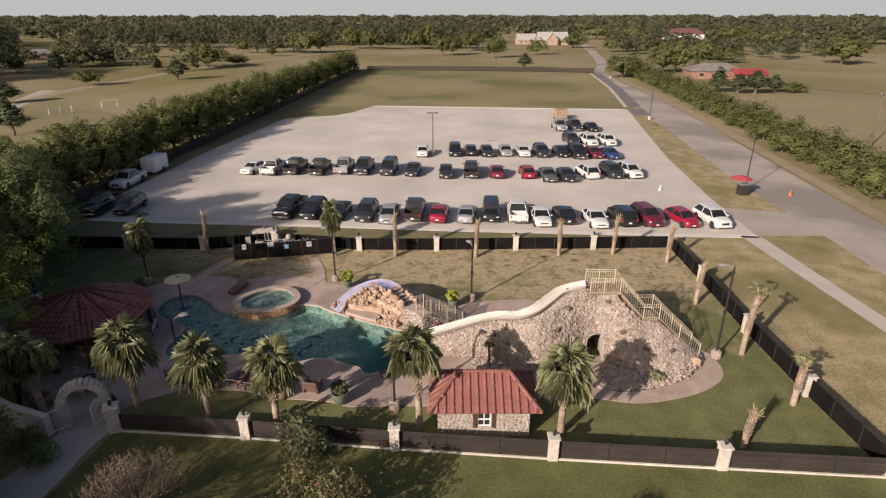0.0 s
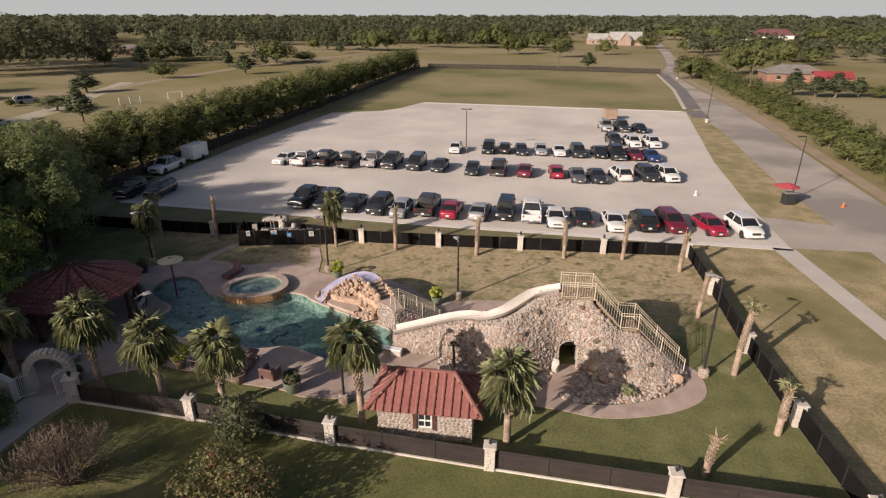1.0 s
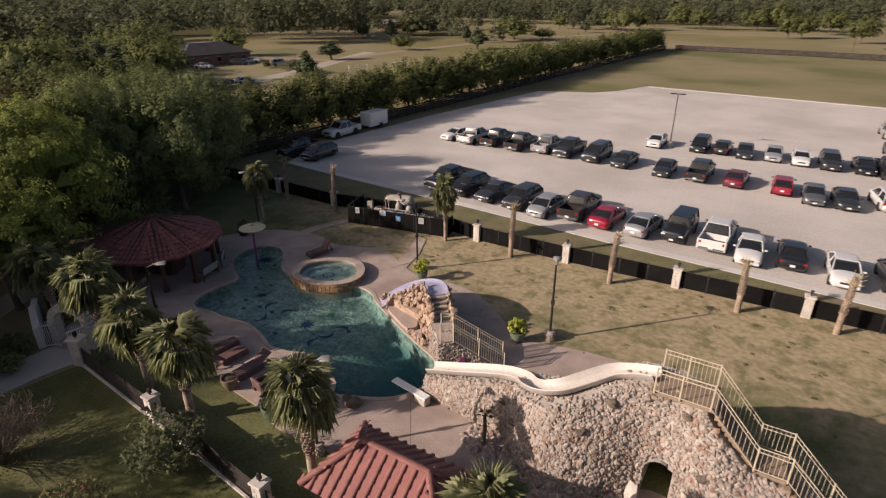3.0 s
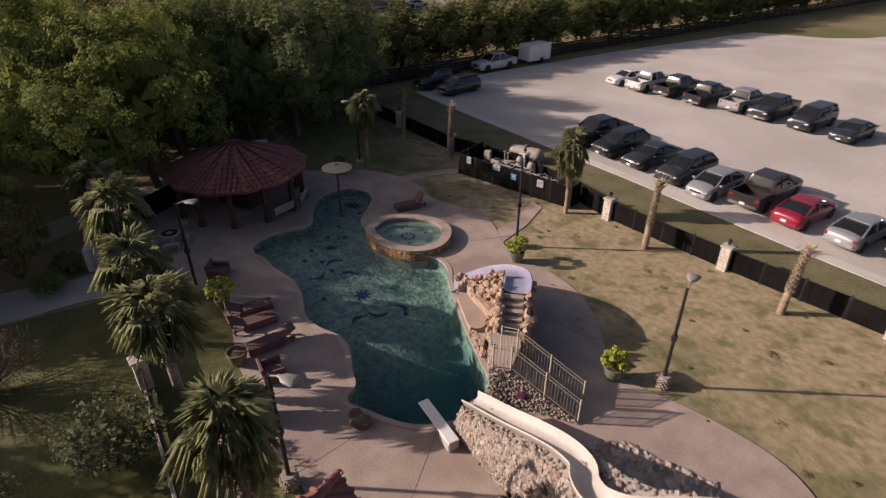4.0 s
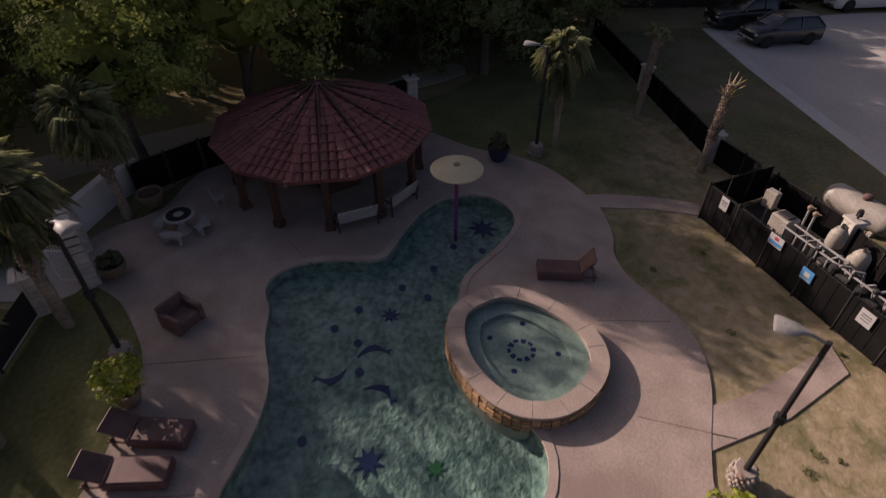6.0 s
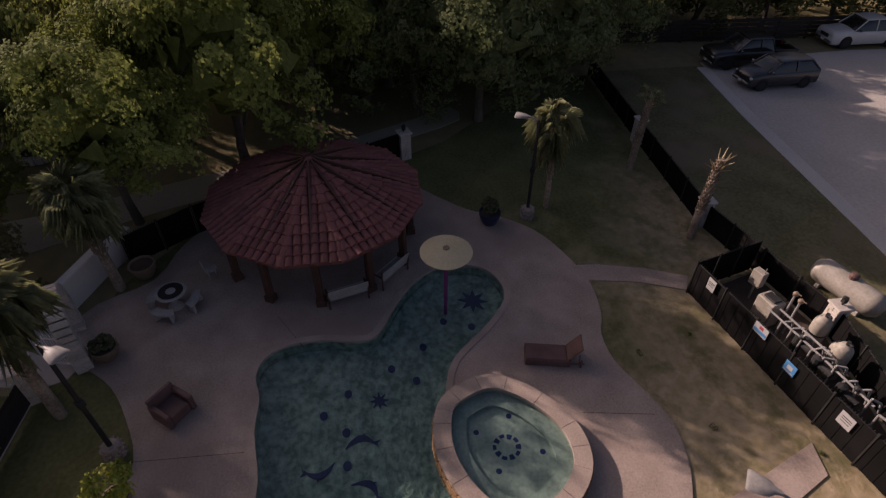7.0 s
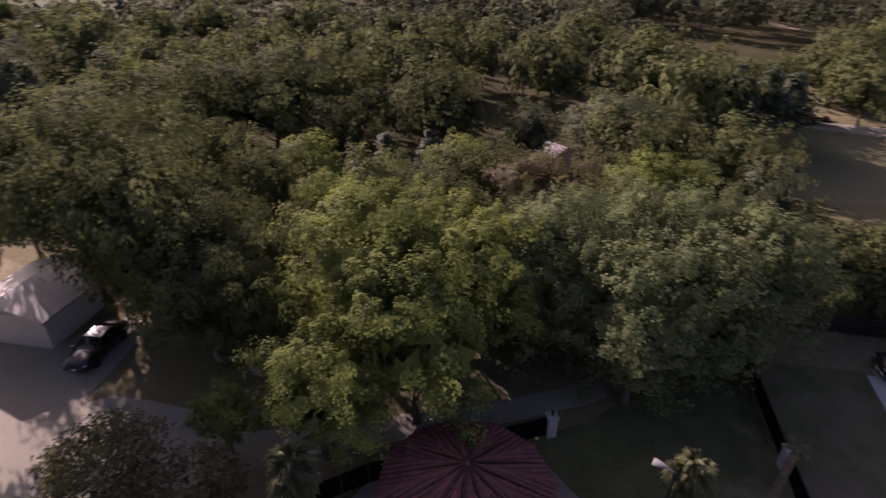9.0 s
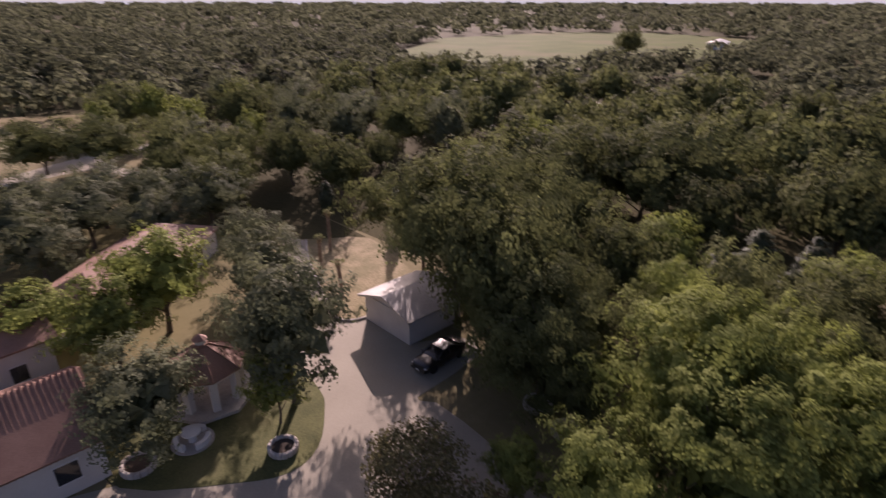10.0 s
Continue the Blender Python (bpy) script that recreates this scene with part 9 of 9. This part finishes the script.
house("brick_house", "low brick house with grey shingle roof among trees", (97, 207), -0.1, (18, 10), 2.6, 5.0, "brick", "shingle", "hip")
house("red_roof_shed", "shed with a bright red metal roof", (105.4, 199.5), -0.1, (10, 6), 1.9, 3.7, "brick", "red_roof", "gable")
house("brick_house", "long low brick house with dark shingle roof on dry lawn", (-130.6, 120.3), 1.48, (20.5, 10.2), 2.9, 5.6, "brick", "dark_shingle", "hip", windows=((0.12, 1.0), (0.3, 1.0), (0.5, 1.2), (0.7, 1.0), (0.88, 1.0)))
house("metal_barn", "pale metal roofed barn behind the brick house", (-146, 126), 1.48, (12, 8), 3.0, 4.6, "stucco", "metal_roof")
house("grey_house", "small grey house among field trees", (-198, 296), 0.5, (14, 9), 2.8, 5.0, "brick", "shingle", "hip")
house("white_barn", "long white metal barn on a far meadow", (-376, -112), 0.3, (26, 10), 3.5, 5.0, "white", "metal_roof")
house("far_house", "dark roofed house beyond the wood", (-395, -38), 0.8, (16, 10), 3, 6, "brick", "shingle", "hip")
house("small_shed", "small grey shed in a clearing of the wood", (-72.0, 37.4), 0.8, (4.2, 3.2), 2.2, 3.1, "stucco", "metal_roof")
house("white_shed", "small pale shed roof among trees", (-52.5, -22.5), 0.6, (3, 2.4), 2.1, 2.7, "white", "metal_roof")
house("white_shed", "small pale shed roof among trees", (-129.3, -40.8), 0.6, (6, 4), 2.4, 3.4, "white", "metal_roof")

# ---- drive side buildings ----
house("white_garage", "white stucco garage with a pale metal roof beside the drive", (-33.3, 0.7), 0.0, (6.0, 6.0), 2.55, 3.7, "stucco", "metal_roof", windows=())
house("main_house", "large house with terracotta tile roof and white stucco walls", (2.0, -2.4), 0.0, (20.0, 8.6), 3.1, 5.5, "stucco", "terracotta", windows=((0.1, 1.2), (0.3, 1.2), (0.6, 1.2), (0.85, 1.2)))
house("house_wing", "white stucco wing with terracotta barrel tile roof", (-2.0, -13.8), 0.1, (11.5, 8.0), 4.2, 6.0, "stucco", "terracotta", windows=((0.2, 1.0), (0.6, 1.0)))
house("long_house", "long low house with brown tile roof behind trees", (-17.0, -23.0), 0.72, (20.0, 8.0), 2.8, 4.8, "stucco", "terracotta", "hip")
def roof_ribs(t, w, d, h, top, over=0.4, step=0.32):
    """Rows of half-round tiles up both slopes of a gable roof."""
    g = Geo()
    rise = (top - h) / (d / 2)
    for i in range(int((w + 2 * over) / step)):
        x = -w / 2 - over + (i + 0.5) * step
        for s in (-1, 1):
            g.cyl((x, s * (d / 2 + over), h - rise * over + 0.06), (x, 0, top + 0.06), 0.08, 0.08, 6)
    tagged(part("tile_facing", g, M["terracotta"], t), kind="stuff")
for o in [o for o in bpy.data.objects if o.name in ("house_wing", "main_house")]:
    roof_ribs(o, *((11.5, 8.0, 4.2, 6.0) if o.name == "house_wing" else (20.0, 8.6, 3.1, 5.5)))
og = thing("garden_pavilion", "white octagonal pavilion with brown tile roof and cupola", "pavilion", (-15.5, -1.4, 0.05), 0.2)
part("slab", Geo().prism([(3.3 * math.cos(a), 3.3 * math.sin(a)) for a in np.linspace(0, 6.28319, 9)[:-1]], 0, 0.25), M["lime"], og, "pale stone slab")
for i in range(8):
    a = i * math.pi / 4 + math.pi / 8
    part("column", Geo().box((2.25 * math.cos(a), 2.25 * math.sin(a), 1.5), (0.55, 0.55, 2.5), a, 0.04), M["stucco"], og)
    b = i * math.pi / 4
    part("lintel", Geo().box((2.1 * math.cos(b), 2.1 * math.sin(b), 2.6), (0.35, 1.75, 0.5), b, 0.03), M["stucco"], og)
ring8 = [(2.85 * math.cos(a), 2.85 * math.sin(a), 2.8) for a in np.linspace(math.pi / 8, math.pi / 8 + 6.28319, 9)]
rf = part("roof", Geo().lathe([(0.5, 4.36), (0.5, 4.5), (0.0, 4.58)], n=8), M["terracotta"], og, "brown clay tile roof")
for i in range(8):
    part("roof_panel", roof_deck([(ring8[i], ring8[i + 1], (0, 0, 4.6))], 0.12), M["terracotta"], rf)
for i in range(8):
    part("ridge", Geo().cyl(ring8[i], (0, 0, 4.65), 0.07, 0.05, 6), M["terracotta"], rf)
part("cupola", Geo().cyl((0, 0, 4.3), (0, 0, 4.85), 0.38, n=8), M["stucco"], og)
part("cupola_roof", Geo().lathe([(0.55, 4.85), (0.3, 5.05), (0.0, 5.25)], n=8), M["terracotta"], og)
def ring_planter(x, y, r):
    t = thing("ring_planter", "round pale stone ring planter on the lawn", "planter", (x, y, 0.05), group="ring planters")
    for i in range(16):
        a = i * math.pi / 8
        part("stone", Geo().box((r * math.cos(a), r * math.sin(a), 0.22), (0.26, 0.4 * r, 0.44), a, 0.05), M["lime"], t)
    part("soil", Geo().cyl((0, 0, 0), (0, 0, 0.25), r * 0.9, n=16), M["soil"], t)
for x, y, r in ((-16.6, 7.2, 0.85), (-9.4, 2.4, 0.95), (-31.0, 18.9, 0.9), (-31.8, 15.9, 0.9)):
    ring_planter(x, y, r)
rt = thing("round_table_set", "round white stone table with curved benches on a pad", "table", (-12.7, 2.4, 0.05))
part("pad", Geo().cyl((0, 0, 0), (0, 0, 0.05), 1.35, n=24), M["concrete"], rt)
part("tabletop", Geo().lathe([(0, 0.7), (0.6, 0.7), (0.6, 0.78), (0, 0.78)], n=24), M["white"], rt)
part("pedestal", Geo().cyl((0, 0, 0), (0, 0, 0.7), 0.3, 0.2, 12), M["white"], rt)
for k in range(3):
    a0 = k * 2.094
    pts = [(1.15 * math.cos(a0 + a), 1.15 * math.sin(a0 + a)) for a in np.linspace(-0.7, 0.7, 9)] + [(0.85 * math.cos(a0 + a), 0.85 * math.sin(a0 + a)) for a in np.linspace(0.7, -0.7, 9)]
    part("bench", Geo().prism(pts, 0.05, 0.45), M["white"], rt, "curved white bench")
# parked things by the brick house
for kind, colour, x, y, a in (("sedan", "white", -90.4, 98.4, 80), ("large suv", "silver", -109.0, 126.5, 60), ("sedan", "white", -122.6, 128.6, 30), ("sedan", "grey", -121.6, 125.4, 30), ("suv", "black", -120.6, 122.2, 30), ("sedan", "white", -121.5, 111.6, 20)):
    c = car(kind, colour, x, y, a)
    tagged(c, colour + " vehicle parked on the dry lawn by the brick house", "car", "cars by the brick house")

# ---- white rails on the far lawns ----
def rail_fence(pts, name, label, h=1.2, step=3.0, rails=3, thick=0.12):
    f = thing(name, label, "fence", kind="structure")
    for a, b in zip(pts, pts[1:]):
        ps, rz, w = bay_points(a, b, step)
        for p, q in zip(ps, ps[1:]):
            for i in range(rails):
                part("rail", Geo().box(((p[0] + q[0]) / 2, (p[1] + q[1]) / 2, h * (0.3 + 0.3 * i)), (w, 0.05, thick), rz, 0.01), M["white"], f)
        for p in ps:
            part("post", Geo().box((p[0], p[1], h / 2 + 0.04), (0.13, 0.13, h + 0.08), rz, 0.01), M["white"], f)
rail_fence([(-192.0, 200.0), (-177.2, 213.6), (-164.0, 231.7)], "white_rail_fence", "white board rail fence across a far dry lawn", 1.5, 3.2, 3, 0.16)
rail_fence([(-85.4, 127.2), (-82.9, 131.4)], "white_rail_panel", "short white rail panel standing on the dry lawn", 1.5, 2.4, 3, 0.1)
goal = thing("lawn_goal", "white tube goal frame standing on the dry lawn", "goal", (-78.6, 139.3, 0.0), radians(44))
for x in (-1.7, 1.7):
    part("upright", Geo().cyl((x, 0, 0), (x, 0, 1.6), 0.06, n=8), M["white"], goal)
    part("brace", Geo().cyl((x, 1.0, 0), (x, 0, 1.6), 0.04, n=8), M["white"], goal)
part("crossbar", Geo().cyl((-1.7, 0, 1.6), (1.7, 0, 1.6), 0.07, n=8), M["white"], goal)

# ---- trailers on the dry lawn ----
def flat_trailer(x, y, rz, load):
    t = thing("utility_trailer", "low dark flat trailer on the dry lawn" if not load else "dark flat trailer loaded with rusty scrap", "trailer", (x, y, 0.02), rz, "utility trailers")
    part("bed", Geo().box((0, 0, 0.62), (3.6, 1.9, 0.1), 0, 0.02), M["black_metal"], t)
    part("drawbar", Geo().cyl((1.8, 0.5, 0.55), (2.9, 0, 0.5), 0.05, n=6).cyl((1.8, -0.5, 0.55), (2.9, 0, 0.5), 0.05, n=6), M["black_metal"], t)
    for s in (-1, 1):
        part("wheel", Geo().cyl((-0.3, s * 0.85, 0.34), (-0.3, s * 1.05, 0.34), 0.33, n=14), M["tyre"], t)
        part("rail", Geo().box((0, s * 0.92, 0.75), (3.6, 0.05, 0.16)), M["black_metal"], t)
    if load:
        pick = random.Random(int(x))
        for i in range(9):
            part("scrap", Geo().box((pick.uniform(-1.4, 1.4), pick.uniform(-0.6, 0.6), 0.9), (pick.uniform(0.4, 1.0), pick.uniform(0.3, 0.7), pick.uniform(0.3, 0.7)), pick.uniform(0, 3), 0.05), M[pick.choice(("brick", "step", "lamp_head", "black_plastic"))], t)
flat_trailer(-87.6, 89.2, 1.9, False)
flat_trailer(-89.6, 93.6, 1.6, True)
flat_trailer(-97.5, 77.8, 1.4, True)
